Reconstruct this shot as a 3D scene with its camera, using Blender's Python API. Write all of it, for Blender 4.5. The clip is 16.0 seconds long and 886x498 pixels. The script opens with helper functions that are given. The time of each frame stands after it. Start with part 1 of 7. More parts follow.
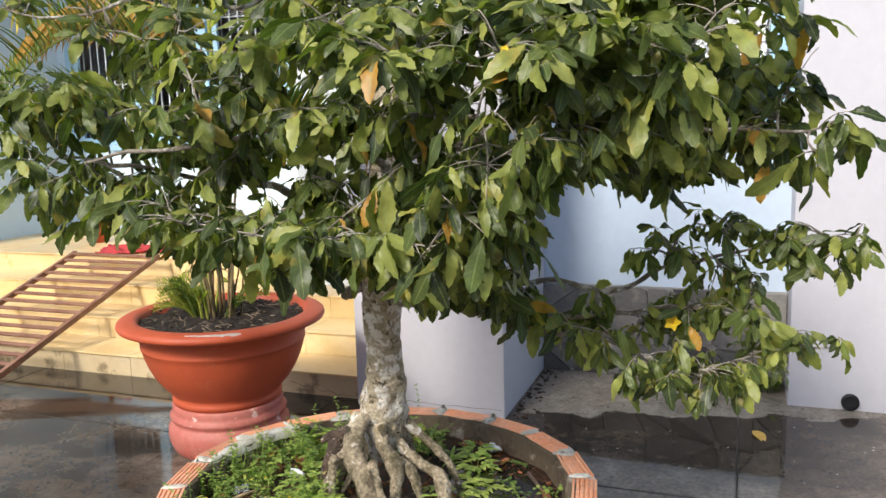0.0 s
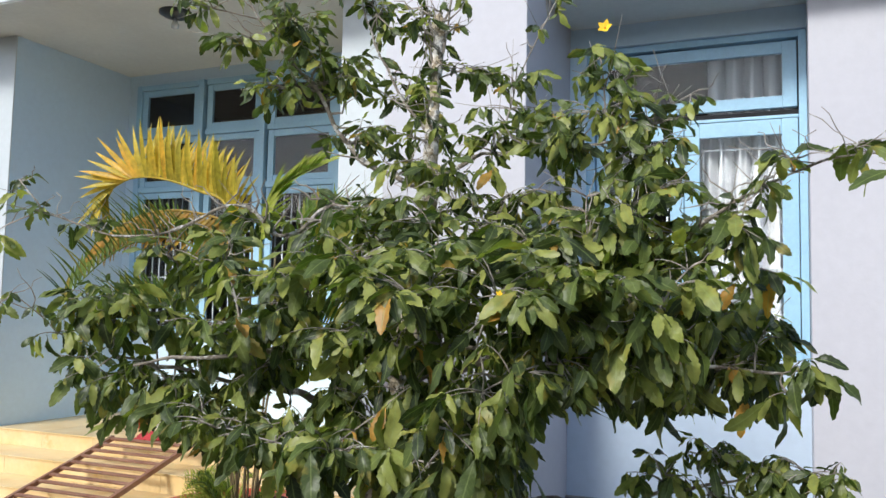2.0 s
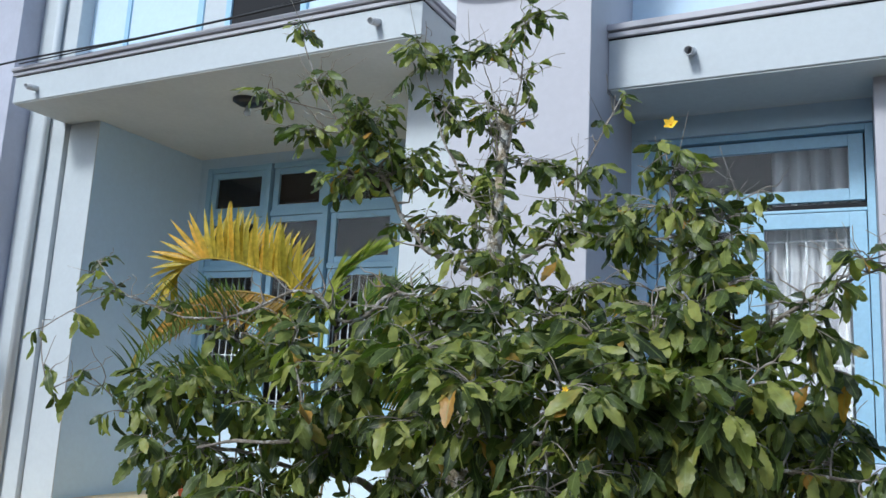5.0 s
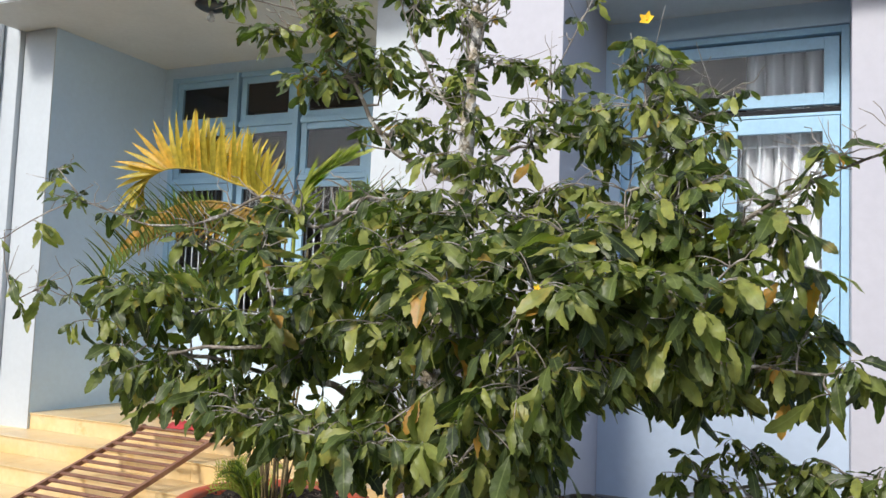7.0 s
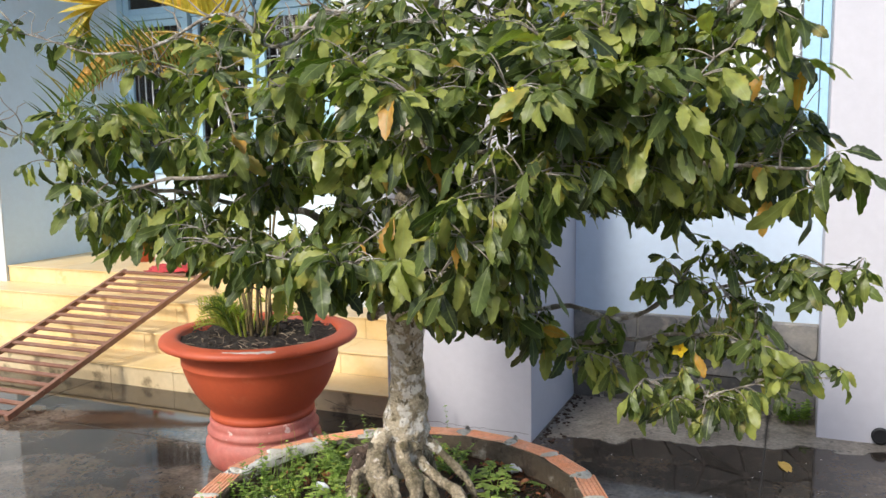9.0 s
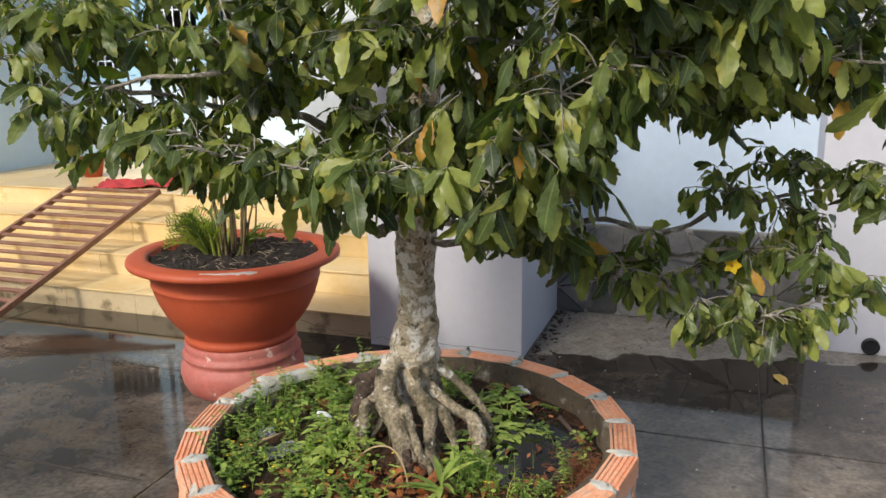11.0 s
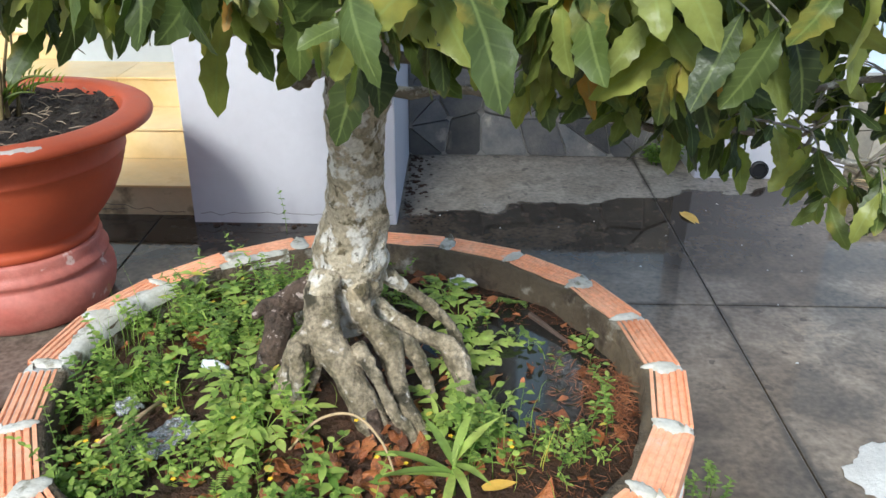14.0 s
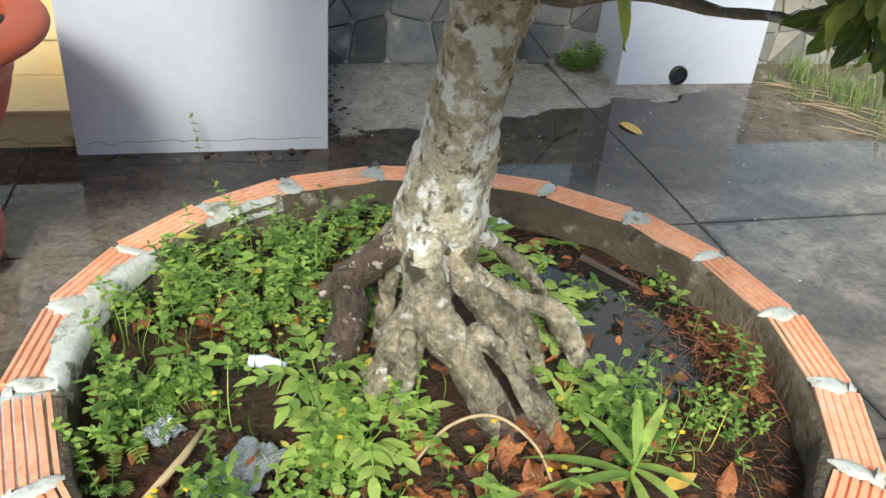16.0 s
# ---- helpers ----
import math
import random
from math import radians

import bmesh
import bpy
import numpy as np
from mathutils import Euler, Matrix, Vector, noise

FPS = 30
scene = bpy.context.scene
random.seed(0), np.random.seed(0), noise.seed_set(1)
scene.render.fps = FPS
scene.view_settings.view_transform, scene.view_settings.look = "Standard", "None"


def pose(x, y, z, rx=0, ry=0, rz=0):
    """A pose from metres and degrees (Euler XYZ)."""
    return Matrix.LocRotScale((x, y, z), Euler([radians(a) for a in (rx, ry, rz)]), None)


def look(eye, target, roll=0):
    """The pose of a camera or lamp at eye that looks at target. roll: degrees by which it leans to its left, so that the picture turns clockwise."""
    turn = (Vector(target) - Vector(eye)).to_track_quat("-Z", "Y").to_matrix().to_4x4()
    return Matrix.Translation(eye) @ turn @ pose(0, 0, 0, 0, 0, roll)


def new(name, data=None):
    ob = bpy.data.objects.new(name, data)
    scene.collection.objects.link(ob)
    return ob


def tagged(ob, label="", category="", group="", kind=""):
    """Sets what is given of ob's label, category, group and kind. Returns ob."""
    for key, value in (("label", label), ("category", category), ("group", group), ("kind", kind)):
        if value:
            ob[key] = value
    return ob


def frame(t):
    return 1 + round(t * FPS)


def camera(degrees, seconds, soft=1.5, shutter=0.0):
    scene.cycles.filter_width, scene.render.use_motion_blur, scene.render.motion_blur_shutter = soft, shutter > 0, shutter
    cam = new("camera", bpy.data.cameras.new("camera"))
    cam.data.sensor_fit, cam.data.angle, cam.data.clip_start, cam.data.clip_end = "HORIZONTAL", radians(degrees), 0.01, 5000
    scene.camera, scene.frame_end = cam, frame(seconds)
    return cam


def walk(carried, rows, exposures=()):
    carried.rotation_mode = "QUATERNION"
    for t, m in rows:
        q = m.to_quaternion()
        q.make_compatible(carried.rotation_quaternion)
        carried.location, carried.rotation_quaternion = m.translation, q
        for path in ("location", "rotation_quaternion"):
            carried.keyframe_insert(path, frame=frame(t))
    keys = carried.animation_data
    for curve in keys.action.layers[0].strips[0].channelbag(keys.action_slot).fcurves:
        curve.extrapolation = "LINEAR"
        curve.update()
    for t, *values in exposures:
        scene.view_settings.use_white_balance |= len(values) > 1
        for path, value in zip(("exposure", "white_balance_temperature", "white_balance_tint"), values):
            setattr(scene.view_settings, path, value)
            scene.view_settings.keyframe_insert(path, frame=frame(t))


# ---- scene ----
cam = camera(56.6, 16.0)
PATH = [
    (0, (0.587, 0.14, 1.759), (-0.09, 1.996, 1.444), -1.5),
    (0.5, (0.581, 0.118, 1.81), (-0.121, 1.985, 1.661), -0.7),
    (1, (0.682, 0.039, 1.813), (-0.129, 1.866, 1.754), 0.8),
    (1.5, (0.747, -0.031, 1.831), (-0.04, 1.807, 1.881), 1.2),
    (2, (0.775, -0.064, 1.849), (-0.003, 1.771, 2.006), 1.2),
    (2.5, (0.769, -0.088, 1.854), (-0.02, 1.728, 2.138), 2.1),
    (3, (0.783, -0.118, 1.863), (-0.035, 1.674, 2.214), 2.7),
    (5.5, (0.75, -0.094, 1.874), (-0.158, 1.655, 2.214), 3.2),
    (6, (0.747, -0.084, 1.866), (-0.169, 1.672, 2.141), 3.0),
    (6.5, (0.752, -0.057, 1.856), (-0.133, 1.724, 2.072), 2.4),
    (7, (0.746, -0.05, 1.842), (-0.096, 1.758, 1.987), 2.2),
    (7.5, (0.752, -0.059, 1.842), (-0.082, 1.756, 1.943), 1.8),
    (8, (0.752, -0.035, 1.829), (-0.06, 1.793, 1.834), 0.6),
    (8.5, (0.748, -0.007, 1.804), (-0.07, 1.815, 1.704), -0.6),
    (9, (0.715, 0.045, 1.782), (-0.066, 1.868, 1.528), -0.9),
    (11.5, (0.292, 0.354, 1.693), (-0.286, 2.188, 1.144), -0.1),
    (12, (0.194, 0.632, 1.611), (-0.308, 2.434, 0.904), 0.8),
    (12.5, (0.0, 0.765, 1.562), (-0.479, 2.505, 0.701), 2.2),
    (13, (-0.251, 0.859, 1.558), (-0.362, 2.653, 0.682), -0.4),
    (13.5, (-0.347, 0.92, 1.568), (-0.389, 2.727, 0.713), 0.8),
    (14, (-0.403, 1.059, 1.559), (-0.433, 2.865, 0.701), 0.4),
    (14.5, (-0.526, 1.181, 1.503), (-0.42, 2.943, 0.563), 2.0),
    (15, (-0.755, 1.284, 1.483), (-0.42, 2.999, 0.51), 2.2),
    (15.5, (-0.902, 1.384, 1.469), (-0.566, 3.071, 0.448), 4.0),
    (16, (-1.014, 1.521, 1.445), (-0.557, 3.163, 0.399), 5.1),
]
EXPOSURES = [
    (0.0, 0.53, 6150, 8), (0.5, 0.62, 6100, 6), (1.0, 0.61, 6100, 7), (2.0, 0.26, 5750, 6), (3.0, -0.13, 5250, 4), (5.5, -0.15, 5330, 5), (7.0, 0.24, 5900, 9), (8.0, 0.42, 5950, 9), (9.0, 0.52, 6050, 8),
    (11.5, 0.19, 6250, 7), (12.0, 0.31, 6450, 8), (12.5, 0.37, 5700, 6), (13.0, 0.47, 5600, 4), (14.0, 0.65, 5550, 2), (15.0, 0.65, 5550, 1), (16.0, 0.73, 5700, -3),
]
walk(cam, [(t, look(eye, target, roll)) for t, eye, target, roll in PATH], EXPOSURES)

# ---- light ----
SUN_EL, SUN_AZ = 38.0, 196.0
world = bpy.data.worlds.new("sky")
scene.world = world
world.use_nodes = True
wn = world.node_tree.nodes
sky = wn.new("ShaderNodeTexSky")
sky.sky_type = "NISHITA"
sky.sun_disc = False
sky.sun_elevation, sky.sun_rotation = radians(SUN_EL), radians(SUN_AZ)
sky.air_density, sky.dust_density, sky.ozone_density = 1.0, 2.5, 1.0
wn["Background"].inputs[1].default_value = 0.138
world.node_tree.links.new(sky.outputs[0], wn["Background"].inputs[0])
sun = new("sun", bpy.data.lights.new("sun", "SUN"))
sun.data.energy, sun.data.angle, sun.data.color = 2.7, radians(12.0), (1.0, 0.91, 0.79)
sun_way = Vector((math.sin(radians(SUN_AZ)) * math.cos(radians(SUN_EL)), math.cos(radians(SUN_AZ)) * math.cos(radians(SUN_EL)), math.sin(radians(SUN_EL))))
sun.matrix_world = look(sun_way * 30, (0, 0, 0))

# ---- helpers for meshes ----
RNG = random.Random(7)


def uni(a, b):
    return RNG.uniform(a, b)


def mesh_from(name, verts, faces, material, smooth=False):
    me = bpy.data.meshes.new(name)
    me.from_pydata([tuple(v) for v in verts], [], faces)
    me.materials.append(material)
    if smooth:
        me.polygons.foreach_set("use_smooth", [True] * len(me.polygons))
    me.update()
    return me


def part(name, me, parent=None, m=None, label=""):
    ob = new(name, me)
    if parent is not None:
        ob.parent = parent
    if m is not None:
        ob.matrix_basis = m
    return tagged(ob, label=label)


def empty(name, m, label, category, group="", kind=""):
    ob = new(name)
    ob.empty_display_size = 0.1
    ob.matrix_basis = m
    return tagged(ob, label, category, group, kind)


class Bag:
    """Vertices and faces gathered for one mesh."""

    def __init__(self):
        self.v, self.f, self.vein = [], [], []

    def add(self, vs, fs, m=None, vein=()):
        n = len(self.v)
        self.vein += vein
        self.v += [m @ Vector(p) for p in vs] if m is not None else [Vector(p) for p in vs]
        self.f += [tuple(n + i for i in f) for f in fs]
        return self

    def mesh(self, name, material, smooth=False):
        return veined(mesh_from(name, self.v, self.f, material, smooth), self.vein)


def veined(me, vein):
    """Store how far along a leaf and how far from its midrib each vertex lies."""
    if len(vein) == len(me.vertices):
        at = me.attributes.new("vein", "FLOAT_VECTOR", "POINT")
        at.data.foreach_set("vector", [c for v in vein for c in v])
    return me


def box_mesh(name, x0, y0, z0, x1, y1, z1, material, bevel=0.006, cuts=0):
    bm = bmesh.new()
    bmesh.ops.create_cube(bm, size=1.0)
    for v in bm.verts:
        v.co = Vector((x0 + (v.co.x + 0.5) * (x1 - x0), y0 + (v.co.y + 0.5) * (y1 - y0), z0 + (v.co.z + 0.5) * (z1 - z0)))
    if bevel:
        bmesh.ops.bevel(bm, geom=list(bm.edges), offset=bevel, segments=2, affect="EDGES", profile=0.6)
    me = bpy.data.meshes.new(name)
    bm.to_mesh(me)
    bm.free()
    me.materials.append(material)
    return me


def block(name, x0, y0, z0, x1, y1, z1, material, label, category, bevel=0.006):
    return tagged(new(name, box_mesh(name, x0, y0, z0, x1, y1, z1, material, bevel)), label, category, kind="structure")


def lathe(profile, n=48, wobble=0.0):
    vs, fs = [], []
    for i in range(n):
        a = 2 * math.pi * i / n
        for r, z in profile:
            k = 1 + wobble * noise.noise((math.cos(a) * 1.5, math.sin(a) * 1.5, z * 4))
            vs.append((r * k * math.cos(a), r * k * math.sin(a), z))
    m = len(profile)
    for i in range(n):
        j = (i + 1) % n
        for k in range(m - 1):
            fs.append((i * m + k, j * m + k, j * m + k + 1, i * m + k + 1))
    return vs, fs


def spline(points, steps=6):
    """A smooth line through points; each point may carry a radius as its fourth number."""
    p = [np.array(q, float) for q in points]
    p = [2 * p[0] - p[1]] + p + [2 * p[-1] - p[-2]]
    out = []
    for i in range(1, len(p) - 2):
        for s in range(steps):
            t = s / steps
            out.append(0.5 * (2 * p[i] + (p[i + 1] - p[i - 1]) * t + (2 * p[i - 1] - 5 * p[i] + 4 * p[i + 1] - p[i + 2]) * t**2 + (3 * p[i] - p[i - 1] - 3 * p[i + 1] + p[i + 2]) * t**3))
    out.append(p[-2])
    return out


def tube(points, n=8, lumps=0.0, grain=9.0, seed=0.0):
    """A tube along points of x, y, z, radius, with closed ends."""
    vs, fs = [], []
    up = Vector((0.31, 0.17, 0.93))
    side = None
    for i, q in enumerate(points):
        a, b = Vector(points[max(i - 1, 0)][:3]), Vector(points[min(i + 1, len(points) - 1)][:3])
        way = (b - a).normalized() if (b - a).length > 1e-9 else Vector((0, 0, 1))
        if side is None:
            side = way.cross(up).normalized()
        side = (side - way * side.dot(way)).normalized()
        other = way.cross(side)
        c = Vector(q[:3])
        for k in range(n):
            t = 2 * math.pi * k / n
            d = math.cos(t) * side + math.sin(t) * other
            r = q[3]
            if lumps:
                w = c + d * r
                r *= 1 + lumps * noise.noise(w * grain + Vector((seed, 0, 0))) + 0.5 * lumps * noise.noise(w * grain * 2.7)
            vs.append(c + d * r)
    m = len(points)
    for i in range(m - 1):
        for k in range(n):
            j = (k + 1) % n
            fs.append((i * n + k, i * n + j, (i + 1) * n + j, (i + 1) * n + k))
    fs.append(tuple(reversed(range(n))))
    fs.append(tuple((m - 1) * n + k for k in range(n)))
    return vs, fs


def bezier(a, b, c, n):
    a, b, c = Vector(a), Vector(b), Vector(c)
    return [(1 - t) ** 2 * a + 2 * t * (1 - t) * b + t * t * c for t in [i / n for i in range(n + 1)]]


def frame_to(way, normal=(0, 0, 1), at=(0, 0, 0)):
    """A pose whose x runs along way and whose z leans to normal."""
    x = Vector(way).normalized()
    z = Vector(normal)
    z = z - x * z.dot(x)
    if z.length < 1e-4:
        z = Vector((0, 1, 0)) - x * x.y
    z.normalize()
    y = z.cross(x)
    m = Matrix((x, y, z)).transposed().to_4x4()
    m.translation = at
    return m


def leaf_shape(length, width, stations=7, fold=0.25, bend=0.25, teeth=0.12, stalk=0.08, twist=0.0):
    """A toothed oblong leaf along x from the stalk, widest past its middle, folded at the midrib, its edges waved."""
    vs, fs = [], []
    for i in range(stations + 1):
        t = i / stations
        u = stalk + (1 - stalk) * t
        w = width * 0.5 * (math.sin(math.pi * min(1, t * 0.95 + 0.01) ** 1.2) ** 0.82 if 0 < t < 1 else 0.05)
        w *= 1 + (teeth if i % 2 else -teeth)
        x, z = u * length, -bend * length * u * u
        y = 0.09 * length * math.sin(twist * 1.9) * u * u
        wv = 0.12 * math.sin(10 * t + twist * 3) * width
        wl = 0.12 * math.sin(9 * t + twist * 5 + 1.3) * width
        tip = fold * (1 - 0.5 * t) + 0.25 * math.sin(twist * 2.3) * t
        vs += [(x, y - w, z + tip * w + wv), (x, y, z), (x, y + w, z + fold * w + wl)]
    for i in range(stations):
        a = 3 * i
        fs += [(a, a + 3, a + 4, a + 1), (a + 1, a + 4, a + 5, a + 2)]
    n = len(vs)
    s = stalk * length
    vs += [(0, -0.0015, 0), (0, 0.0015, 0), (s, 0.0015, -bend * length * stalk**2), (s, -0.0015, -bend * length * stalk**2)]
    fs.append((n, n + 3, n + 2, n + 1))
    return vs, fs


def leaf_vein(stations):
    return [(i / stations, q, 0.0) for i in range(stations + 1) for q in (-1.0, 0.0, 1.0)] + [(0.0, 0.0, 0.0)] * 4


def blade_shape(length, width, n=5, bend=0.5, fold=0.3):
    vs, fs = [], []
    for i in range(n + 1):
        t = i / n
        w = width * 0.5 * (math.sin(math.pi * (0.12 + 0.88 * t) ** 0.9) if t < 1 else 0.02)
        x, z = length * t * (1 - 0.15 * bend * t), -bend * length * t * t * 0.6
        vs += [(x, -w, z + fold * w), (x, 0, z), (x, w, z + fold * w)]
    for i in range(n):
        a = 3 * i
        fs += [(a, a + 3, a + 4, a + 1), (a + 1, a + 4, a + 5, a + 2)]
    return vs, fs


# ---- materials ----
def rgba(c):
    return (c[0], c[1], c[2], 1.0)


def surface(name, base, second=None, big=1.5, small=25.0, rough=0.6, bump=0.15, bump_scale=None, stain=None, stain_at=0.6, stain_scale=2.0, metal=0.0, rand="", spread=0.25, spec=0.5, rough_var=0.1, grey=0.12, crisp=0.1, stain2=None, stain2_at=0.6, stain2_scale=20.0):
    """Paint, stone, clay and the like: two colours mixed at two sizes, an optional stain, relief and uneven gloss."""
    ma = bpy.data.materials.new(name)
    ma.use_nodes = True
    nt = ma.node_tree
    nd, ln = nt.nodes, nt.links
    b = nd["Principled BSDF"]
    geo = nd.new("ShaderNodeNewGeometry")

    def noise_node(scale, detail, off=0.0):
        t = nd.new("ShaderNodeTexNoise")
        t.inputs["Scale"].default_value, t.inputs["Detail"].default_value, t.inputs["Roughness"].default_value = scale, detail, 0.6
        if off:
            a = nd.new("ShaderNodeVectorMath")
            a.operation = "ADD"
            a.inputs[1].default_value = (off, off * 0.7, off * 1.3)
            ln.new(geo.outputs["Position"], a.inputs[0])
            ln.new(a.outputs[0], t.inputs["Vector"])
        else:
            ln.new(geo.outputs["Position"], t.inputs["Vector"])
        return t

    def ramp(src, lo, hi):
        r = nd.new("ShaderNodeMapRange")
        r.inputs["From Min"].default_value, r.inputs["From Max"].default_value = lo, hi
        ln.new(src, r.inputs["Value"])
        return r.outputs["Result"]

    def mixed(fac, a, c, mode="MIX"):
        m = nd.new("ShaderNodeMix")
        m.data_type, m.blend_type = "RGBA", mode
        for sock, val in ((m.inputs["Factor"], fac), (m.inputs[6], a), (m.inputs[7], c)):
            if isinstance(val, (int, float)):
                sock.default_value = val
            elif isinstance(val, tuple):
                sock.default_value = rgba(val)
            else:
                ln.new(val, sock)
        return m.outputs[2]

    n_big, n_small = noise_node(big, 4.0), noise_node(small, 6.0, 3.1)
    col = mixed(ramp(n_big.outputs["Fac"], 0.35, 0.65), base, second or tuple(0.85 * c for c in base))
    dark = ramp(n_small.outputs["Fac"], 0.3, 0.7)
    tone = nd.new("ShaderNodeMapRange")
    tone.inputs["To Min"].default_value, tone.inputs["To Max"].default_value = 1 - grey, 1 + grey
    ln.new(dark, tone.inputs["Value"])
    mul = nd.new("ShaderNodeVectorMath")
    mul.operation = "SCALE"
    ln.new(col, mul.inputs[0])
    ln.new(tone.outputs["Result"], mul.inputs["Scale"])
    col = mul.outputs[0]
    if stain:
        n_st = noise_node(stain_scale, 8.0, 11.7)
        col = mixed(ramp(n_st.outputs["Fac"], stain_at, stain_at + crisp), col, stain)
    if stain2:
        n_s2 = noise_node(stain2_scale, 6.0, 23.9)
        col = mixed(ramp(n_s2.outputs["Fac"], stain2_at, stain2_at + crisp), col, stain2)
    if rand:
        src = nd.new("ShaderNodeObjectInfo").outputs["Random"] if rand == "object" else geo.outputs["Random Per Island"]
        r = nd.new("ShaderNodeMapRange")
        r.inputs["To Min"].default_value, r.inputs["To Max"].default_value = 1 - spread, 1 + spread
        ln.new(src, r.inputs["Value"])
        m2 = nd.new("ShaderNodeVectorMath")
        m2.operation = "SCALE"
        ln.new(col, m2.inputs[0])
        ln.new(r.outputs["Result"], m2.inputs["Scale"])
        col = m2.outputs[0]
    ln.new(col, b.inputs["Base Color"])
    rr = nd.new("ShaderNodeMapRange")
    rr.inputs["To Min"].default_value, rr.inputs["To Max"].default_value = max(0.02, rough - rough_var), min(1.0, rough + rough_var)
    ln.new(n_small.outputs["Fac"], rr.inputs["Value"])
    ln.new(rr.outputs["Result"], b.inputs["Roughness"])
    b.inputs["Metallic"].default_value = metal
    b.inputs["Specular IOR Level"].default_value = spec
    if bump:
        n_b = noise_node(bump_scale or small * 2, 6.0, 5.3)
        bp = nd.new("ShaderNodeBump")
        bp.inputs["Strength"].default_value, bp.inputs["Distance"].default_value = bump, 0.02
        ln.new(n_b.outputs["Fac"], bp.inputs["Height"])
        ln.new(bp.outputs[0], b.inputs["Normal"])
    return ma


def foliage(name, dark, light, old=None, old_share=0.05, rough=0.42, glow=0.35, rand="island", small=30.0, through_tint=(0.95, 1.5, 0.4), middle=None, veins=False):
    """Leaf: colours spread from leaf to leaf, a little light let through."""
    ma = bpy.data.materials.new(name)
    ma.use_nodes = True
    nt = ma.node_tree
    nd, ln = nt.nodes, nt.links
    b = nd["Principled BSDF"]
    geo = nd.new("ShaderNodeNewGeometry")
    src = nd.new("ShaderNodeObjectInfo").outputs["Random"] if rand == "object" else geo.outputs["Random Per Island"]
    cr = nd.new("ShaderNodeValToRGB")
    e = cr.color_ramp.elements
    e[0].position, e[0].color = 0.0, rgba(dark)
    e[1].position, e[1].color = 0.9 - old_share, rgba(light)
    if middle:
        m0 = e.new(0.5)
        m0.color = rgba(middle)
    if old:
        x = e.new(0.995 - old_share)
        x.color = rgba(light)
        y = e.new(1.0 - old_share * 0.6)
        y.color = rgba(old)
    ln.new(src, cr.inputs[0])
    t = nd.new("ShaderNodeTexNoise")
    t.inputs["Scale"].default_value, t.inputs["Detail"].default_value = small, 4.0
    ln.new(geo.outputs["Position"], t.inputs["Vector"])
    tone = nd.new("ShaderNodeMapRange")
    tone.inputs["From Min"].default_value, tone.inputs["From Max"].default_value = 0.3, 0.7
    tone.inputs["To Min"].default_value, tone.inputs["To Max"].default_value = 0.75, 1.25
    ln.new(t.outputs["Fac"], tone.inputs["Value"])
    mul = nd.new("ShaderNodeVectorMath")
    mul.operation = "SCALE"
    ln.new(cr.outputs[0], mul.inputs[0])
    ln.new(tone.outputs["Result"], mul.inputs["Scale"])
    leaf_col = mul.outputs[0]
    if veins:
        def step(src, a, c, hi):
            r = nd.new("ShaderNodeMapRange")
            for k, v in zip(("From Min", "From Max", "To Min", "To Max"), (a, c, 0.0, hi)):
                r.inputs[k].default_value = v
            ln.new(src, r.inputs["Value"])
            return r.outputs["Result"]

        def blend(fac, a, c):
            m = nd.new("ShaderNodeMix")
            m.data_type = "RGBA"
            ln.new(fac, m.inputs["Factor"])
            ln.new(a, m.inputs[6])
            m.inputs[7].default_value = rgba(c)
            return m.outputs[2]

        def calc(kind, a, c):
            m = nd.new("ShaderNodeMath")
            m.operation = kind
            for k, v in enumerate((a, c)):
                if isinstance(v, (int, float)):
                    m.inputs[k].default_value = v
                else:
                    ln.new(v, m.inputs[k])
            return m.outputs[0]

        at = nd.new("ShaderNodeAttribute")
        at.attribute_name = "vein"
        xyz = nd.new("ShaderNodeSeparateXYZ")
        ln.new(at.outputs["Vector"], xyz.inputs[0])
        away = calc("ABSOLUTE", xyz.outputs["Y"], 0.0)
        # faded blotches towards some edges, then side veins and the midrib
        blot = nd.new("ShaderNodeTexNoise")
        blot.inputs["Scale"].default_value, blot.inputs["Detail"].default_value = 13.0, 5.0
        ln.new(geo.outputs["Position"], blot.inputs["Vector"])
        leaf_col = blend(step(calc("ADD", blot.outputs["Fac"], calc("MULTIPLY", away, 0.05)), 0.62, 0.74, 0.5), leaf_col, (0.46, 0.34, 0.06))
        wave = calc("SINE", calc("MULTIPLY", calc("SUBTRACT", xyz.outputs["X"], calc("MULTIPLY", away, 0.13)), 56.0), 0.0)
        leaf_col = blend(step(wave, 0.75, 1.0, 0.1), leaf_col, (0.3, 0.36, 0.14))
        leaf_col = blend(step(away, 0.13, 0.04, 0.4), leaf_col, (0.3, 0.36, 0.12))
    ln.new(leaf_col, b.inputs["Base Color"])
    b.inputs["Roughness"].default_value = rough
    bp = nd.new("ShaderNodeBump")
    bp.inputs["Strength"].default_value, bp.inputs["Distance"].default_value = 0.45, 0.012
    b.inputs["Specular IOR Level"].default_value = 0.4
    ln.new(t.outputs["Fac"], bp.inputs["Height"])
    ln.new(bp.outputs[0], b.inputs["Normal"])
    tr = nd.new("ShaderNodeBsdfTranslucent")
    warm = nd.new("ShaderNodeVectorMath")
    warm.operation = "MULTIPLY"
    warm.inputs[1].default_value = through_tint
    ln.new(leaf_col, warm.inputs[0])
    ln.new(warm.outputs[0], tr.inputs["Color"])
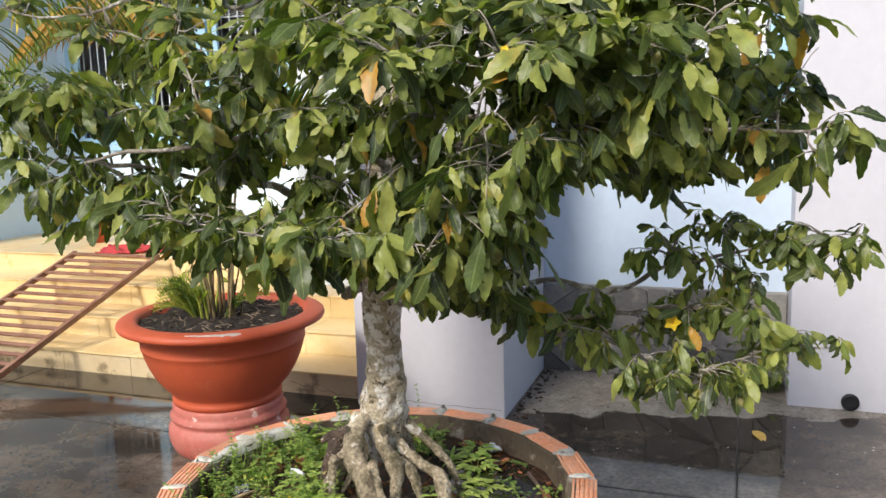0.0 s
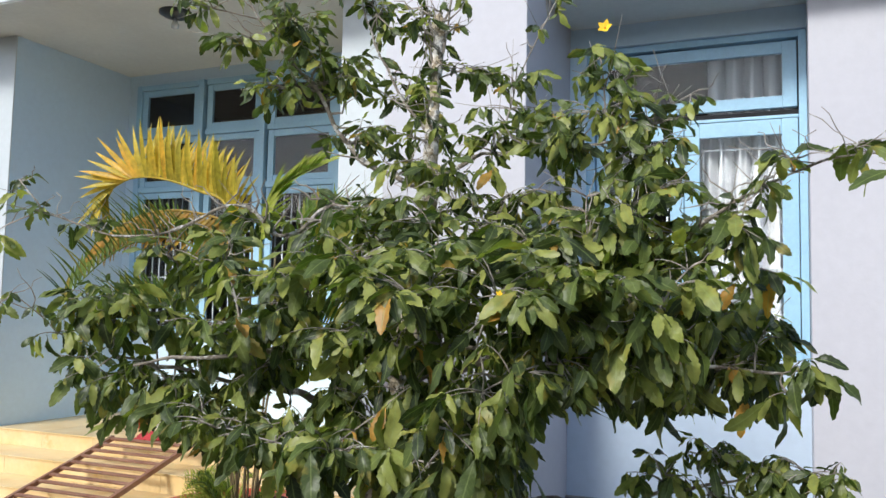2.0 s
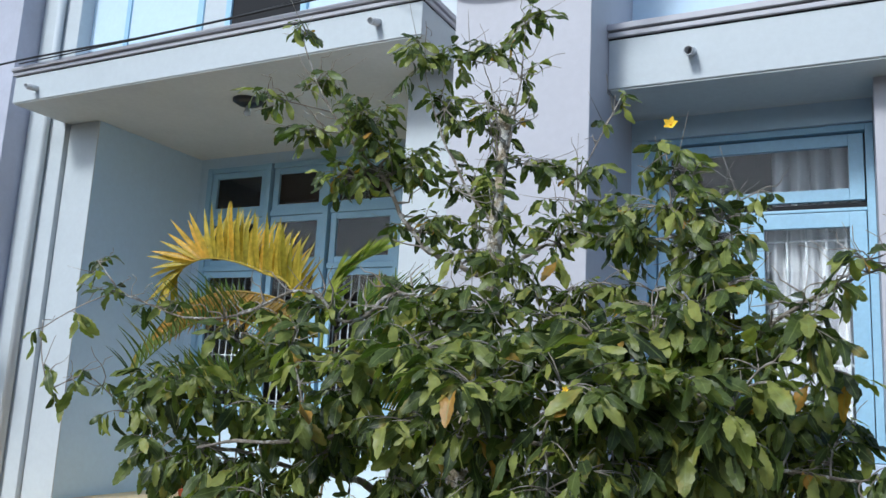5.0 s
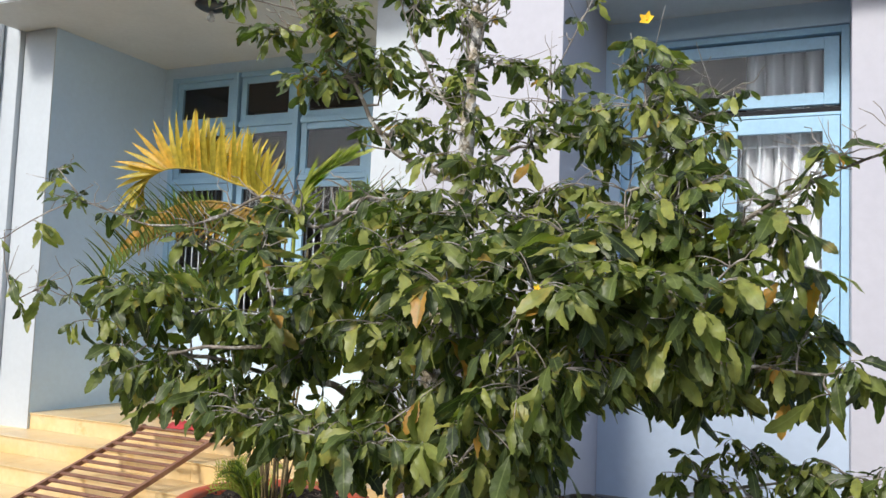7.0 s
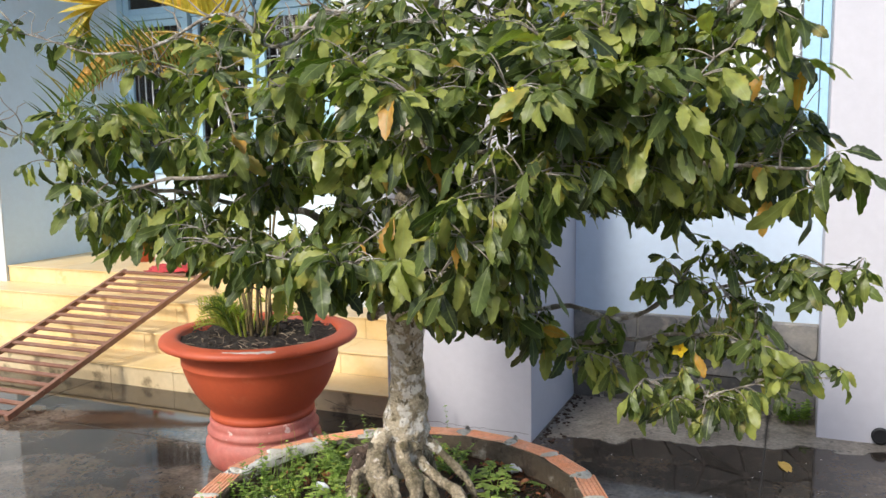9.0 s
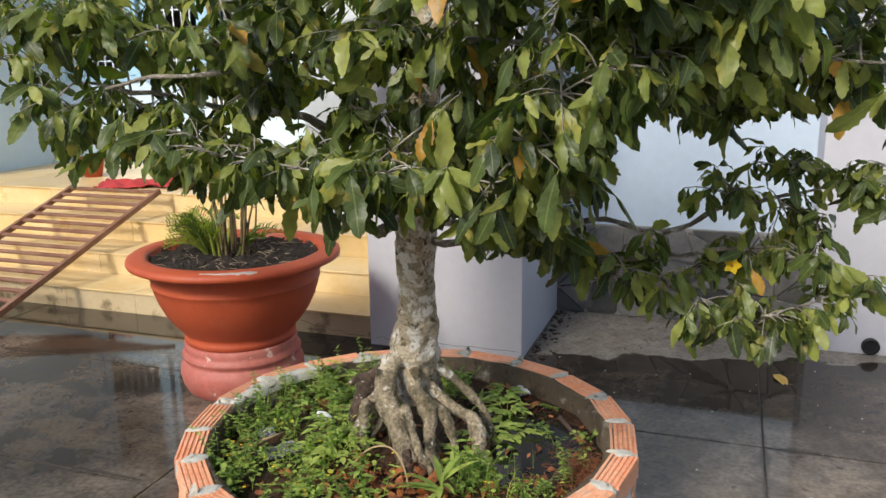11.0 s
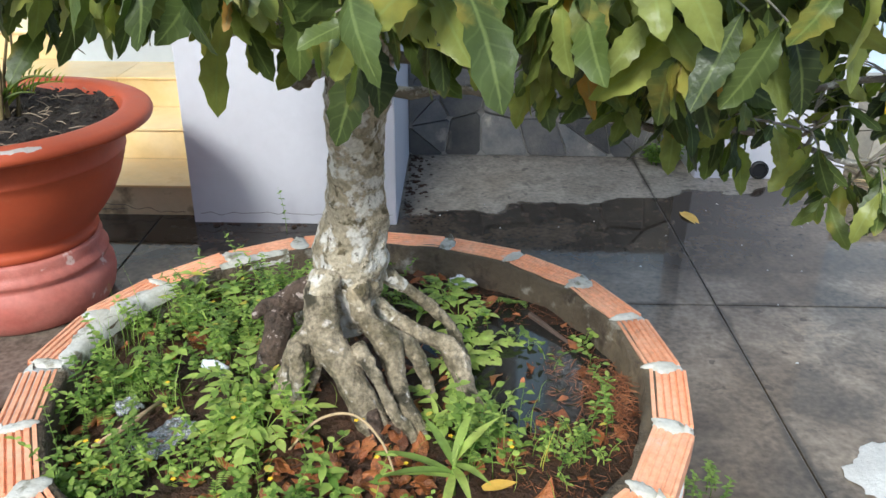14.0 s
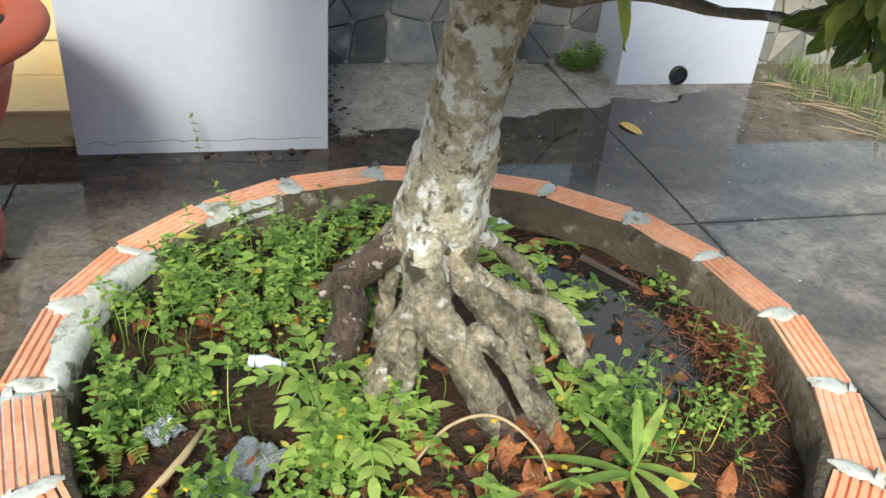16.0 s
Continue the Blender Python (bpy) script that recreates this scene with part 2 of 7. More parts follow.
    mx = nd.new("ShaderNodeMixShader")
    mx.inputs[0].default_value = glow
    ln.new(b.outputs[0], mx.inputs[1])
    ln.new(tr.outputs[0], mx.inputs[2])
    ln.new(mx.outputs[0], nd["Material Output"].inputs["Surface"])
    return ma


def wet_concrete(name):
    """Worn concrete yard, mostly wet: dark damp stains, standing film here and there, dry and paler by the house."""
    ma = bpy.data.materials.new(name)
    ma.use_nodes = True
    nt = ma.node_tree
    nd, ln = nt.nodes, nt.links
    b = nd["Principled BSDF"]
    geo = nd.new("ShaderNodeNewGeometry")

    def tex(scale, detail, dist=0.0):
        t = nd.new("ShaderNodeTexNoise")
        t.inputs["Scale"].default_value, t.inputs["Detail"].default_value, t.inputs["Distortion"].default_value = scale, detail, dist
        ln.new(geo.outputs["Position"], t.inputs["Vector"])
        return t.outputs["Fac"]

    def mr(src, a, c, lo=0.0, hi=1.0, kind="LINEAR"):
        r = nd.new("ShaderNodeMapRange")
        r.interpolation_type = kind
        for k, v in zip(("From Min", "From Max", "To Min", "To Max"), (a, c, lo, hi)):
            r.inputs[k].default_value = v
        ln.new(src, r.inputs["Value"])
        return r.outputs["Result"]

    def op(kind, a, c):
        m = nd.new("ShaderNodeMath")
        m.operation = kind
        m.use_clamp = False
        for i, v in enumerate((a, c)):
            if isinstance(v, (int, float)):
                m.inputs[i].default_value = v
            else:
                ln.new(v, m.inputs[i])
        return m.outputs[0]

    def mix(fac, a, c):
        m = nd.new("ShaderNodeMix")
        m.data_type = "RGBA"
        ln.new(fac, m.inputs["Factor"])
        for s, v in ((m.inputs[6], a), (m.inputs[7], c)):
            if isinstance(v, tuple):
                s.default_value = rgba(v)
            else:
                ln.new(v, s)
        return m.outputs[2]

    sep = nd.new("ShaderNodeSeparateXYZ")
    ln.new(geo.outputs["Position"], sep.inputs[0])
    broad, mid, fine, patch = tex(0.75, 7.0, 0.3), tex(3.4, 9.0, 0.3), tex(45.0, 8.0), tex(1.3, 10.0, 0.35)
    # dryness grows towards the house on the bay's side
    edge = op("ADD", sep.outputs["Y"], op("MULTIPLY", op("SUBTRACT", mid, 0.5), 0.5))
    slope = op("SUBTRACT", edge, op("MULTIPLY", sep.outputs["X"], 0.25))
    dry = op("MULTIPLY", mr(slope, 4.84, 4.88), mr(sep.outputs["X"], -0.75, -0.6))
    dry = op("MULTIPLY", dry, mr(sep.outputs["X"], 1.5, 1.1))
    wet = mr(patch, 0.485, 0.515)
    side = mr(sep.outputs["X"], 0.2, 0.9)
    damp = mix(mr(mid, 0.35, 0.65), (0.03, 0.024, 0.019), (0.07, 0.058, 0.045))
    damp = mix(mr(broad, 0.44, 0.53), damp, (0.15, 0.122, 0.096))
    greyer = mix(mr(mid, 0.3, 0.7), (0.19, 0.143, 0.1), (0.285, 0.226, 0.165))
    damp = mix(op("MULTIPLY", side, mr(broad, 0.36, 0.46)), damp, greyer)
    damp = mix(op("MULTIPLY", wet, 0.42), damp, (0.03, 0.022, 0.016))
    band = op("MULTIPLY", mr(edge, 4.05, 4.25), mr(sep.outputs["X"], 1.9, 0.9))
    damp = mix(op("MULTIPLY", band, 0.8), damp, (0.018, 0.013, 0.009))
    fleck = tex(14.0, 8.0, 0.3)
    damp = mix(op("MULTIPLY", op("MULTIPLY", band, 0.7), mr(fleck, 0.48, 0.66)), damp, (0.085, 0.064, 0.046))
    pale = mix(mr(mid, 0.3, 0.7), (0.22, 0.185, 0.145), (0.33, 0.287, 0.235))
    col = mix(dry, damp, pale)
    silt = op("MULTIPLY", mr(tex(2.1, 9.0, 0.7), 0.52, 0.6, 0.0, 0.55), mr(sep.outputs["Y"], 4.9, 4.6))
    col = mix(silt, col, (0.105, 0.078, 0.052))
    col = mix(mr(tex(7.5, 9.0, 1.1), 0.58, 0.64, 0.0, 0.4), col, (0.05, 0.04, 0.03))
    # dirt washed into the joints between the slabs
    gap_x = op("PINGPONG", op("SUBTRACT", sep.outputs["X"], 0.61), 1.21)
    gap_y = op("PINGPONG", op("SUBTRACT", sep.outputs["Y"], 2.76), 0.555)
    dirt = mr(op("ADD", op("MINIMUM", gap_x, op("MAXIMUM", gap_y, mr(sep.outputs["Y"], 4.2, 4.5))), op("MULTIPLY", op("SUBTRACT", mid, 0.5), 0.09)), 0.004, 0.02, 0.75, 0.0)
    col = mix(dirt, col, (0.04, 0.032, 0.024))
    col = mix(mr(fleck, 0.66, 0.69, 0.0, 0.7), col, (0.045, 0.036, 0.028))
    speck = mr(op("ADD", op("MULTIPLY", fine, 0.6), op("MULTIPLY", tex(13.0, 9.0, 0.4), 0.4)), 0.38, 0.62, 0.66, 1.3)
    mul = nd.new("ShaderNodeVectorMath")
    mul.operation = "SCALE"
    ln.new(col, mul.inputs[0])
    ln.new(speck, mul.inputs["Scale"])
    ln.new(mul.outputs[0], b.inputs["Base Color"])
    film = mr(op("ADD", op("MULTIPLY", broad, 0.75), op("MULTIPLY", mid, 0.25)), 0.44, 0.56)
    rough = op("SUBTRACT", 0.15, op("MULTIPLY", op("MAXIMUM", film, wet), 0.1))
    rough = op("SUBTRACT", rough, op("MULTIPLY", op("MAXIMUM", mr(sep.outputs["X"], -0.6, -1.2, 0.0, 0.5), mr(edge, 3.75, 3.95)), 0.09))
    rough = op("ADD", rough, op("MULTIPLY", dry, 0.5))
    rough = op("ADD", rough, op("MULTIPLY", op("SUBTRACT", fine, 0.5), 0.05))
    ln.new(op("MAXIMUM", rough, 0.02), b.inputs["Roughness"])
    b.inputs["Specular IOR Level"].default_value = 0.37
    bp = nd.new("ShaderNodeBump")
    bp.inputs["Distance"].default_value = 0.01
    ln.new(op("ADD", op("MULTIPLY", fine, 0.6), mid), bp.inputs["Height"])
    ln.new(op("ADD", 0.022, op("MULTIPLY", dry, 0.3)), bp.inputs["Strength"])
    ln.new(bp.outputs[0], b.inputs["Normal"])
    return ma


def plain(name, color, rough=0.5, metal=0.0, trans=0.0, ior=1.45):
    ma = bpy.data.materials.new(name)
    ma.use_nodes = True
    b = ma.node_tree.nodes["Principled BSDF"]
    b.inputs["Base Color"].default_value = rgba(color)
    b.inputs["Roughness"].default_value = rough
    b.inputs["Metallic"].default_value = metal
    b.inputs["Transmission Weight"].default_value = trans
    b.inputs["IOR"].default_value = ior
    return ma


M_WHITE = surface("white_wall_paint", (0.585, 0.625, 0.65), (0.55, 0.59, 0.615), 0.8, 18, 0.62, 0.06, stain=(0.55, 0.55, 0.58), stain_at=0.66, grey=0.03)
M_LILAC = surface("lilac_white_wall_paint", (0.565, 0.555, 0.595), (0.53, 0.52, 0.565), 0.8, 18, 0.62, 0.06, stain=(0.51, 0.5, 0.54), stain_at=0.68, grey=0.03)
M_BLUE = surface("pale_blue_wall_paint", (0.62, 0.765, 0.885), (0.59, 0.73, 0.86), 0.9, 18, 0.6, 0.06, stain=(0.59, 0.72, 0.83), stain_at=0.68, grey=0.03)
M_SOFFIT = surface("soffit_paint", (0.68, 0.72, 0.72), (0.62, 0.66, 0.66), 1.2, 20, 0.75, 0.05, grey=0.04)
M_GREYBLUE = surface("lilac_neighbour_paint", (0.56, 0.57, 0.66), None, 0.8, 18, 0.65, 0.06, grey=0.04)
M_FRAME = surface("sky_blue_gloss_paint", (0.39, 0.61, 0.78), (0.36, 0.57, 0.75), 3.0, 40, 0.35, 0.05, stain=(0.34, 0.46, 0.54), stain_at=0.68, stain_scale=9, grey=0.05)
M_GLASS = plain("window_glass", (0.95, 0.97, 0.97), 0.02, 0.0, 1.0, 1.33)
# dark brown that makes the rooms look dim through the glass
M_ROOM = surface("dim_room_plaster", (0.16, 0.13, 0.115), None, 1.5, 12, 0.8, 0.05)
M_CURTAIN = surface("grey_white_curtain", (0.66, 0.66, 0.68), (0.56, 0.56, 0.58), 3.0, 60, 0.8, 0.1, bump_scale=160)
M_GRILLE = surface("white_iron_grille", (0.5, 0.52, 0.55), None, 8, 60, 0.45, 0.03)
# near-black colour painted for the shade in grooves, gaps and unlit openings
M_HOLLOW_SHADE = plain("painted_hollow_shade", (0.012, 0.012, 0.014), 0.8)
M_TILE = surface("yellow_marbled_tile", (0.7, 0.5, 0.22), (0.76, 0.59, 0.33), 3.2, 20, 0.32, 0.05, stain=(0.62, 0.4, 0.14), stain_at=0.6, stain_scale=4.0, rand="object", spread=0.07, grey=0.05)
M_STEP_CORE = surface("step_cement", (0.42, 0.36, 0.27), (0.34, 0.29, 0.22), 3, 30, 0.7, 0.25, stain=(0.12, 0.1, 0.08), stain_at=0.62)
M_SLATE = surface("dark_crazy_stone", (0.1, 0.1, 0.105), (0.2, 0.185, 0.165), 5, 45, 0.5, 0.4, stain=(0.34, 0.3, 0.25), stain_at=0.62, stain_scale=6, rand="object", spread=0.55)
M_SLATE_LIGHT = surface("tan_crazy_stone", (0.28, 0.25, 0.2), (0.2, 0.185, 0.165), 5, 45, 0.6, 0.35, rand="object", spread=0.35)
M_JOINT = surface("stone_joint_cement", (0.3, 0.285, 0.26), None, 6, 60, 0.85, 0.3)
M_GROUND = wet_concrete("wet_worn_concrete")
M_CRACK = surface("joint_dirt", (0.075, 0.065, 0.054), (0.11, 0.095, 0.08), 4, 60, 0.8, 0.3)
M_PAINT = surface("spilled_white_plaster", (0.62, 0.61, 0.58), (0.52, 0.5, 0.47), 9, 70, 0.8, 0.3, stain=(0.3, 0.28, 0.26), stain_at=0.66, stain_scale=14)
M_BRICK = surface("orange_hollow_brick", (0.8, 0.34, 0.175), (0.84, 0.45, 0.28), 9, 70, 0.78, 0.2, stain=(0.72, 0.5, 0.36), stain_at=0.63, stain_scale=16, rand="object", spread=0.2, grey=0.16, stain2=(0.1, 0.06, 0.045), stain2_at=0.66, stain2_scale=9)
M_MORTAR = surface("grey_cement_mortar", (0.62, 0.62, 0.61), (0.5, 0.49, 0.47), 7, 60, 0.85, 0.5, bump_scale=60, stain=(0.2, 0.19, 0.16), stain_at=0.66, stain_scale=6)
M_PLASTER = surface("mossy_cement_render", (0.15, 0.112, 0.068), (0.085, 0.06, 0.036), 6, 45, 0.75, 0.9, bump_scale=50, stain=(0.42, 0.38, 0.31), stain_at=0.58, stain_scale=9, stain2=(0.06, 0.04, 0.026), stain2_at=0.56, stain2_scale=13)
M_SOIL = surface("wet_dark_soil", (0.035, 0.022, 0.014), (0.07, 0.035, 0.02), 8, 60, 0.6, 0.9, bump_scale=70, stain=(0.11, 0.04, 0.02), stain_at=0.6, stain_scale=9, grey=0.3, spec=0.25)
M_WATER = plain("puddle_water", (0.02, 0.018, 0.016), 0.07)
M_LITTER = surface("wet_dead_leaf", (0.2, 0.058, 0.018), (0.34, 0.125, 0.04), 22, 70, 0.34, 0.5, rand="island", spread=0.6, stain=(0.06, 0.025, 0.012), stain_at=0.56, stain_scale=40)
M_BARK = surface("mottled_bark", (0.62, 0.53, 0.39), (0.38, 0.305, 0.195), 14, 90, 0.9, 1.0, bump_scale=70, stain=(0.86, 0.81, 0.74), stain_at=0.5, stain_scale=19, grey=0.36, crisp=0.07, stain2=(0.16, 0.125, 0.07), stain2_at=0.57, stain2_scale=38)
M_ROOT = surface("mossy_root_bark", (0.5, 0.41, 0.29), (0.13, 0.105, 0.055), 12, 90, 0.8, 1.0, bump_scale=75, stain=(0.06, 0.05, 0.03), stain_at=0.54, stain_scale=13, grey=0.5, crisp=0.09, stain2=(0.76, 0.68, 0.6), stain2_at=0.6, stain2_scale=26)
# for the dark side roots, and to darken the root feet by colour
M_ROOT_DARK = surface("dark_brown_root_and_foot_bark", (0.13, 0.085, 0.06), (0.06, 0.04, 0.028), 12, 90, 0.7, 1.0, bump_scale=70, stain=(0.5, 0.41, 0.36), stain_at=0.6, stain_scale=30, grey=0.45, crisp=0.03)
M_CEMENT = surface("trowelled_cement", (0.6, 0.58, 0.53), (0.47, 0.44, 0.37), 12, 70, 0.7, 0.3, bump_scale=90, stain=(0.2, 0.18, 0.12), stain_at=0.56, stain_scale=20, stain2=(0.56, 0.54, 0.5), stain2_at=0.6, stain2_scale=30)
M_TWIG = surface("grey_brown_twig", (0.4, 0.36, 0.31), (0.24, 0.2, 0.16), 8, 60, 0.8, 0.4, stain=(0.58, 0.56, 0.52), stain_at=0.56, stain_scale=22)
LEAF_D, LEAF_M, LEAF_L, LEAF_O = (0.036, 0.05, 0.02), (0.112, 0.149, 0.036), (0.325, 0.34, 0.08), (0.5, 0.27, 0.05)
M_LEAF = foliage("glossy_leaf", LEAF_D, LEAF_L, LEAF_O, 0.012, rough=0.4, glow=0.32, rand="island", middle=LEAF_M, veins=True, through_tint=(1.05, 1.36, 0.42))
M_LEAF_ONE = foliage("glossy_leaf_single", LEAF_D, LEAF_L, LEAF_O, 0.012, rough=0.4, glow=0.32, rand="object", middle=LEAF_M, veins=True, through_tint=(1.05, 1.36, 0.42))
M_FLOWER = surface("yellow_petal", (0.85, 0.6, 0.02), (0.8, 0.5, 0.02), 20, 60, 0.5, 0.05)
M_PALM = foliage("palm_frond", (0.32, 0.29, 0.03), (0.64, 0.5, 0.06), (0.7, 0.45, 0.05), 0.2, 0.4, 0.4, through_tint=(1.3, 1.2, 0.6))
M_PALM_GREEN = foliage("green_palm_frond", (0.07, 0.12, 0.03), (0.2, 0.24, 0.06), (0.4, 0.3, 0.06), 0.12, 0.4, 0.4)
M_STAMEN = surface("flower_centre", (0.7, 0.36, 0.02), None, 30, 90, 0.6, 0.1)
M_PALM_YOUNG = foliage("young_palm_shoot", (0.26, 0.3, 0.05), (0.5, 0.48, 0.1), None, 0.0, 0.45, 0.4)
M_PALM_OCHRE = foliage("ochre_palm_frond", (0.24, 0.16, 0.03), (0.46, 0.32, 0.06), (0.5, 0.28, 0.05), 0.2, 0.45, 0.4, through_tint=(1.3, 1.1, 0.5))
M_CANE = surface("palm_cane", (0.2, 0.15, 0.06), (0.11, 0.08, 0.04), 14, 60, 0.5, 0.2)
M_WEED = foliage("bright_weed", (0.12, 0.2, 0.034), (0.42, 0.51, 0.12), (0.55, 0.45, 0.08), 0.03, 0.5, 0.32)
M_WEED_PALE = foliage("pale_fern", (0.36, 0.45, 0.09), (0.52, 0.58, 0.16), None, 0.0, 0.5, 0.4)
M_WEED_DARK = foliage("green_weed", (0.09, 0.155, 0.032), (0.28, 0.37, 0.085), None, 0.0, 0.5, 0.38)
M_POT = surface("terracotta_red_pot", (0.47, 0.088, 0.03), (0.41, 0.07, 0.025), 3, 35, 0.56, 0.06, stain=(0.5, 0.16, 0.08), stain_at=0.64, grey=0.06)
M_PLINTH = surface("faded_pink_pedestal", (0.4, 0.1, 0.075), (0.45, 0.16, 0.125), 5, 40, 0.55, 0.15, stain=(0.66, 0.48, 0.43), stain_at=0.63, stain_scale=13, crisp=0.05, grey=0.12)
M_CHALK = surface("pale_paint_smear", (0.52, 0.47, 0.43), (0.44, 0.38, 0.34), 30, 90, 0.8, 0.3)
M_STEEL = surface("brown_rusty_steel", (0.2, 0.085, 0.05), (0.3, 0.16, 0.1), 6, 50, 0.5, 0.2, stain=(0.42, 0.3, 0.22), stain_at=0.62, stain_scale=10)
M_RED = surface("red_cloth", (0.5, 0.05, 0.05), (0.4, 0.04, 0.05), 6, 120, 0.9, 0.3)
M_PVC = surface("grey_pvc", (0.68, 0.7, 0.72), None, 8, 50, 0.45, 0.03)
M_BLACK = plain("black_rubber", (0.015, 0.015, 0.016), 0.5)
M_LAMP = plain("dark_lamp_metal", (0.06, 0.065, 0.07), 0.35, 0.6)
M_PAPER = surface("white_litter_paper", (0.75, 0.76, 0.78), (0.66, 0.68, 0.74), 30, 90, 0.6, 0.2)
M_FILM = plain("clear_plastic_film", (0.85, 0.86, 0.88), 0.12, 0.0, 0.8)
M_PLANK = surface("old_wood_strip", (0.15, 0.1, 0.075), (0.1, 0.07, 0.055), 10, 60, 0.75, 0.3)
M_STRAW = surface("dry_straw", (0.5, 0.36, 0.2), None, 12, 60, 0.7, 0.1)
M_GRASS = foliage("dry_grass", (0.22, 0.22, 0.09), (0.42, 0.38, 0.2), None, 0, 0.6, 0.3)
M_TILE_LOW = surface("stained_yellow_tile", (0.56, 0.43, 0.25), (0.62, 0.5, 0.31), 3.2, 20, 0.45, 0.05, stain=(0.24, 0.18, 0.1), stain_at=0.55, stain_scale=6.0, rand="object", spread=0.07, grey=0.06)
M_LIMB = surface("grey_brown_limb_bark", (0.36, 0.31, 0.25), (0.21, 0.175, 0.135), 12, 60, 0.85, 0.8, stain=(0.62, 0.59, 0.54), stain_at=0.53, stain_scale=26, crisp=0.06)
# dark grey-green for the unseen wall that dims reflections
M_DIMMER = surface("dark_reflection_wall", (0.1, 0.11, 0.08), (0.16, 0.15, 0.12), 0.7, 6, 0.85, 0.3)

M_EARTH = surface("trodden_tan_earth", (0.15, 0.115, 0.07), (0.09, 0.078, 0.042), 4, 40, 0.9, 0.8, bump_scale=40, stain=(0.34, 0.28, 0.19), stain_at=0.57, stain_scale=5, grey=0.25)

M_NEEDLE = surface("rusty_needle", (0.16, 0.055, 0.022), (0.26, 0.1, 0.04), 14, 50, 0.7, 0.1, rand="island", spread=0.5)
M_POT_SOIL = surface("black_compost", (0.022, 0.016, 0.012), (0.05, 0.036, 0.027), 22, 80, 0.92, 1.0, bump_scale=90, stain=(0.09, 0.065, 0.045), stain_at=0.6, stain_scale=30, grey=0.4)
M_CHAFF = surface("pale_chaff", (0.3, 0.24, 0.17), (0.2, 0.14, 0.09), 20, 60, 0.8, 0.1, rand="island", spread=0.5)

M_PALE_BLUE = surface("pale_sky_blue_wall_paint", (0.53, 0.62, 0.74), (0.49, 0.58, 0.7), 0.8, 18, 0.62, 0.06, stain=(0.48, 0.56, 0.66), stain_at=0.66, grey=0.03)

# ---- ground ----
ground = tagged(new("ground", mesh_from("ground", [(-300, -300, -0.006), (300, -300, -0.006), (300, 300, -0.006), (-300, 300, -0.006)], [(0, 1, 2, 3)], M_CRACK)), "dark dirt and open ground under the concrete yard", "ground", kind="structure")
yard = empty("pavement", Matrix(), "wet worn concrete yard cast in large slabs with dark joints", "pavement", kind="structure")
PX, PY = 2.42, 1.11
slab_me = box_mesh("slab", -PX / 2 + 0.003, -PY / 2 + 0.0016, -0.03, PX / 2 - 0.003, PY / 2 - 0.0016, 0.0, M_GROUND, 0.004)
long_slab = box_mesh("slab", -PX / 2 + 0.003, 0.0022, -0.03, PX / 2 - 0.003, 3.4, 0.0, M_GROUND, 0.004)
for i in range(-5, 5):
    part("slab", long_slab, yard, pose(0.61 + PX * (i + 0.5), 2.76 + PY, 0.0))
    for j in range(-7, 1):
        part("slab", slab_me, yard, pose(0.61 + PX * (i + 0.5) - 0.0, 2.76 + PY * (j + 0.5), 0.0, uni(-0.06, 0.06), uni(-0.04, 0.04), 0))
for nm, ax, bx, ay, by in (("pavement_south", -60, 60, -60, -5.1), ("pavement_east", 12.8, 60, -5.1, 7), ("pavement_west", -60, -11.6, -5.1, 7)):
    tagged(new(nm, mesh_from(nm, [(ax, ay, -0.003), (bx, ay, -0.003), (bx, by, -0.003), (ax, by, -0.003)], [(0, 1, 2, 3)], M_GROUND)), "wet worn concrete running on beyond the yard", "pavement", kind="structure")

# ---- house ----
PIL_L, PIL_R, PIL_Y = -1.635, -0.68, 4.60
block("wall_pier", PIL_L, PIL_Y, -0.02, PIL_R, 7.6, 8.5, M_LILAC, "tall lilac-white rendered pier wall between two houses", "wall", 0.008)
BAY_Y, RW_L, RW_R, RW_Y = 5.65, 0.886, 1.685, 5.287
block("wall_bay", PIL_R, BAY_Y, -0.02, RW_L, BAY_Y + 0.16, 1.595, M_PALE_BLUE, "pale blue-white wall under the tall bay window", "wall")
block("wall_bay_head", PIL_R, BAY_Y, 3.76, RW_L, BAY_Y + 0.16, 3.93, M_BLUE, "narrow pale blue strip over the bay window", "wall")
block("wall_bay_jamb", PIL_R, BAY_Y, 1.595, -0.56, BAY_Y + 0.16, 3.76, M_BLUE, "narrow pale blue jamb beside the bay window", "wall")
block("wall_east", RW_L, RW_Y, -0.02, RW_R, 6.4, 3.93, M_LILAC, "lilac-white rendered wall with a drain hole at its foot", "wall", 0.008)
block("wall_east_bay", RW_R, BAY_Y, -0.02, 9.0, BAY_Y + 0.16, 3.93, M_PALE_BLUE, "pale blue-white wall of the next bay over a stone plinth", "wall")
block("wall_upper_east", PIL_R, BAY_Y - 0.02, 4.2, 9.0, BAY_Y + 0.2, 8.5, M_BLUE, "pale blue wall of the upper storey", "wall")


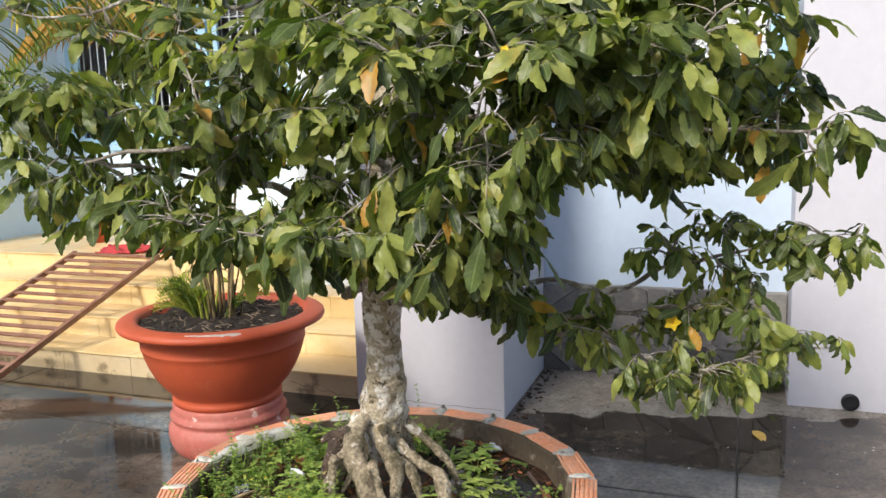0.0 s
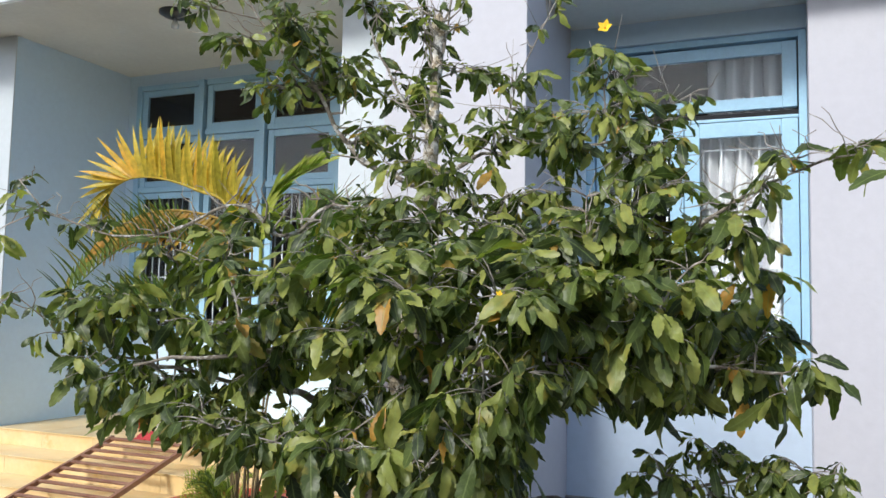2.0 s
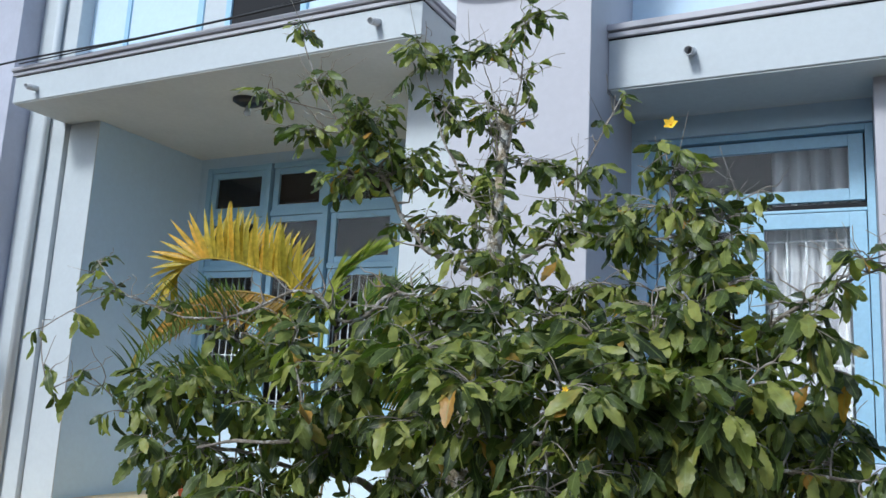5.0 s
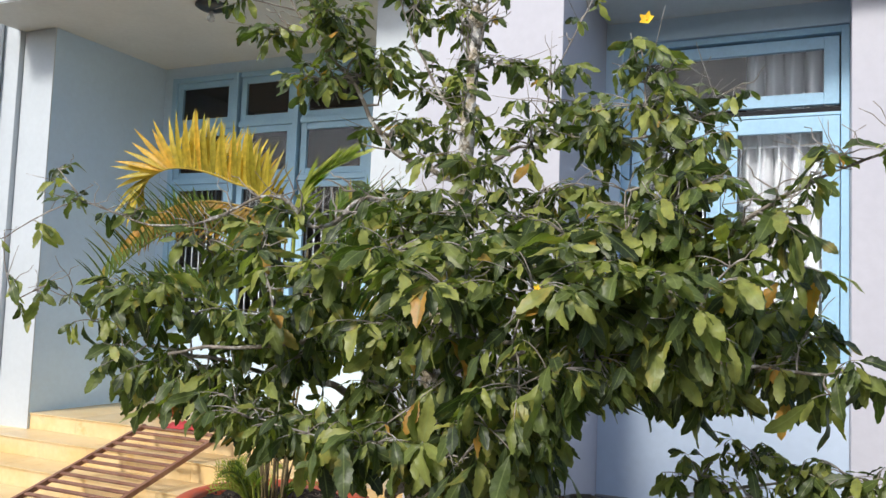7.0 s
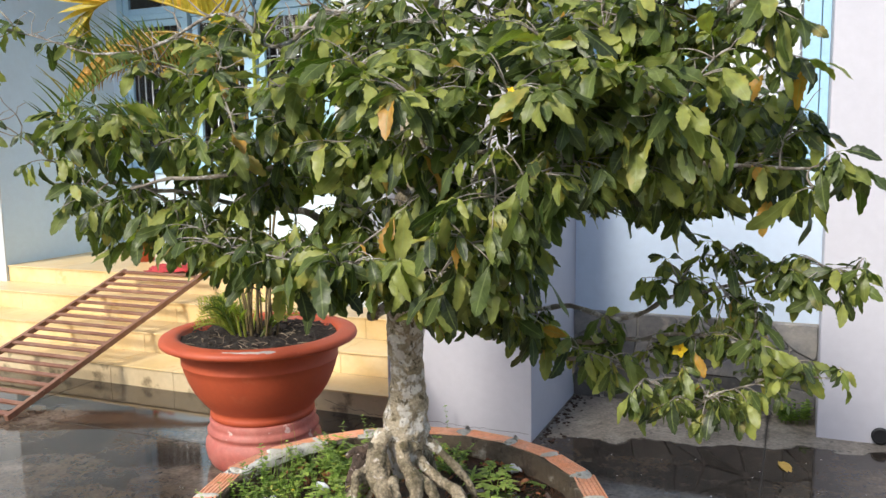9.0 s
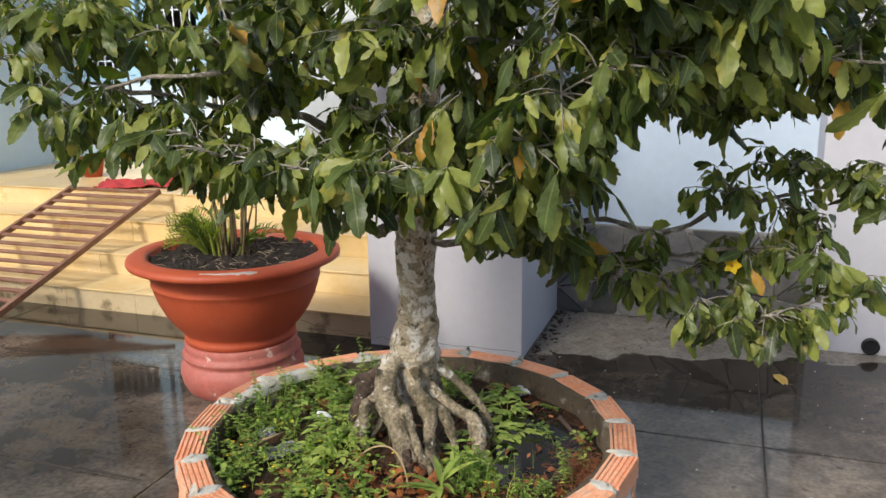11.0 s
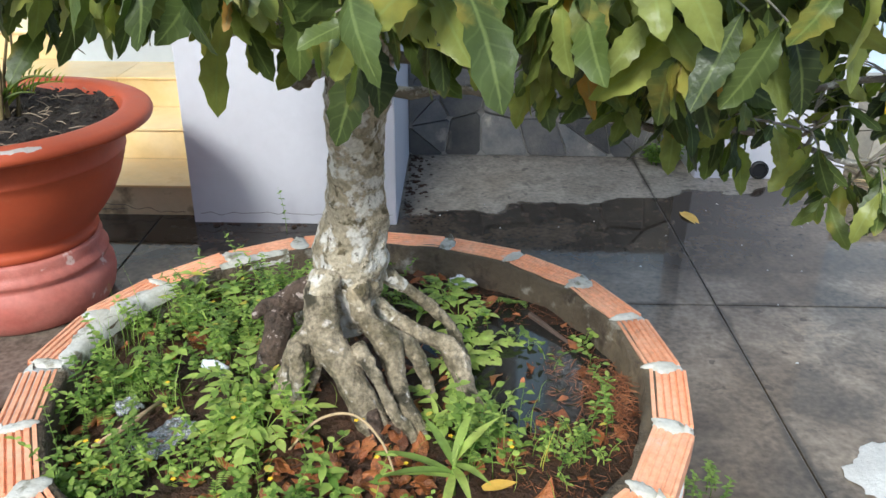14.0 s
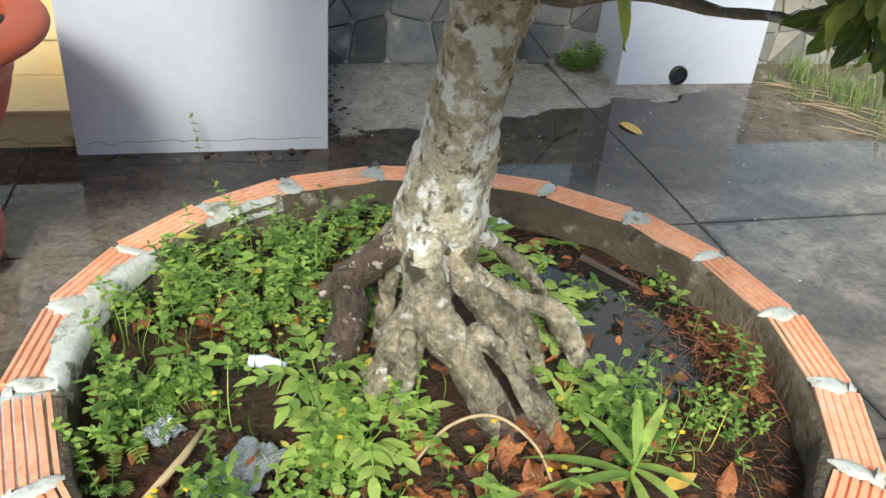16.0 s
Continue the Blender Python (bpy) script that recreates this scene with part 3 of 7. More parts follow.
def balcony(name, x0, x1, y0, y1, z0, z1, top):
    th = empty(name, Matrix(), "white balcony slab with a stepped lip over a grey soffit", "balcony", kind="structure")
    part("fascia", box_mesh("fascia", x0, y0, z0 + 0.012, x1, y1, z1, M_WHITE, 0.006), th)
    part("soffit", box_mesh("soffit", x0 + 0.012, y0 + 0.012, z0, x1 - 0.012, y1, z0 + 0.02, M_SOFFIT, 0.004), th, label="grey plastered soffit")
    part("lip", box_mesh("lip", x0 - 0.02, y0 - 0.022, z1 + 0.012, x1 + 0.02, y1, z1 + 0.045, M_LILAC, 0.006), th)
    part("coping", box_mesh("coping", x0 - 0.035, y0 - 0.04, z1 + 0.057, x1 + 0.035, y1, top, M_LILAC, 0.006), th)
    # solid near-black strip paints the shade in the lip's grooves
    part("lip_gap", box_mesh("lip_gap", x0, y0 + 0.004, z1, x1, y1, z1 + 0.06, M_HOLLOW_SHADE, 0), th, label="near-black strip painted for groove shade")
    return th


balcony("balcony", PIL_R + 0.002, 9.0, 5.0, BAY_Y + 0.1, 3.914, 4.27, 4.37)
balcony("balcony", -7.02, -2.2, 5.13, 7.5, 4.61, 4.9, 5.0)


def pipe_stub(x, y, z, tilt):
    vs, fs = lathe([(0.024, 0), (0.031, 0), (0.031, 0.15), (0.024, 0.15), (0.024, 0)], 16)
    th = tagged(new("drain_spout", mesh_from("drain_spout", vs, fs, M_PVC, True)), "short grey plastic drain spout through the balcony edge", "drain spout", "balcony drain spouts")
    th.matrix_basis = pose(x, y + 0.02, z, 90 + tilt, 0, 0)


pipe_stub(-0.137, 5.0, 4.12, 18)
pipe_stub(-6.66, 5.13, 4.74, 8)
pipe_stub(-2.6, 5.13, 4.79, 18)

# porch of the left house
COL_Y, WIN_Y, LAND = 5.83, 7.385, 0.64
block("wall_porch_east", -2.67, 5.80, 0.3, PIL_L, 7.6, 8.5, M_WHITE, "white wall beside the porch", "wall")
block("wall_porch_west", -6.97, COL_Y, 0.3, -6.52, 7.6, 4.61, M_BLUE, "pale blue side wall of the porch", "wall")
block("wall_porch_corner", -6.97, COL_Y - 0.014, 0.3, -6.518, COL_Y - 0.0005, 4.606, M_WHITE, "white front of the porch side wall", "wall", 0.003)
block("wall_west_pilaster", -7.62, 5.76, -0.02, -6.98, 7.6, 8.5, M_WHITE, "white pilaster beside the porch", "wall", 0.01)
block("wall_west", -14.0, 5.5, -0.02, -7.63, 7.6, 8.5, M_GREYBLUE, "lilac-white wall of the neighbouring house", "wall")
block("wall_porch_back", -6.52, WIN_Y + 0.02, LAND, -2.67, WIN_Y + 0.2, 1.5, M_BLUE, "pale blue wall under the porch window", "wall")
block("wall_porch_head", -6.52, WIN_Y + 0.02, 4.475, -2.67, WIN_Y + 0.2, 4.62, M_BLUE, "pale blue strip above the porch window", "wall")
block("wall_porch_left", -6.52, WIN_Y + 0.02, 1.5, -6.376, WIN_Y + 0.2, 4.475, M_BLUE, "pale blue strip beside the porch window", "wall")
block("wall_porch_right", -3.6, WIN_Y + 0.02, 1.5, -2.67, WIN_Y + 0.2, 4.475, M_WHITE, "white wall beside the porch window", "wall")
block("wall_upper_west", -7.6, COL_Y + 0.1, 5.0, -2.67, COL_Y + 0.3, 8.5, M_BLUE, "pale blue wall of the upper storey", "wall")
pp = tagged(new("drain_pipe", mesh_from("drain_pipe", *lathe([(0.0, 0.0), (0.045, 0.0), (0.045, 8.3), (0, 8.3)], 16), M_WHITE, True)), "white painted plastic rainwater pipe on the pilaster", "drain pipe")
pp.matrix_basis = pose(-7.25, 5.71, 0)

# rooms behind the windows, their dimness put into a dark brown colour
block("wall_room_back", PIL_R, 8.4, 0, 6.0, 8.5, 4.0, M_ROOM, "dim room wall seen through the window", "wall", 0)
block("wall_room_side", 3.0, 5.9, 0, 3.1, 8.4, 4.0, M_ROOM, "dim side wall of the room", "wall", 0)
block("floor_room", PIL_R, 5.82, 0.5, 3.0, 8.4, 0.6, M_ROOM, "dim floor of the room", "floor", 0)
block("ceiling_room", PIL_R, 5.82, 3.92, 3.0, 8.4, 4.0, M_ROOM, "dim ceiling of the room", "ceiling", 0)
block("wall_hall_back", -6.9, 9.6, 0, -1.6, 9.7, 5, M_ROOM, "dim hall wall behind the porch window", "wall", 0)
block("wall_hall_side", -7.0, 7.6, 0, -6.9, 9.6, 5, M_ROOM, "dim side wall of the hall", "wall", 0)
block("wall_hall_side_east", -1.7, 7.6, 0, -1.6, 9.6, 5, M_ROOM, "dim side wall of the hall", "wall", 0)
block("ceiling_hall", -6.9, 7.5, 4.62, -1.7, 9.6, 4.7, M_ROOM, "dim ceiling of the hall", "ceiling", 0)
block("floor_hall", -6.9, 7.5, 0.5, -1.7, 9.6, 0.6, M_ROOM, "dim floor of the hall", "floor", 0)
block("roof", -14.0, 5.4, 8.5, 9.0, 10.0, 8.7, M_LILAC, "flat roof slab over the row of houses", "roof", 0.01)
block("wall_rear", -14.0, 9.75, -0.02, 9.0, 9.9, 8.5, M_LILAC, "plain rear wall closing the houses", "wall", 0)


def bar(x0, z0, x1, z1, y0, y1, material=None, bevel=0.004):
    return box_mesh("bar", x0, y0, z0, x1, y1, z1, material or M_FRAME, bevel)


def sash(parent, name, x0, z0, x1, z1, y, stile, rail, depth=0.04):
    """A framed pane: four members and the glass."""
    th = part(name, bar(x0, z0, x0 + stile, z1, y, y + depth), parent, label="sky-blue painted sash")
    part("stile", bar(x1 - stile, z0, x1, z1, y, y + depth), th)
    part("rail", bar(x0 + stile, z1 - rail, x1 - stile, z1, y + 0.003, y + depth), th)
    part("rail", bar(x0 + stile, z0, x1 - stile, z0 + rail, y + 0.003, y + depth), th)
    g = part("pane", box_mesh("pane", x0 + stile - 0.004, y + 0.016, z0 + rail - 0.004, x1 - stile + 0.004, y + 0.02, z1 - rail + 0.004, M_GLASS, 0), th, label="clear glass pane")
    g.visible_shadow = False
    return th


# bay window
WY = 5.69
win = empty("window_bay", Matrix(), "tall sky-blue painted window with a transom and white grille", "window", kind="structure")
part("frame", bar(-0.56, 1.6, -0.5, 3.755, WY - 0.02, WY + 0.08), win)
part("frame", bar(0.836, 1.6, 0.884, 3.755, WY - 0.02, WY + 0.08), win)
part("frame", bar(-0.5, 3.71, 0.836, 3.755, WY - 0.02, WY + 0.08), win)
part("frame", bar(-0.5, 1.6, 0.836, 1.65, WY - 0.02, WY + 0.08), win)
# no open gap here: a near-black bar carries its shade
part("frame", bar(-0.5, 3.19, 0.836, 3.235, WY + 0.02, WY + 0.08, M_HOLLOW_SHADE), win, label="near-black bar painted for the shaded gap under the transom")
part("frame", bar(-0.5, 3.178, 0.836, 3.2, WY, WY + 0.06), win)
sash(win, "transom", -0.495, 3.25, 0.826, 3.695, WY, 0.09, 0.08)
sash(win, "casement", 0.113, 1.655, 0.83, 3.174, WY, 0.1, 0.1)
sash(win, "casement", -0.49, 1.655, 0.108, 3.174, WY, 0.09, 0.1)
grille = tagged(new("window_grille", None), "white iron bar grille inside the bay window", "grille")
for x in np.arange(-0.38, 0.8, 0.12):
    part("bar", bar(x, 1.66, x + 0.012, 3.17, WY + 0.1, WY + 0.112, M_GRILLE, 0), grille)
for z in (1.75, 2.18, 2.61, 3.0):
    part("bar", bar(-0.5, z, 0.83, z + 0.014, WY + 0.112, WY + 0.122, M_GRILLE, 0), grille)


def curtain(x0, x1, z0, z1, y, folds, label, deep=0.06):
    vs, fs = [], []
    n = folds * 10
    for i in range(n + 1):
        t = i / n
        x = x0 + (x1 - x0) * t
        d = deep * (1 - 2 * abs(math.sin(math.pi * folds * t)) ** 0.7) + 0.01 * math.sin(2 * math.pi * folds * 2.3 * t + 1)
        for z, k in ((z0, 1.3), ((z0 + z1) / 2, 1.0), (z1, 0.8)):
            vs.append((x, y + d * k, z))
    for i in range(n):
        for k in range(2):
            a = 3 * i + k
            fs.append((a, a + 3, a + 4, a + 1))
    tagged(new("curtain", mesh_from("curtain", vs, fs, M_CURTAIN, True)), label, "curtain")


curtain(0.1, 0.86, 1.62, 3.2, 5.89, 7, "grey-white pleated curtain drawn to one side")
curtain(0.24, 0.86, 3.215, 3.74, 5.9, 5, "short grey-white pleated curtain behind the transom", 0.1)
curtain(-0.52, -0.3, 1.62, 3.2, 5.9, 2, "grey-white pleated curtain gathered at the side")

# porch window
pw = empty("window_porch", Matrix(), "large sky-blue window of many panes at the back of the porch", "window", kind="structure")
XS = (-6.376, -5.43, -4.58, -3.62)
for k, x in enumerate(XS):
    part("frame", bar(x if k == 0 else x - 0.035, 1.5, x + 0.07 if k == 0 else x + 0.035, 4.475, WIN_Y - 0.01, WIN_Y + 0.1), pw)
for z in (1.5, 3.19, 3.83, 4.41):
    for a, c in zip(XS, XS[1:]):
        part("frame", bar(a + 0.072, z, c - 0.037, z + 0.06, WIN_Y - 0.006, WIN_Y + 0.1), pw)
for a, c in zip(XS, XS[1:]):
    for z0, z1 in ((3.895, 4.405), (3.255, 3.825), (1.565, 3.185)):
        sash(pw, "casement", a + 0.075, z0, c - 0.04, z1, WIN_Y + 0.015, 0.075, 0.07)
pg = tagged(new("window_grille", None), "white iron bar grille inside the porch window", "grille")
for x in np.arange(-6.25, -3.7, 0.1):
    part("bar", bar(x, 1.55, x + 0.014, 3.18, WIN_Y + 0.12, WIN_Y + 0.132, M_GRILLE, 0), pg)
for z in (1.7, 2.2, 2.72, 2.82):
    part("bar", bar(-6.3, z, -3.65, z + 0.014, WIN_Y + 0.132, WIN_Y + 0.142, M_GRILLE, 0), pg)

# upper storey door over the porch balcony
ud = empty("door_upper", Matrix(), "sky-blue painted balcony doors with a pale curtain", "door", kind="structure")
UY = COL_Y + 0.06
for x0, x1 in ((-6.4, -6.34), (-5.34, -5.26), (-4.95, -4.88), (-4.0, -3.93)):
    part("frame", bar(x0, 5.0, x1, 7.4, UY, UY + 0.05), ud)
part("panel", bar(-6.34, 5.0, -5.34, 7.4, UY + 0.02, UY + 0.045, M_BLUE), ud)
# flat near-black panel on the wall, painted for unlit depth
part("opening", bar(-4.88, 5.02, -4.0, 7.38, UY + 0.025, UY + 0.04, M_HOLLOW_SHADE), ud, label="near-black panel painted for the unlit doorway")
part("leaf", bar(-5.26, 5.02, -4.95, 7.38, UY + 0.02, UY + 0.04, M_WHITE), ud, label="pale door leaf")

# porch lamp
lamp = empty("ceiling_lamp", pose(-4.5, 5.85, 4.61), "dark round porch ceiling lamp with a bare bulb", "lamp")
lamp_base = part("base", mesh_from("base", *lathe([(0, 0), (0.15, 0), (0.15, -0.02), (0.1, -0.05), (0.03, -0.06), (0.0, -0.06)], 28), M_LAMP, True), lamp)
part("bulb", mesh_from("bulb", *lathe([(0, -0.058), (0.018, -0.06), (0.02, -0.085), (0.036, -0.12), (0.034, -0.15), (0.0, -0.168)], 20), plain("bulb_glass", (0.85, 0.87, 0.88), 0.08, 0, 0.5), True), lamp_base, label="clear glass bulb")

# plinths of broken stone
def stone_plinth(x0, x1, z1, y, mats, seed):
    rng = random.Random(seed)
    th = empty("stone_plinth", Matrix(), "plinth of dark broken stone set in cement under the white wall", "plinth", kind="structure")
    part("backing", box_mesh("backing", x0, y, -0.02, x1, BAY_Y + 0.004, z1, M_JOINT, 0.004), th, label="grey cement bed")
    cols, rows = max(3, int((x1 - x0) / 0.2)), 3
    grid = [[(x0 + (x1 - x0) * i / cols + (rng.uniform(-0.07, 0.07) if 0 < i < cols else 0), z1 * k / rows + (rng.uniform(-0.06, 0.06) if 0 < k < rows else 0)) for k in range(rows + 1)] for i in range(cols + 1)]
    for i in range(cols):
        for k in range(rows):
            quad = [grid[i][k], grid[i + 1][k], grid[i + 1][k + 1], grid[i][k + 1]]
            cut = rng.random()
            pieces = [quad] if cut < 0.55 else [[quad[0], quad[1], quad[2]], [quad[0], quad[2], quad[3]]] if cut < 0.78 else [[quad[0], quad[1], quad[3]], [quad[1], quad[2], quad[3]]]
            for pts in pieces:
                n, d = len(pts), rng.uniform(0.008, 0.024)
                cx, cz = sum(p[0] for p in pts) / n, sum(p[1] for p in pts) / n
                # corners knocked off each stone
                ring_pts = []
                for q in range(n):
                    a, b, c = pts[q - 1], pts[q], pts[(q + 1) % n]
                    u = rng.uniform(0.04, 0.12)
                    ring_pts += [(b[0] + (a[0] - b[0]) * u, b[1] + (a[1] - b[1]) * u), (b[0] + (c[0] - b[0]) * u, b[1] + (c[1] - b[1]) * u)]
                m = len(ring_pts)
                vs = [(cx + (px - cx) * 0.97, y - 0.001, cz + (pz - cz) * 0.97) for px, pz in ring_pts] + [(cx + (px - cx) * 0.92, y - d, cz + (pz - cz) * 0.92) for px, pz in ring_pts]
                fs = [tuple(range(m, 2 * m))] + [(q, (q + 1) % m, (q + 1) % m + m, q + m) for q in range(m)]
                part("stone", mesh_from("stone", vs, fs, rng.choice(mats)), th)
    return th


stone_plinth(PIL_R, RW_L, 0.615, 5.62, (M_SLATE, M_SLATE), 3)
stone_plinth(RW_R, 3.6, 0.5, 5.58, (M_SLATE_LIGHT, M_SLATE_LIGHT, M_SLATE), 5)

# drain hole in the foot of the east wall
dh = empty("drain_outlet", pose(1.226, RW_Y - 0.02, 0.052, -90, 0, 0), "black drain pipe end at the foot of the white wall", "drain outlet")
part("pipe", mesh_from("pipe", *lathe([(0.038, 0.0), (0.049, 0.0), (0.049, 0.05), (0.038, 0.05), (0.038, 0.0)], 24), M_BLACK, True), dh)
# disc closing the pipe, black in place of the shade inside
part("bore", mesh_from("bore", *lathe([(0.0, 0.012), (0.04, 0.012)], 24), M_HOLLOW_SHADE), dh, label="near-black disc painted for the unlit bore")

# entrance steps, tiled
steps = empty("entrance_steps", Matrix(), "four entrance steps clad in yellow marbled tile, stained at the foot", "steps", kind="structure")
SX0, SX1 = -9.5, PIL_L - 0.004
RISERS = ((4.68, 0.155), (5.05, 0.318), (5.44, 0.482), (5.845, LAND))
zb = -0.02
for k, (y, z) in enumerate(RISERS):
    x0, x1 = (SX0, SX1) if k < 3 else (-6.52, -2.67)
    part("core", box_mesh("core", x0, y + 0.012, zb, x1, 7.42, z - 0.012, M_STEP_CORE, 0), steps, label="cement step core")
    n = int(round((x1 - x0) / 0.6))
    w = (x1 - x0) / n
    depth = (RISERS[k + 1][0] - y) if k < 3 else 7.4 - y
    z_low = 0.0 if k == 0 else RISERS[k - 1][1]
    riser_me = box_mesh("tile", 0.0015, 0, 0, w - 0.0015, 0.012, z - z_low - 0.012, M_TILE_LOW if k == 0 else M_TILE, 0.0015)
    tread_me = box_mesh("tile", 0.0015, -0.012, -0.012, w - 0.0015, depth, 0.0, M_TILE, 0.003)
    for i in range(n):
        part("tile", riser_me, steps, pose(x0 + w * i, y, z_low))
        part("tile", tread_me, steps, pose(x0 + w * i, y, z))
    zb = z - 0.1

# cables along the facade
def cable(points, r, label):
    cu = spline([(*p, r) for p in points], 8)
    tagged(new("cable", mesh_from("cable", *tube(cu, 6), M_BLACK, True)), label, "cable", "facade cables")


cable([(-14, 5.3, 5.3), (-10, 5.2, 5.0), (-7.2, 5.02, 5.02), (-5.0, 5.03, 5.01), (-3.2, 5.02, 5.03), (-2.2, 4.95, 5.0), (-1.7, 4.56, 4.62), (-1.1, 4.55, 4.52), (-0.7, 4.56, 4.55), (0.4, 4.9, 4.75), (2.5, 4.9, 4.85), (6, 4.9, 5.0)], 0.011, "black cable strung along the balcony edge")
cable([(-6.9, 5.06, 5.01), (-4.4, 5.06, 5.03), (-2.6, 5.0, 5.06), (-1.8, 4.57, 4.66), (-1.2, 4.555, 4.56), (-0.68, 4.57, 4.6), (0.6, 4.95, 4.72), (3, 4.93, 4.78)], 0.007, "thin black cable strung along the balcony edge")
# added out of view: darkens what glass and leaves reflect, cuts sky fill
block("wall_street", -40, -15.0, -0.02, 40, -14.6, 6.0, M_DIMMER, "unseen dark wall added to darken reflections and sky fill", "wall", 0)

# ---- brick planter ----
CX, CY, R_OUT, R_IN, TOP = -0.645, 2.75, 0.797, 0.704, 0.445
planter = empty("brick_planter", pose(CX, CY, 0), "round planter laid in orange hollow brick with grey mortar", "planter")
COURSES, PER = 5, 20
CH = TOP / COURSES


def ring(r0, r1, z0, z1, n=88, rough=0.0, sides=0, turn=0.0):
    """A low hollow drum; with sides given its outside follows that many flat bricks, turned by so much."""
    vs, fs = [], []
    for i in range(n):
        a = 2 * math.pi * i / n
        c, s = math.cos(a), math.sin(a)
        r2 = r1
        if sides:
            w = 2 * math.pi / sides
            r2 = r1 / math.cos((a - turn + w / 2) % w - w / 2)
        for r, z in ((r0, z0), (r2, z0), (r2, (z0 + z1) / 2), (r2, z1), (r0, z1), (r0, (z0 + z1) / 2)):
            k = rough * noise.noise((c * 9, s * 9, z * 20))
            vs.append(((r + k) * c, (r + k) * s, z + 0.4 * k))
    for i in range(n):
        j = (i + 1) % n
        for k in range(6):
            m = (k + 1) % 6
            fs.append((6 * i + k, 6 * j + k, 6 * j + m, 6 * i + m))
    return vs, fs


for c in range(COURSES):
    part("mortar", mesh_from("mortar", *ring(R_IN + 0.01, R_OUT - 0.004, c * CH - 0.004 - (0.02 if c == 0 else 0), (c + 1) * CH - (0.017 if c == COURSES - 1 else 0.0), 320, 0.004, PER, 0.183 + (math.pi / PER if c % 2 else 0.0)), M_MORTAR), planter, label="rough grey cement mortar")
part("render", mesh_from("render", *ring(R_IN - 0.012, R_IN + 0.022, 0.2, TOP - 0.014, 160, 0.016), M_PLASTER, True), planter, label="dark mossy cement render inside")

B_L, B_W, B_H = 2 * math.pi * 0.755 / PER - 0.021, R_OUT - R_IN - 0.004, CH - 0.015


def brick_shape(length, grooves=5, deep=0.0026, chip=0):
    """A hollow clay brick along x, ribbed on its top and outer side; y runs outwards."""
    prof = [(0, 0), (B_W, 0)]
    for k in range(grooves):
        t = (k + 0.7) / (grooves + 0.4)
        prof += [(B_W, t * B_H - 0.0016), (B_W - 0.001, t * B_H), (B_W, t * B_H + 0.0016)]
    prof += [(B_W - 0.001, B_H - 0.001)]
    for k in range(grooves):
        t = 1 - (k + 0.7) / (grooves + 0.4)
        prof += [(t * B_W + 0.0034, B_H), (t * B_W + 0.0012, B_H - deep), (t * B_W - 0.0012, B_H - deep), (t * B_W - 0.0034, B_H)]
    prof += [(0, B_H)]
    n = len(prof)
    rng = random.Random(chip)
    vs = []
    for x in (-length / 2, length / 2):
        for y, z in prof:
            vs.append((x + rng.uniform(-0.004, 0.004) + (0.25 * (y - B_W / 2) * (0.25 if x > 0 else -0.25)), y, z))
    fs = [tuple(range(n)), tuple(reversed(range(n, 2 * n)))] + [(i, i + n, (i + 1) % n + n, (i + 1) % n) for i in range(n)]
    return vs, fs


brick_mes = [mesh_from("brick", *brick_shape(B_L * k, 5, d, s), M_BRICK) for s, (k, d) in enumerate(((1.0, 0.006), (0.97, 0.003), (1.02, 0.007), (0.94, 0.0045), (0.99, 0.006)))]
blobs = Bag()


def daub(a, r, along, across, lift=0.0):
    """A thin uneven patch of cement trowelled over the rim, its edge feathered down into the brick."""
    n, ph = 26, uni(0, 50)
    vs, fs = [(0, 0, 0.0045)], []
    for k, (rr, z) in enumerate(((0.45, 0.0045), (0.8, 0.0032), (1.0, -0.0035))):
        for i in range(n):
            t = 2 * math.pi * i / n
            q = rr * (1 + 0.3 * noise.noise((1.1 * math.cos(t) + ph, 1.1 * math.sin(t), 0)) + 0.22 * noise.noise((3.0 * math.cos(t) + ph, 3.0 * math.sin(t), 3)))
            vs.append((q * math.cos(t) * across, q * math.sin(t) * along, z + 0.0018 * noise.noise((q * 4 * math.cos(t) + ph, q * 4 * math.sin(t), 8))))
    fs += [(0, 1 + i, 1 + (i + 1) % n) for i in range(n)]
    for k in range(2):
        fs += [(1 + k * n + i, 1 + (k + 1) * n + i, 1 + (k + 1) * n + (i + 1) % n, 1 + k * n + (i + 1) % n) for i in range(n)]
    blobs.add(vs, fs, Matrix.Rotation(a, 4, "Z") @ pose(r, 0, TOP - 0.0065 + lift, 0, 0, uni(-12, 12)))


def smear_band(a0, a1, r0, r1):
    """Cement dragged in one strip along the inner half of the rim and down its edge."""
    vs, fs, n = [], [], 60
    for i in range(n + 1):
        a = radians(a0 + (a1 - a0) * i / n)
        end = min(1.0, 4 * min(i, n - i) / n + 0.15)
        out = r0 + (r1 - r0) * end * (0.72 + 0.55 * noise.noise((i * 0.16, a0, 1)) + 0.2 * noise.noise((i * 0.6, a0, 4)))
        for k, (r, z) in enumerate(((r0 - 0.014, -0.035), (r0 - 0.008, -0.004), (r0 + 0.004, 0.0035), ((r0 + out) / 2, 0.004), (out - 0.004, 0.0028), (out, -0.004))):
            w = 0.003 * noise.noise((i * 0.3, k * 1.3, a0))
            vs.append(((r + w) * math.cos(a), (r + w) * math.sin(a), TOP - 0.006 + z + 0.6 * w))
    for i in range(n):
        fs += [(6 * i + k, 6 * i + 6 + k, 6 * i + 7 + k, 6 * i + 1 + k) for k in range(5)]
    blobs.add(vs, fs)


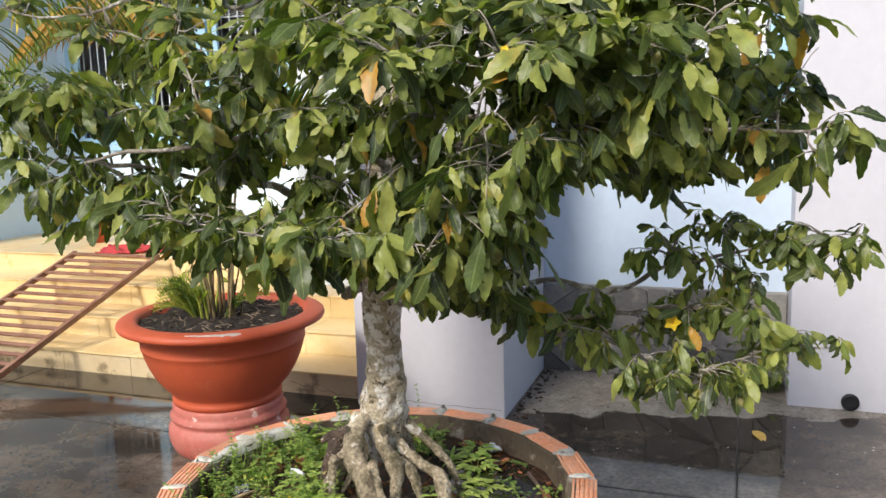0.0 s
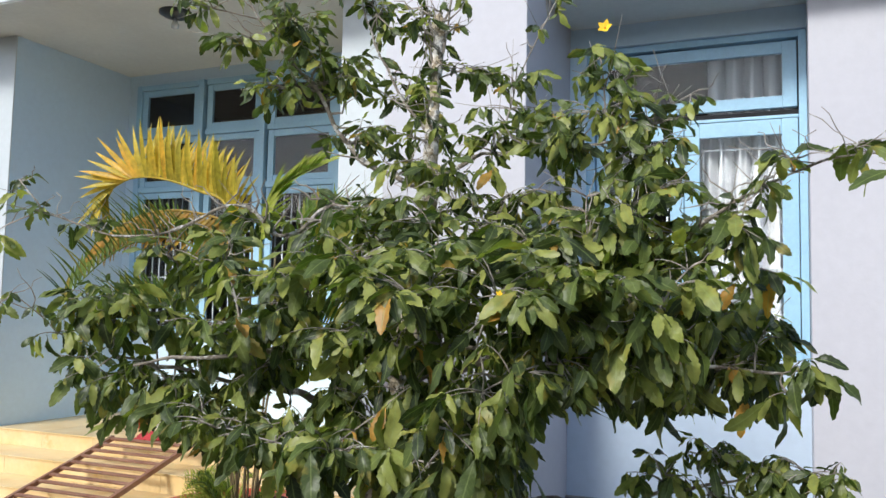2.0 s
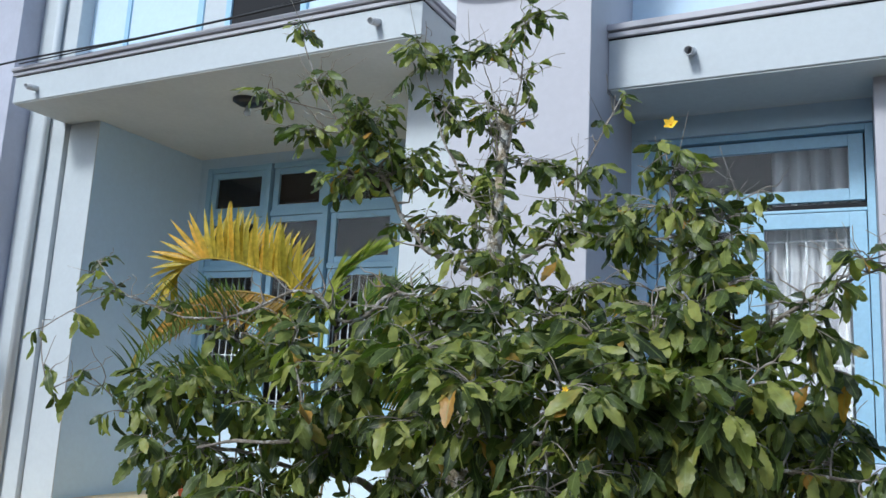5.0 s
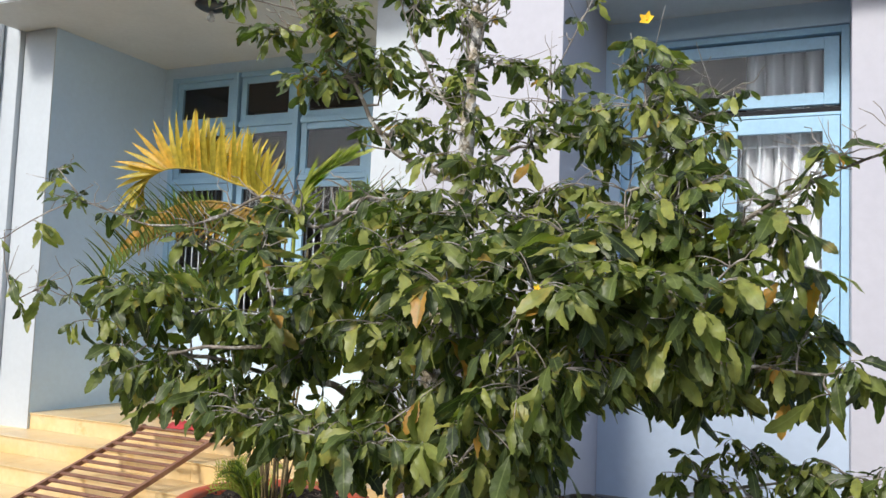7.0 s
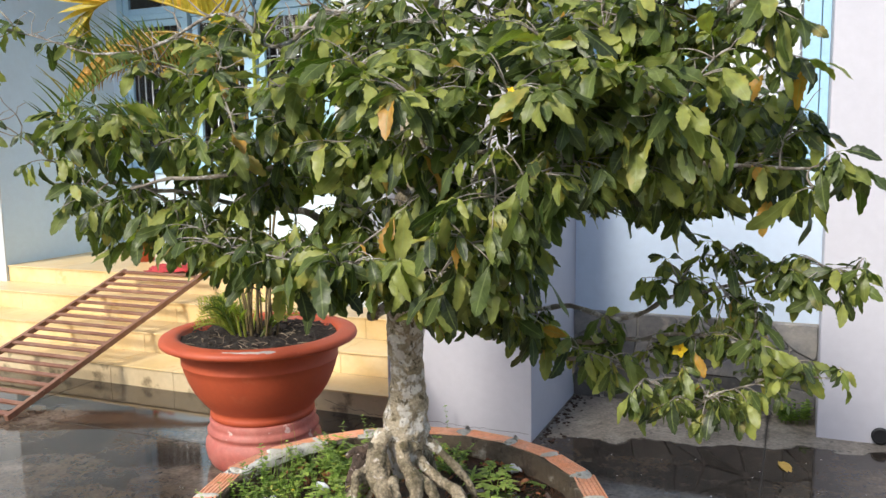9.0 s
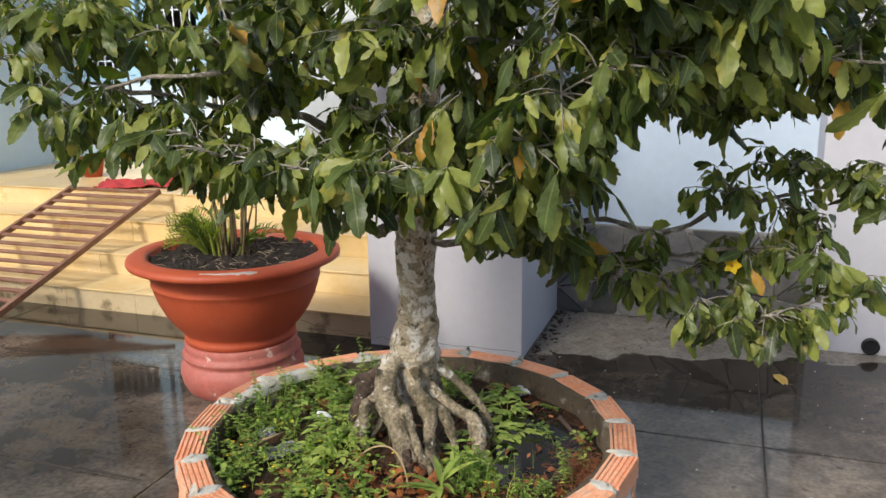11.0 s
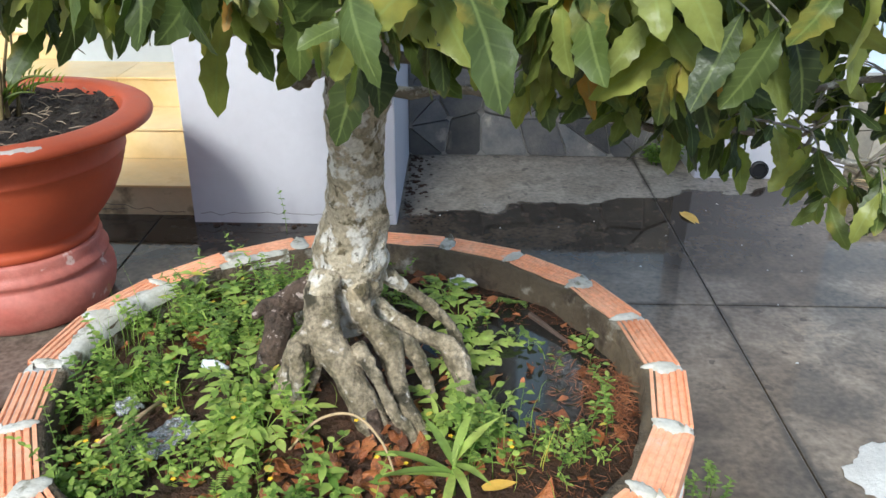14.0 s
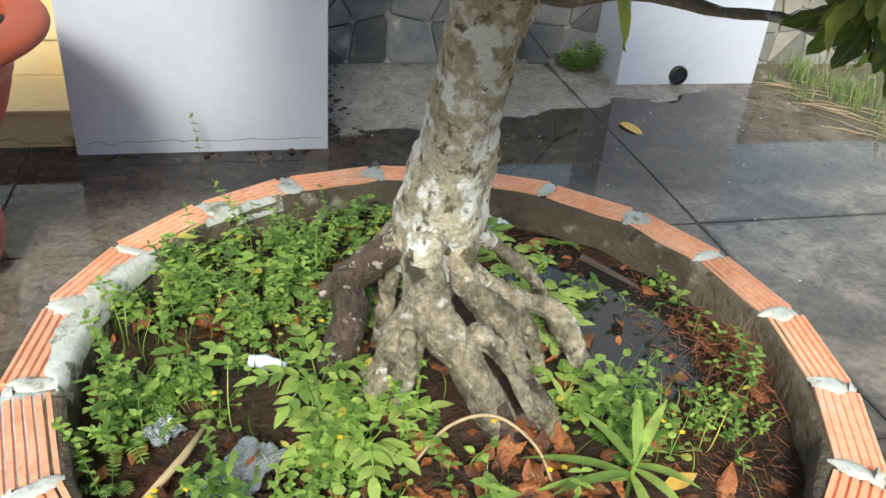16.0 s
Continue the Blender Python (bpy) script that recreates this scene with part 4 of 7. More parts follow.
for c in range(COURSES):
    for i in range(PER):
        a = 2 * math.pi * (i + (0.5 if c % 2 else 0.0) + uni(-0.025, 0.025)) / PER + 0.183
        r = R_IN + 0.004 + uni(-0.001, 0.003)
        m = Matrix.Rotation(a, 4, "Z") @ pose(r, 0, c * CH + 0.006 + (uni(-0.003, 0.004) if c == COURSES - 1 else 0), uni(-1.5, 1.5), uni(-1.2, 1.2), -90 + uni(-2.5, 2.5))
        part("brick", RNG.choice(brick_mes), planter, m)
        if c == COURSES - 1:
            b = a + math.pi / PER
            daub(b + uni(-0.01, 0.01), (R_IN + R_OUT) / 2 + uni(-0.006, 0.004), uni(0.012, 0.02), 0.042)
            if RNG.random() < 0.45:
                daub(b + uni(-0.02, 0.02), uni(R_IN + 0.035, R_OUT - 0.035), uni(0.022, 0.04), uni(0.03, 0.044), 0.0006)
        if c < COURSES:
            # smears of mortar squeezed from the upright joints
            b = a + math.pi / PER
            for q in range(2):
                vs, fs = lathe([(0, 0.5), (0.6, 0.4), (1.0, -0.2)], 8, 0.4)
                blobs.add(vs, fs, Matrix.Rotation(b + uni(-0.01, 0.01), 4, "Z") @ pose(R_OUT - 0.009, 0, c * CH + uni(0.02, 0.08), 0, 90, 0) @ Matrix.Diagonal((uni(0.018, 0.036), uni(0.009, 0.015), uni(0.03, 0.036), 1)))
for a0, a1, w in ((144, 183, 0.06), (114, 132, 0.022)):
    smear_band(a0, a1, R_IN - 0.002, R_IN + w)
tagged(part("dried_cement", blobs.mesh("dried_cement", M_CEMENT, True), planter, label="dried cement lumps on the rim and joints"), kind="stuff")


# soil with a hollow that holds water
def soil_height(x, y):
    r = math.hypot(x, y)
    z = 0.345 + 0.05 * math.exp(-(r / 0.3) ** 2) + 0.02 * noise.noise((x * 5, y * 5, 2.2)) + 0.008 * noise.noise((x * 17, y * 17, 0.4))
    z -= 0.05 * math.exp(-(((x - 0.36) / 0.2) ** 2 + ((y - 0.2) / 0.28) ** 2))
    return z


vs, fs = [(0, 0, soil_height(0, 0))], []
NR, NA = 34, 96
for i in range(1, NR + 1):
    r = (R_IN + 0.012) * i / NR
    for j in range(NA):
        a = 2 * math.pi * j / NA
        x, y = r * math.cos(a), r * math.sin(a)
        vs.append((x, y, soil_height(x, y)))
for j in range(NA):
    fs.append((0, 1 + j, 1 + (j + 1) % NA))
for i in range(NR - 1):
    for j in range(NA):
        k = (j + 1) % NA
        fs.append((1 + i * NA + j, 1 + (i + 1) * NA + j, 1 + (i + 1) * NA + k, 1 + i * NA + k))
soil = tagged(new("planter_soil", mesh_from("planter_soil", vs, fs, M_SOIL, True)), "wet dark soil with rusty litter filling the brick planter", "soil", kind="stuff")
soil.matrix_basis = pose(CX, CY, 0)
vs, fs = lathe([(0, 0), (0.5, 0), (1, 0)], 40, 0.0)
puddle = tagged(new("puddle", mesh_from("puddle", vs, fs, M_WATER)), "dark shallow rainwater lying on the planter soil", "puddle")
puddle.matrix_basis = Matrix.Translation((CX + 0.34, CY + 0.16, 0.3365)) @ Matrix.Diagonal((0.33, 0.4, 1, 1))

# ---- tree ----
tree = empty("bonsai_tree", pose(CX, CY, 0.37), "large bonsai tree with glossy leaves and knotted roots in brick planter", "tree")
T0 = Vector((CX, CY, 0.37))


def loc(points):
    return [(p[0] - T0.x, p[1] - T0.y, p[2] - T0.z, *p[3:]) for p in points]


TRUNK = [(-0.665, 2.84, 0.48, 0.045), (-0.662, 2.845, 0.56, 0.065), (-0.66, 2.845, 0.64, 0.082), (-0.654, 2.845, 0.71, 0.088), (-0.642, 2.84, 0.79, 0.079), (-0.634, 2.828, 0.87, 0.067), (-0.629, 2.815, 0.94, 0.062), (-0.624, 2.8, 1.01, 0.063), (-0.62, 2.785, 1.08, 0.067), (-0.607, 2.765, 1.19, 0.071), (-0.585, 2.75, 1.35, 0.06), (-0.56, 2.75, 1.7, 0.054), (-0.52, 2.76, 2.08, 0.05), (-0.485, 2.75, 2.3, 0.037), (-0.47, 2.75, 2.6, 0.024), (-0.455, 2.75, 2.86, 0.02), (-0.455, 2.75, 2.93, 0.027), (-0.455, 2.75, 2.99, 0.018)]
# surface roots, each a bent line with its thickness
ROOTS_FRONT = [
    [(-0.702, 2.760, 0.689, 0.0408), (-0.715, 2.720, 0.637, 0.0446), (-0.699, 2.675, 0.574, 0.0447), (-0.652, 2.635, 0.505, 0.04), (-0.612, 2.605, 0.435, 0.041), (-0.58, 2.585, 0.367, 0.044), (-0.565, 2.565, 0.320, 0.04)],
    [(-0.636, 2.770, 0.649, 0.0315), (-0.617, 2.750, 0.578, 0.0321), (-0.585, 2.730, 0.541, 0.0388), (-0.553, 2.705, 0.509, 0.0347), (-0.538, 2.670, 0.464, 0.0272), (-0.518, 2.610, 0.429, 0.0291), (-0.489, 2.585, 0.377, 0.0318), (-0.466, 2.560, 0.317, 0.0246)],
    [(-0.707, 2.720, 0.587, 0.0393), (-0.721, 2.700, 0.577, 0.0390), (-0.746, 2.690, 0.542, 0.0371), (-0.773, 2.670, 0.486, 0.0396), (-0.798, 2.660, 0.419, 0.0362), (-0.816, 2.655, 0.356, 0.0239)],
]
ROOTS_SIDE = [
    [(-0.726, 2.840, 0.626, 0.0369), (-0.750, 2.850, 0.606, 0.0350), (-0.794, 2.845, 0.576, 0.0395), (-0.834, 2.830, 0.547, 0.0417), (-0.837, 2.775, 0.507, 0.0400), (-0.857, 2.765, 0.435, 0.0376), (-0.883, 2.775, 0.366, 0.0319), (-0.899, 2.780, 0.312, 0.0210)],
    [(-0.807, 2.830, 0.571, 0.0240), (-0.853, 2.810, 0.575, 0.0215), (-0.882, 2.790, 0.559, 0.0149), (-0.890, 2.780, 0.544, 0.0075)],
    [(-0.731, 2.860, 0.579, 0.0267), (-0.746, 2.860, 0.554, 0.0224), (-0.752, 2.860, 0.465, 0.0196), (-0.765, 2.860, 0.379, 0.0190), (-0.778, 2.860, 0.289, 0.0159)],
    [(-0.746, 2.640, 0.561, 0.0219), (-0.756, 2.620, 0.553, 0.0217), (-0.755, 2.610, 0.504, 0.0201), (-0.760, 2.610, 0.448, 0.0165), (-0.761, 2.620, 0.384, 0.0117), (-0.759, 2.630, 0.321, 0.0077)],
]
ROOTS_RIGHT = [
    [(-0.625, 2.670, 0.546, 0.0229), (-0.604, 2.630, 0.535, 0.0206), (-0.572, 2.595, 0.498, 0.0175), (-0.545, 2.575, 0.452, 0.0165), (-0.527, 2.565, 0.421, 0.0180), (-0.500, 2.555, 0.396, 0.0173), (-0.475, 2.550, 0.339, 0.0133)],
    [(-0.564, 2.750, 0.517, 0.0331), (-0.517, 2.740, 0.504, 0.0278), (-0.484, 2.730, 0.467, 0.0226), (-0.464, 2.720, 0.401, 0.0173), (-0.448, 2.710, 0.333, 0.0130)],
    [(-0.608, 2.840, 0.566, 0.0315), (-0.548, 2.820, 0.529, 0.0228), (-0.479, 2.805, 0.492, 0.0243), (-0.416, 2.790, 0.468, 0.0329), (-0.388, 2.750, 0.432, 0.0317), (-0.367, 2.720, 0.390, 0.0260), (-0.329, 2.700, 0.354, 0.0168), (-0.283, 2.700, 0.313, 0.0098)],
]
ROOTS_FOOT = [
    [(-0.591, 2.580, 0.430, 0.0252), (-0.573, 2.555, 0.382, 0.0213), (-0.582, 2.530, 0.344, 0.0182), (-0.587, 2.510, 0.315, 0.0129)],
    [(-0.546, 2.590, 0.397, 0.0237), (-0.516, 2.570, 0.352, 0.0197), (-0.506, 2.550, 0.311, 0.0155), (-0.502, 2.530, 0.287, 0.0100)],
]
ROOTS_BACK = [
    [(-0.65, 2.9, 0.62, 0.04), (-0.64, 3.0, 0.5, 0.034), (-0.62, 3.08, 0.33, 0.02)],
    [(-0.7, 2.9, 0.62, 0.04), (-0.78, 2.98, 0.48, 0.034), (-0.86, 3.04, 0.33, 0.02)],
    [(-0.6, 2.87, 0.65, 0.03), (-0.53, 2.89, 0.58, 0.02), (-0.46, 2.9, 0.52, 0.018), (-0.4, 2.9, 0.44, 0.015), (-0.36, 2.89, 0.33, 0.011)],
]
KNOTS = bpy.data.textures.new("knots", "CLOUDS")
KNOTS.noise_scale, KNOTS.noise_depth = 0.045, 4
PITS = bpy.data.textures.new("pits", "CLOUDS")
PITS.noise_scale, PITS.noise_depth = 0.012, 2


def gnarled(name, lines, material, label, relief=0.016, seed=0.0, slim=0.86, voxel=0.005):
    """Bent tubes grown into one knotted body."""
    body = Bag()
    for k, pts in enumerate(lines):
        body.add(*tube(spline(loc([(*p[:3], p[3] * slim) for p in pts]), 9), 20, 0.2, 15.0, seed + k))
    ob = part(name, body.mesh(name, material, True), tree, label=label)
    grow = ob.modifiers.new("grow", "REMESH")
    grow.mode, grow.voxel_size, grow.use_smooth_shade = "VOXEL", voxel, True
    ease = ob.modifiers.new("ease", "SMOOTH")
    ease.factor, ease.iterations = 0.5, 7
    knot = ob.modifiers.new("knots", "DISPLACE")
    knot.texture, knot.strength, knot.mid_level, knot.texture_coords = KNOTS, relief, 0.5, "LOCAL"
    pit = ob.modifiers.new("pits", "DISPLACE")
    pit.texture, pit.strength, pit.mid_level, pit.texture_coords = PITS, 0.006, 0.5, "LOCAL"
    return ob


heads = [[(*p[:3], p[3] * 0.85) for p in pts[:2]] for pts in ROOTS_FRONT + ROOTS_SIDE[:1] + ROOTS_SIDE[2:3] + ROOTS_RIGHT[2:] + ROOTS_BACK]
gnarled("trunk", [TRUNK] + heads, M_BARK, "mottled grey-tan trunk with white lichen patches", 0.011, 0.0, 1.0)
for k, pts in enumerate(ROOTS_FRONT + ROOTS_RIGHT + ROOTS_BACK):
    gnarled("root", [pts], M_ROOT, "knotted mossy surface root", 0.017, k * 3.7)
# foot roots get the dark bark too, so the roots darken towards the soil
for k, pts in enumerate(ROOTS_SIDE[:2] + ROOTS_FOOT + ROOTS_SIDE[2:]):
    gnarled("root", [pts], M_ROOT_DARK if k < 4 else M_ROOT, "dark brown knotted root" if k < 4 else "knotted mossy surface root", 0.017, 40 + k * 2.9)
for k in range(4):
    a = radians(200 + k * 45 + uni(-6, 6))
    w, r0 = Vector((math.cos(a), math.sin(a), 0)), uni(0.05, 0.085)
    b0, z0 = Vector((-0.67, 2.77, 0)), uni(0.45, 0.55)
    bend = uni(-0.4, 0.4)
    v = Vector((math.cos(a + bend), math.sin(a + bend), 0))
    pts = [(*(b0 + w * r0 + Vector((0, 0, z0))), uni(0.009, 0.013)), (*(b0 + w * (r0 + 0.03) + Vector((0, 0, z0 - 0.07))), uni(0.007, 0.011)), (*(b0 + w * (r0 + 0.05) + v * 0.03 + Vector((0, 0, 0.41))), uni(0.006, 0.009)), (*(b0 + w * (r0 + 0.06) + v * uni(0.06, 0.12) + Vector((0, 0, 0.34))), 0.007)]
    part("root", mesh_from("root", *tube(spline(loc(pts), 7), 10, 0.5, 30.0, k), M_ROOT, True), tree, label="thin gnarled root")

part("stub", mesh_from("stub", *tube(spline(loc([(-0.62, 2.76, 1.2, 0.026), (-0.68, 2.74, 1.175, 0.022), (-0.725, 2.73, 1.15, 0.019), (-0.74, 2.725, 1.13, 0.012)]), 6), 12, 0.5, 30.0, 5), M_LIMB, True), tree, label="dark broken branch stub")

BOUGHS_LOW = [
    [(-0.56, 2.770, 1.12, 0.0207), (-0.36, 2.720, 1.125, 0.0170), (-0.177, 2.690, 1.11, 0.0148), (0.002, 2.660, 1.082, 0.0126), (0.154, 2.620, 1.067, 0.0118), (0.287, 2.580, 1.036, 0.0111), (0.438, 2.540, 1.000, 0.0096), (0.480, 2.530, 0.999, 0.0052)],
    [(-0.540, 2.760, 1.192, 0.0207), (-0.338, 2.730, 1.186, 0.0170), (-0.169, 2.700, 1.205, 0.0155), (0.020, 2.700, 1.237, 0.0133), (0.187, 2.720, 1.208, 0.0118), (0.384, 2.720, 1.286, 0.0104), (0.554, 2.700, 1.352, 0.0081), (0.714, 2.660, 1.392, 0.0059), (0.862, 2.600, 1.376, 0.0037)],
    [(-0.169, 2.700, 1.205, 0.0118), (-0.004, 2.680, 1.125, 0.0118), (0.144, 2.660, 1.145, 0.0111), (0.272, 2.660, 1.133, 0.0104), (0.448, 2.640, 1.170, 0.0096), (0.613, 2.620, 1.153, 0.0074), (0.770, 2.580, 1.093, 0.0052), (0.856, 2.550, 1.110, 0.0022)],
]
BOUGHS_MIDDLE = [
    [(-0.57, 2.72, 1.5, 0.03), (-0.3, 2.68, 1.66, 0.022), (0.0, 2.7, 1.78, 0.018), (0.27, 2.68, 1.79, 0.014), (0.47, 2.6, 1.71, 0.011), (0.76, 2.47, 1.71, 0.006)],
    [(-0.58, 2.73, 1.42, 0.032), (-0.83, 2.65, 1.5, 0.024), (-0.99, 2.6, 1.57, 0.019), (-1.24, 2.5, 1.61, 0.013), (-1.6, 2.35, 1.66, 0.008)],
    [(-0.53, 2.74, 1.95, 0.026), (-0.2, 2.6, 1.98, 0.018), (0.1, 2.5, 1.97, 0.014), (0.39, 2.45, 2.03, 0.012), (0.61, 2.35, 2.16, 0.009), (0.78, 2.28, 2.24, 0.006), (0.95, 2.22, 2.27, 0.004), (1.08, 2.18, 2.24, 0.003)],
]
BOUGHS_UPPER = [
    [(-0.52, 2.75, 2.2, 0.022), (-0.7, 2.7, 2.19, 0.015), (-0.83, 2.6, 2.22, 0.013), (-0.96, 2.5, 2.12, 0.012), (-1.11, 2.4, 2.23, 0.01), (-1.5, 2.35, 2.1, 0.007), (-1.95, 2.3, 2.22, 0.004)],
    [(-0.48, 2.75, 2.3, 0.017), (-0.8, 2.75, 2.47, 0.014), (-0.96, 2.7, 2.73, 0.012), (-1.17, 2.6, 3.01, 0.007), (-1.36, 2.6, 3.36, 0.003)],
    [(-0.48, 2.75, 2.36, 0.015), (-0.2, 2.68, 2.42, 0.011), (0.1, 2.62, 2.42, 0.009), (0.35, 2.62, 2.46, 0.005)],
]
BOUGHS_FRONT = [
    [(-0.57, 2.72, 1.6, 0.026), (-0.45, 2.45, 1.68, 0.019), (-0.25, 2.2, 1.75, 0.014), (0.0, 2.0, 1.76, 0.008)],
    [(-0.57, 2.72, 1.62, 0.024), (-0.75, 2.45, 1.72, 0.017), (-1.0, 2.25, 1.7, 0.012), (-1.3, 2.15, 1.66, 0.007)],
    [(-0.56, 2.76, 1.7, 0.026), (-0.5, 3.1, 1.8, 0.018), (-0.4, 3.5, 1.85, 0.01)],
    [(-0.53, 2.76, 2.0, 0.02), (-0.8, 3.05, 2.1, 0.014), (-1.05, 3.35, 2.15, 0.008)],
]
BOUGHS_CROWN = [
    [(-0.47, 2.75, 2.6, 0.01), (-0.5, 2.76, 2.9, 0.006), (-0.56, 2.76, 3.2, 0.0025)],
    [(-0.46, 2.75, 2.7, 0.01), (-0.4, 2.74, 3.0, 0.006), (-0.37, 2.74, 3.32, 0.0025)],
    [(-0.48, 2.75, 2.5, 0.012), (-0.7, 2.76, 2.85, 0.008), (-0.82, 2.75, 3.18, 0.004), (-0.84, 2.75, 3.42, 0.002)],
]
nodes = []
for k, pts in enumerate(BOUGHS_LOW + BOUGHS_MIDDLE + BOUGHS_UPPER + BOUGHS_FRONT + BOUGHS_CROWN):
    wob = [tuple(p[i] + (uni(-0.018, 0.018) if 0 < j < len(pts) - 1 else 0) for i in range(3)) + (p[3] * 0.64,) for j, p in enumerate(pts)]
    line = spline(wob, 7)
    line = [np.array([q[0] + 0.014 * noise.noise((q[0] * 9, q[1] * 9, q[2] * 9 + k)), q[1] + 0.014 * noise.noise((q[0] * 9, q[1] * 9 + 7, q[2] * 9 + k)), q[2] + 0.018 * noise.noise((q[0] * 9 + 5, q[1] * 9, q[2] * 9 + k)), q[3]]) for q in line]
    nodes += [(Vector(q[:3]), q[3]) for q in line[3:]]
    part("limb", mesh_from("limb", *tube(loc(line), 9, 0.35, 22.0, k), M_LIMB, True), tree, label="crooked grey-brown limb")
nodes += [(Vector(q[:3]), q[3]) for q in spline(TRUNK, 5) if 1.2 < q[2]]

# leaf clumps: x, y, z, radius
TOP_TIER = [
    (-0.37, 2.75, 3.30, 0.10), (-0.53, 2.75, 3.18, 0.10), (-0.82, 2.75, 3.19, 0.13), (-1.32, 2.60, 3.33, 0.07), (-1.41, 2.45, 3.00, 0.09), (-1.27, 2.60, 3.10, 0.10),
    (-1.05, 2.60, 2.90, 0.17), (-1.24, 2.55, 2.86, 0.10), (-0.91, 2.70, 2.71, 0.18), (-1.06, 2.65, 2.68, 0.13), (-0.75, 2.80, 3.01, 0.13), (-0.54, 2.80, 2.87, 0.13),
    (-0.36, 2.85, 2.75, 0.12), (-0.79, 2.75, 2.48, 0.14), (-0.60, 2.85, 2.65, 0.15), (-0.16, 2.80, 2.66, 0.13), (-0.01, 2.80, 2.95, 0.06), (0.20, 2.60, 2.66, 0.10),
    (0.20, 2.60, 2.47, 0.17), (0.37, 2.65, 2.45, 0.11), (0.32, 2.60, 2.32, 0.15), (0.09, 2.60, 2.36, 0.14), (0.49, 2.60, 2.51, 0.06), (-0.20, 2.70, 2.40, 0.13),
]
LEFT_TIER = [
    (-2.09, 2.30, 2.30, 0.07), (-1.97, 2.30, 2.17, 0.06), (-1.74, 2.35, 2.11, 0.09), (-2.38, 2.30, 2.02, 0.06), (-2.29, 2.30, 1.76, 0.05), (-2.09, 2.30, 1.84, 0.06),
    (-1.95, 2.40, 1.69, 0.12), (-1.51, 2.25, 1.82, 0.16), (-1.36, 2.40, 1.97, 0.16), (-1.39, 2.35, 1.73, 0.17), (-1.06, 2.30, 1.95, 0.16), (-1.02, 2.50, 2.13, 0.12),
    (-0.71, 2.20, 1.88, 0.17), (-0.95, 2.25, 1.72, 0.18), (-1.81, 2.45, 1.52, 0.13), (-1.36, 2.40, 1.52, 0.17), (-1.57, 2.25, 1.81, 0.13), (-1.78, 2.40, 1.59, 0.12),
    (-1.51, 2.40, 1.56, 0.15), (-1.24, 2.40, 1.61, 0.16), (-1.49, 2.60, 1.44, 0.12), (-1.17, 2.60, 1.44, 0.13),
]
RIGHT_TIER = [
    (-0.47, 2.20, 1.96, 0.16), (-0.19, 2.00, 1.84, 0.17), (-0.18, 2.15, 1.95, 0.16), (0.06, 2.00, 1.85, 0.17), (0.05, 2.30, 2.02, 0.15), (0.22, 2.10, 1.86, 0.16),
    (0.22, 2.35, 2.03, 0.15), (0.37, 2.40, 2.00, 0.14), (0.49, 2.40, 2.04, 0.10), (0.64, 2.30, 2.06, 0.10), (0.71, 2.25, 2.16, 0.06), (0.78, 2.25, 2.22, 0.05), (0.93, 2.2, 2.24, 0.05), (1.05, 2.18, 2.17, 0.06),
    (0.65, 2.40, 1.95, 0.09), (-0.14, 2.60, 2.19, 0.13), (0.58, 2.70, 1.78, 0.13), (0.69, 2.60, 1.75, 0.10), (0.79, 2.45, 1.66, 0.09), (0.57, 2.65, 1.64, 0.13),
    (0.37, 2.80, 1.60, 0.16), (0.41, 2.90, 1.75, 0.16), (0.38, 2.08, 1.86, 0.12), (0.46, 2.18, 1.76, 0.11), (0.52, 2.22, 1.93, 0.09), (0.34, 2.2, 1.7, 0.11),
]
LOW_TIER = [
    (-0.91, 2.40, 1.61, 0.15), (-0.70, 2.50, 1.55, 0.13), (-0.39, 2.20, 1.70, 0.16), (-0.53, 2.45, 1.40, 0.12), (-0.64, 2.50, 1.27, 0.08), (-0.35, 2.40, 1.41, 0.13),
    (-0.18, 2.15, 1.63, 0.16), (0.04, 1.95, 1.60, 0.14), (0.12, 1.95, 1.64, 0.13), (-0.21, 2.40, 1.31, 0.13), (0.02, 2.20, 1.43, 0.10), (-0.03, 2.55, 1.18, 0.10),
    (0.20, 2.10, 1.68, 0.15), (0.28, 2.40, 1.64, 0.15), (-0.10, 2.50, 1.19, 0.07), (-0.76, 2.50, 1.35, 0.08), (-1.30, 2.60, 1.31, 0.08),
]
SIDE_TIER = [
    (0.39, 2.75, 1.29, 0.12), (0.56, 2.75, 1.36, 0.12), (0.53, 2.70, 1.25, 0.12), (0.68, 2.65, 1.33, 0.11),
    (0.81, 2.60, 1.36, 0.09), (0.88, 2.55, 1.37, 0.05), (0.84, 2.60, 1.30, 0.06), (0.13, 2.65, 1.06, 0.08), (0.30, 2.65, 1.07, 0.09), (0.35, 2.55, 0.96, 0.08),
    (0.50, 2.50, 0.98, 0.10), (0.45, 2.65, 1.12, 0.10), (0.63, 2.55, 1.02, 0.10), (0.60, 2.60, 1.12, 0.10), (0.73, 2.60, 1.08, 0.08), (0.85, 2.55, 1.09, 0.04),
]
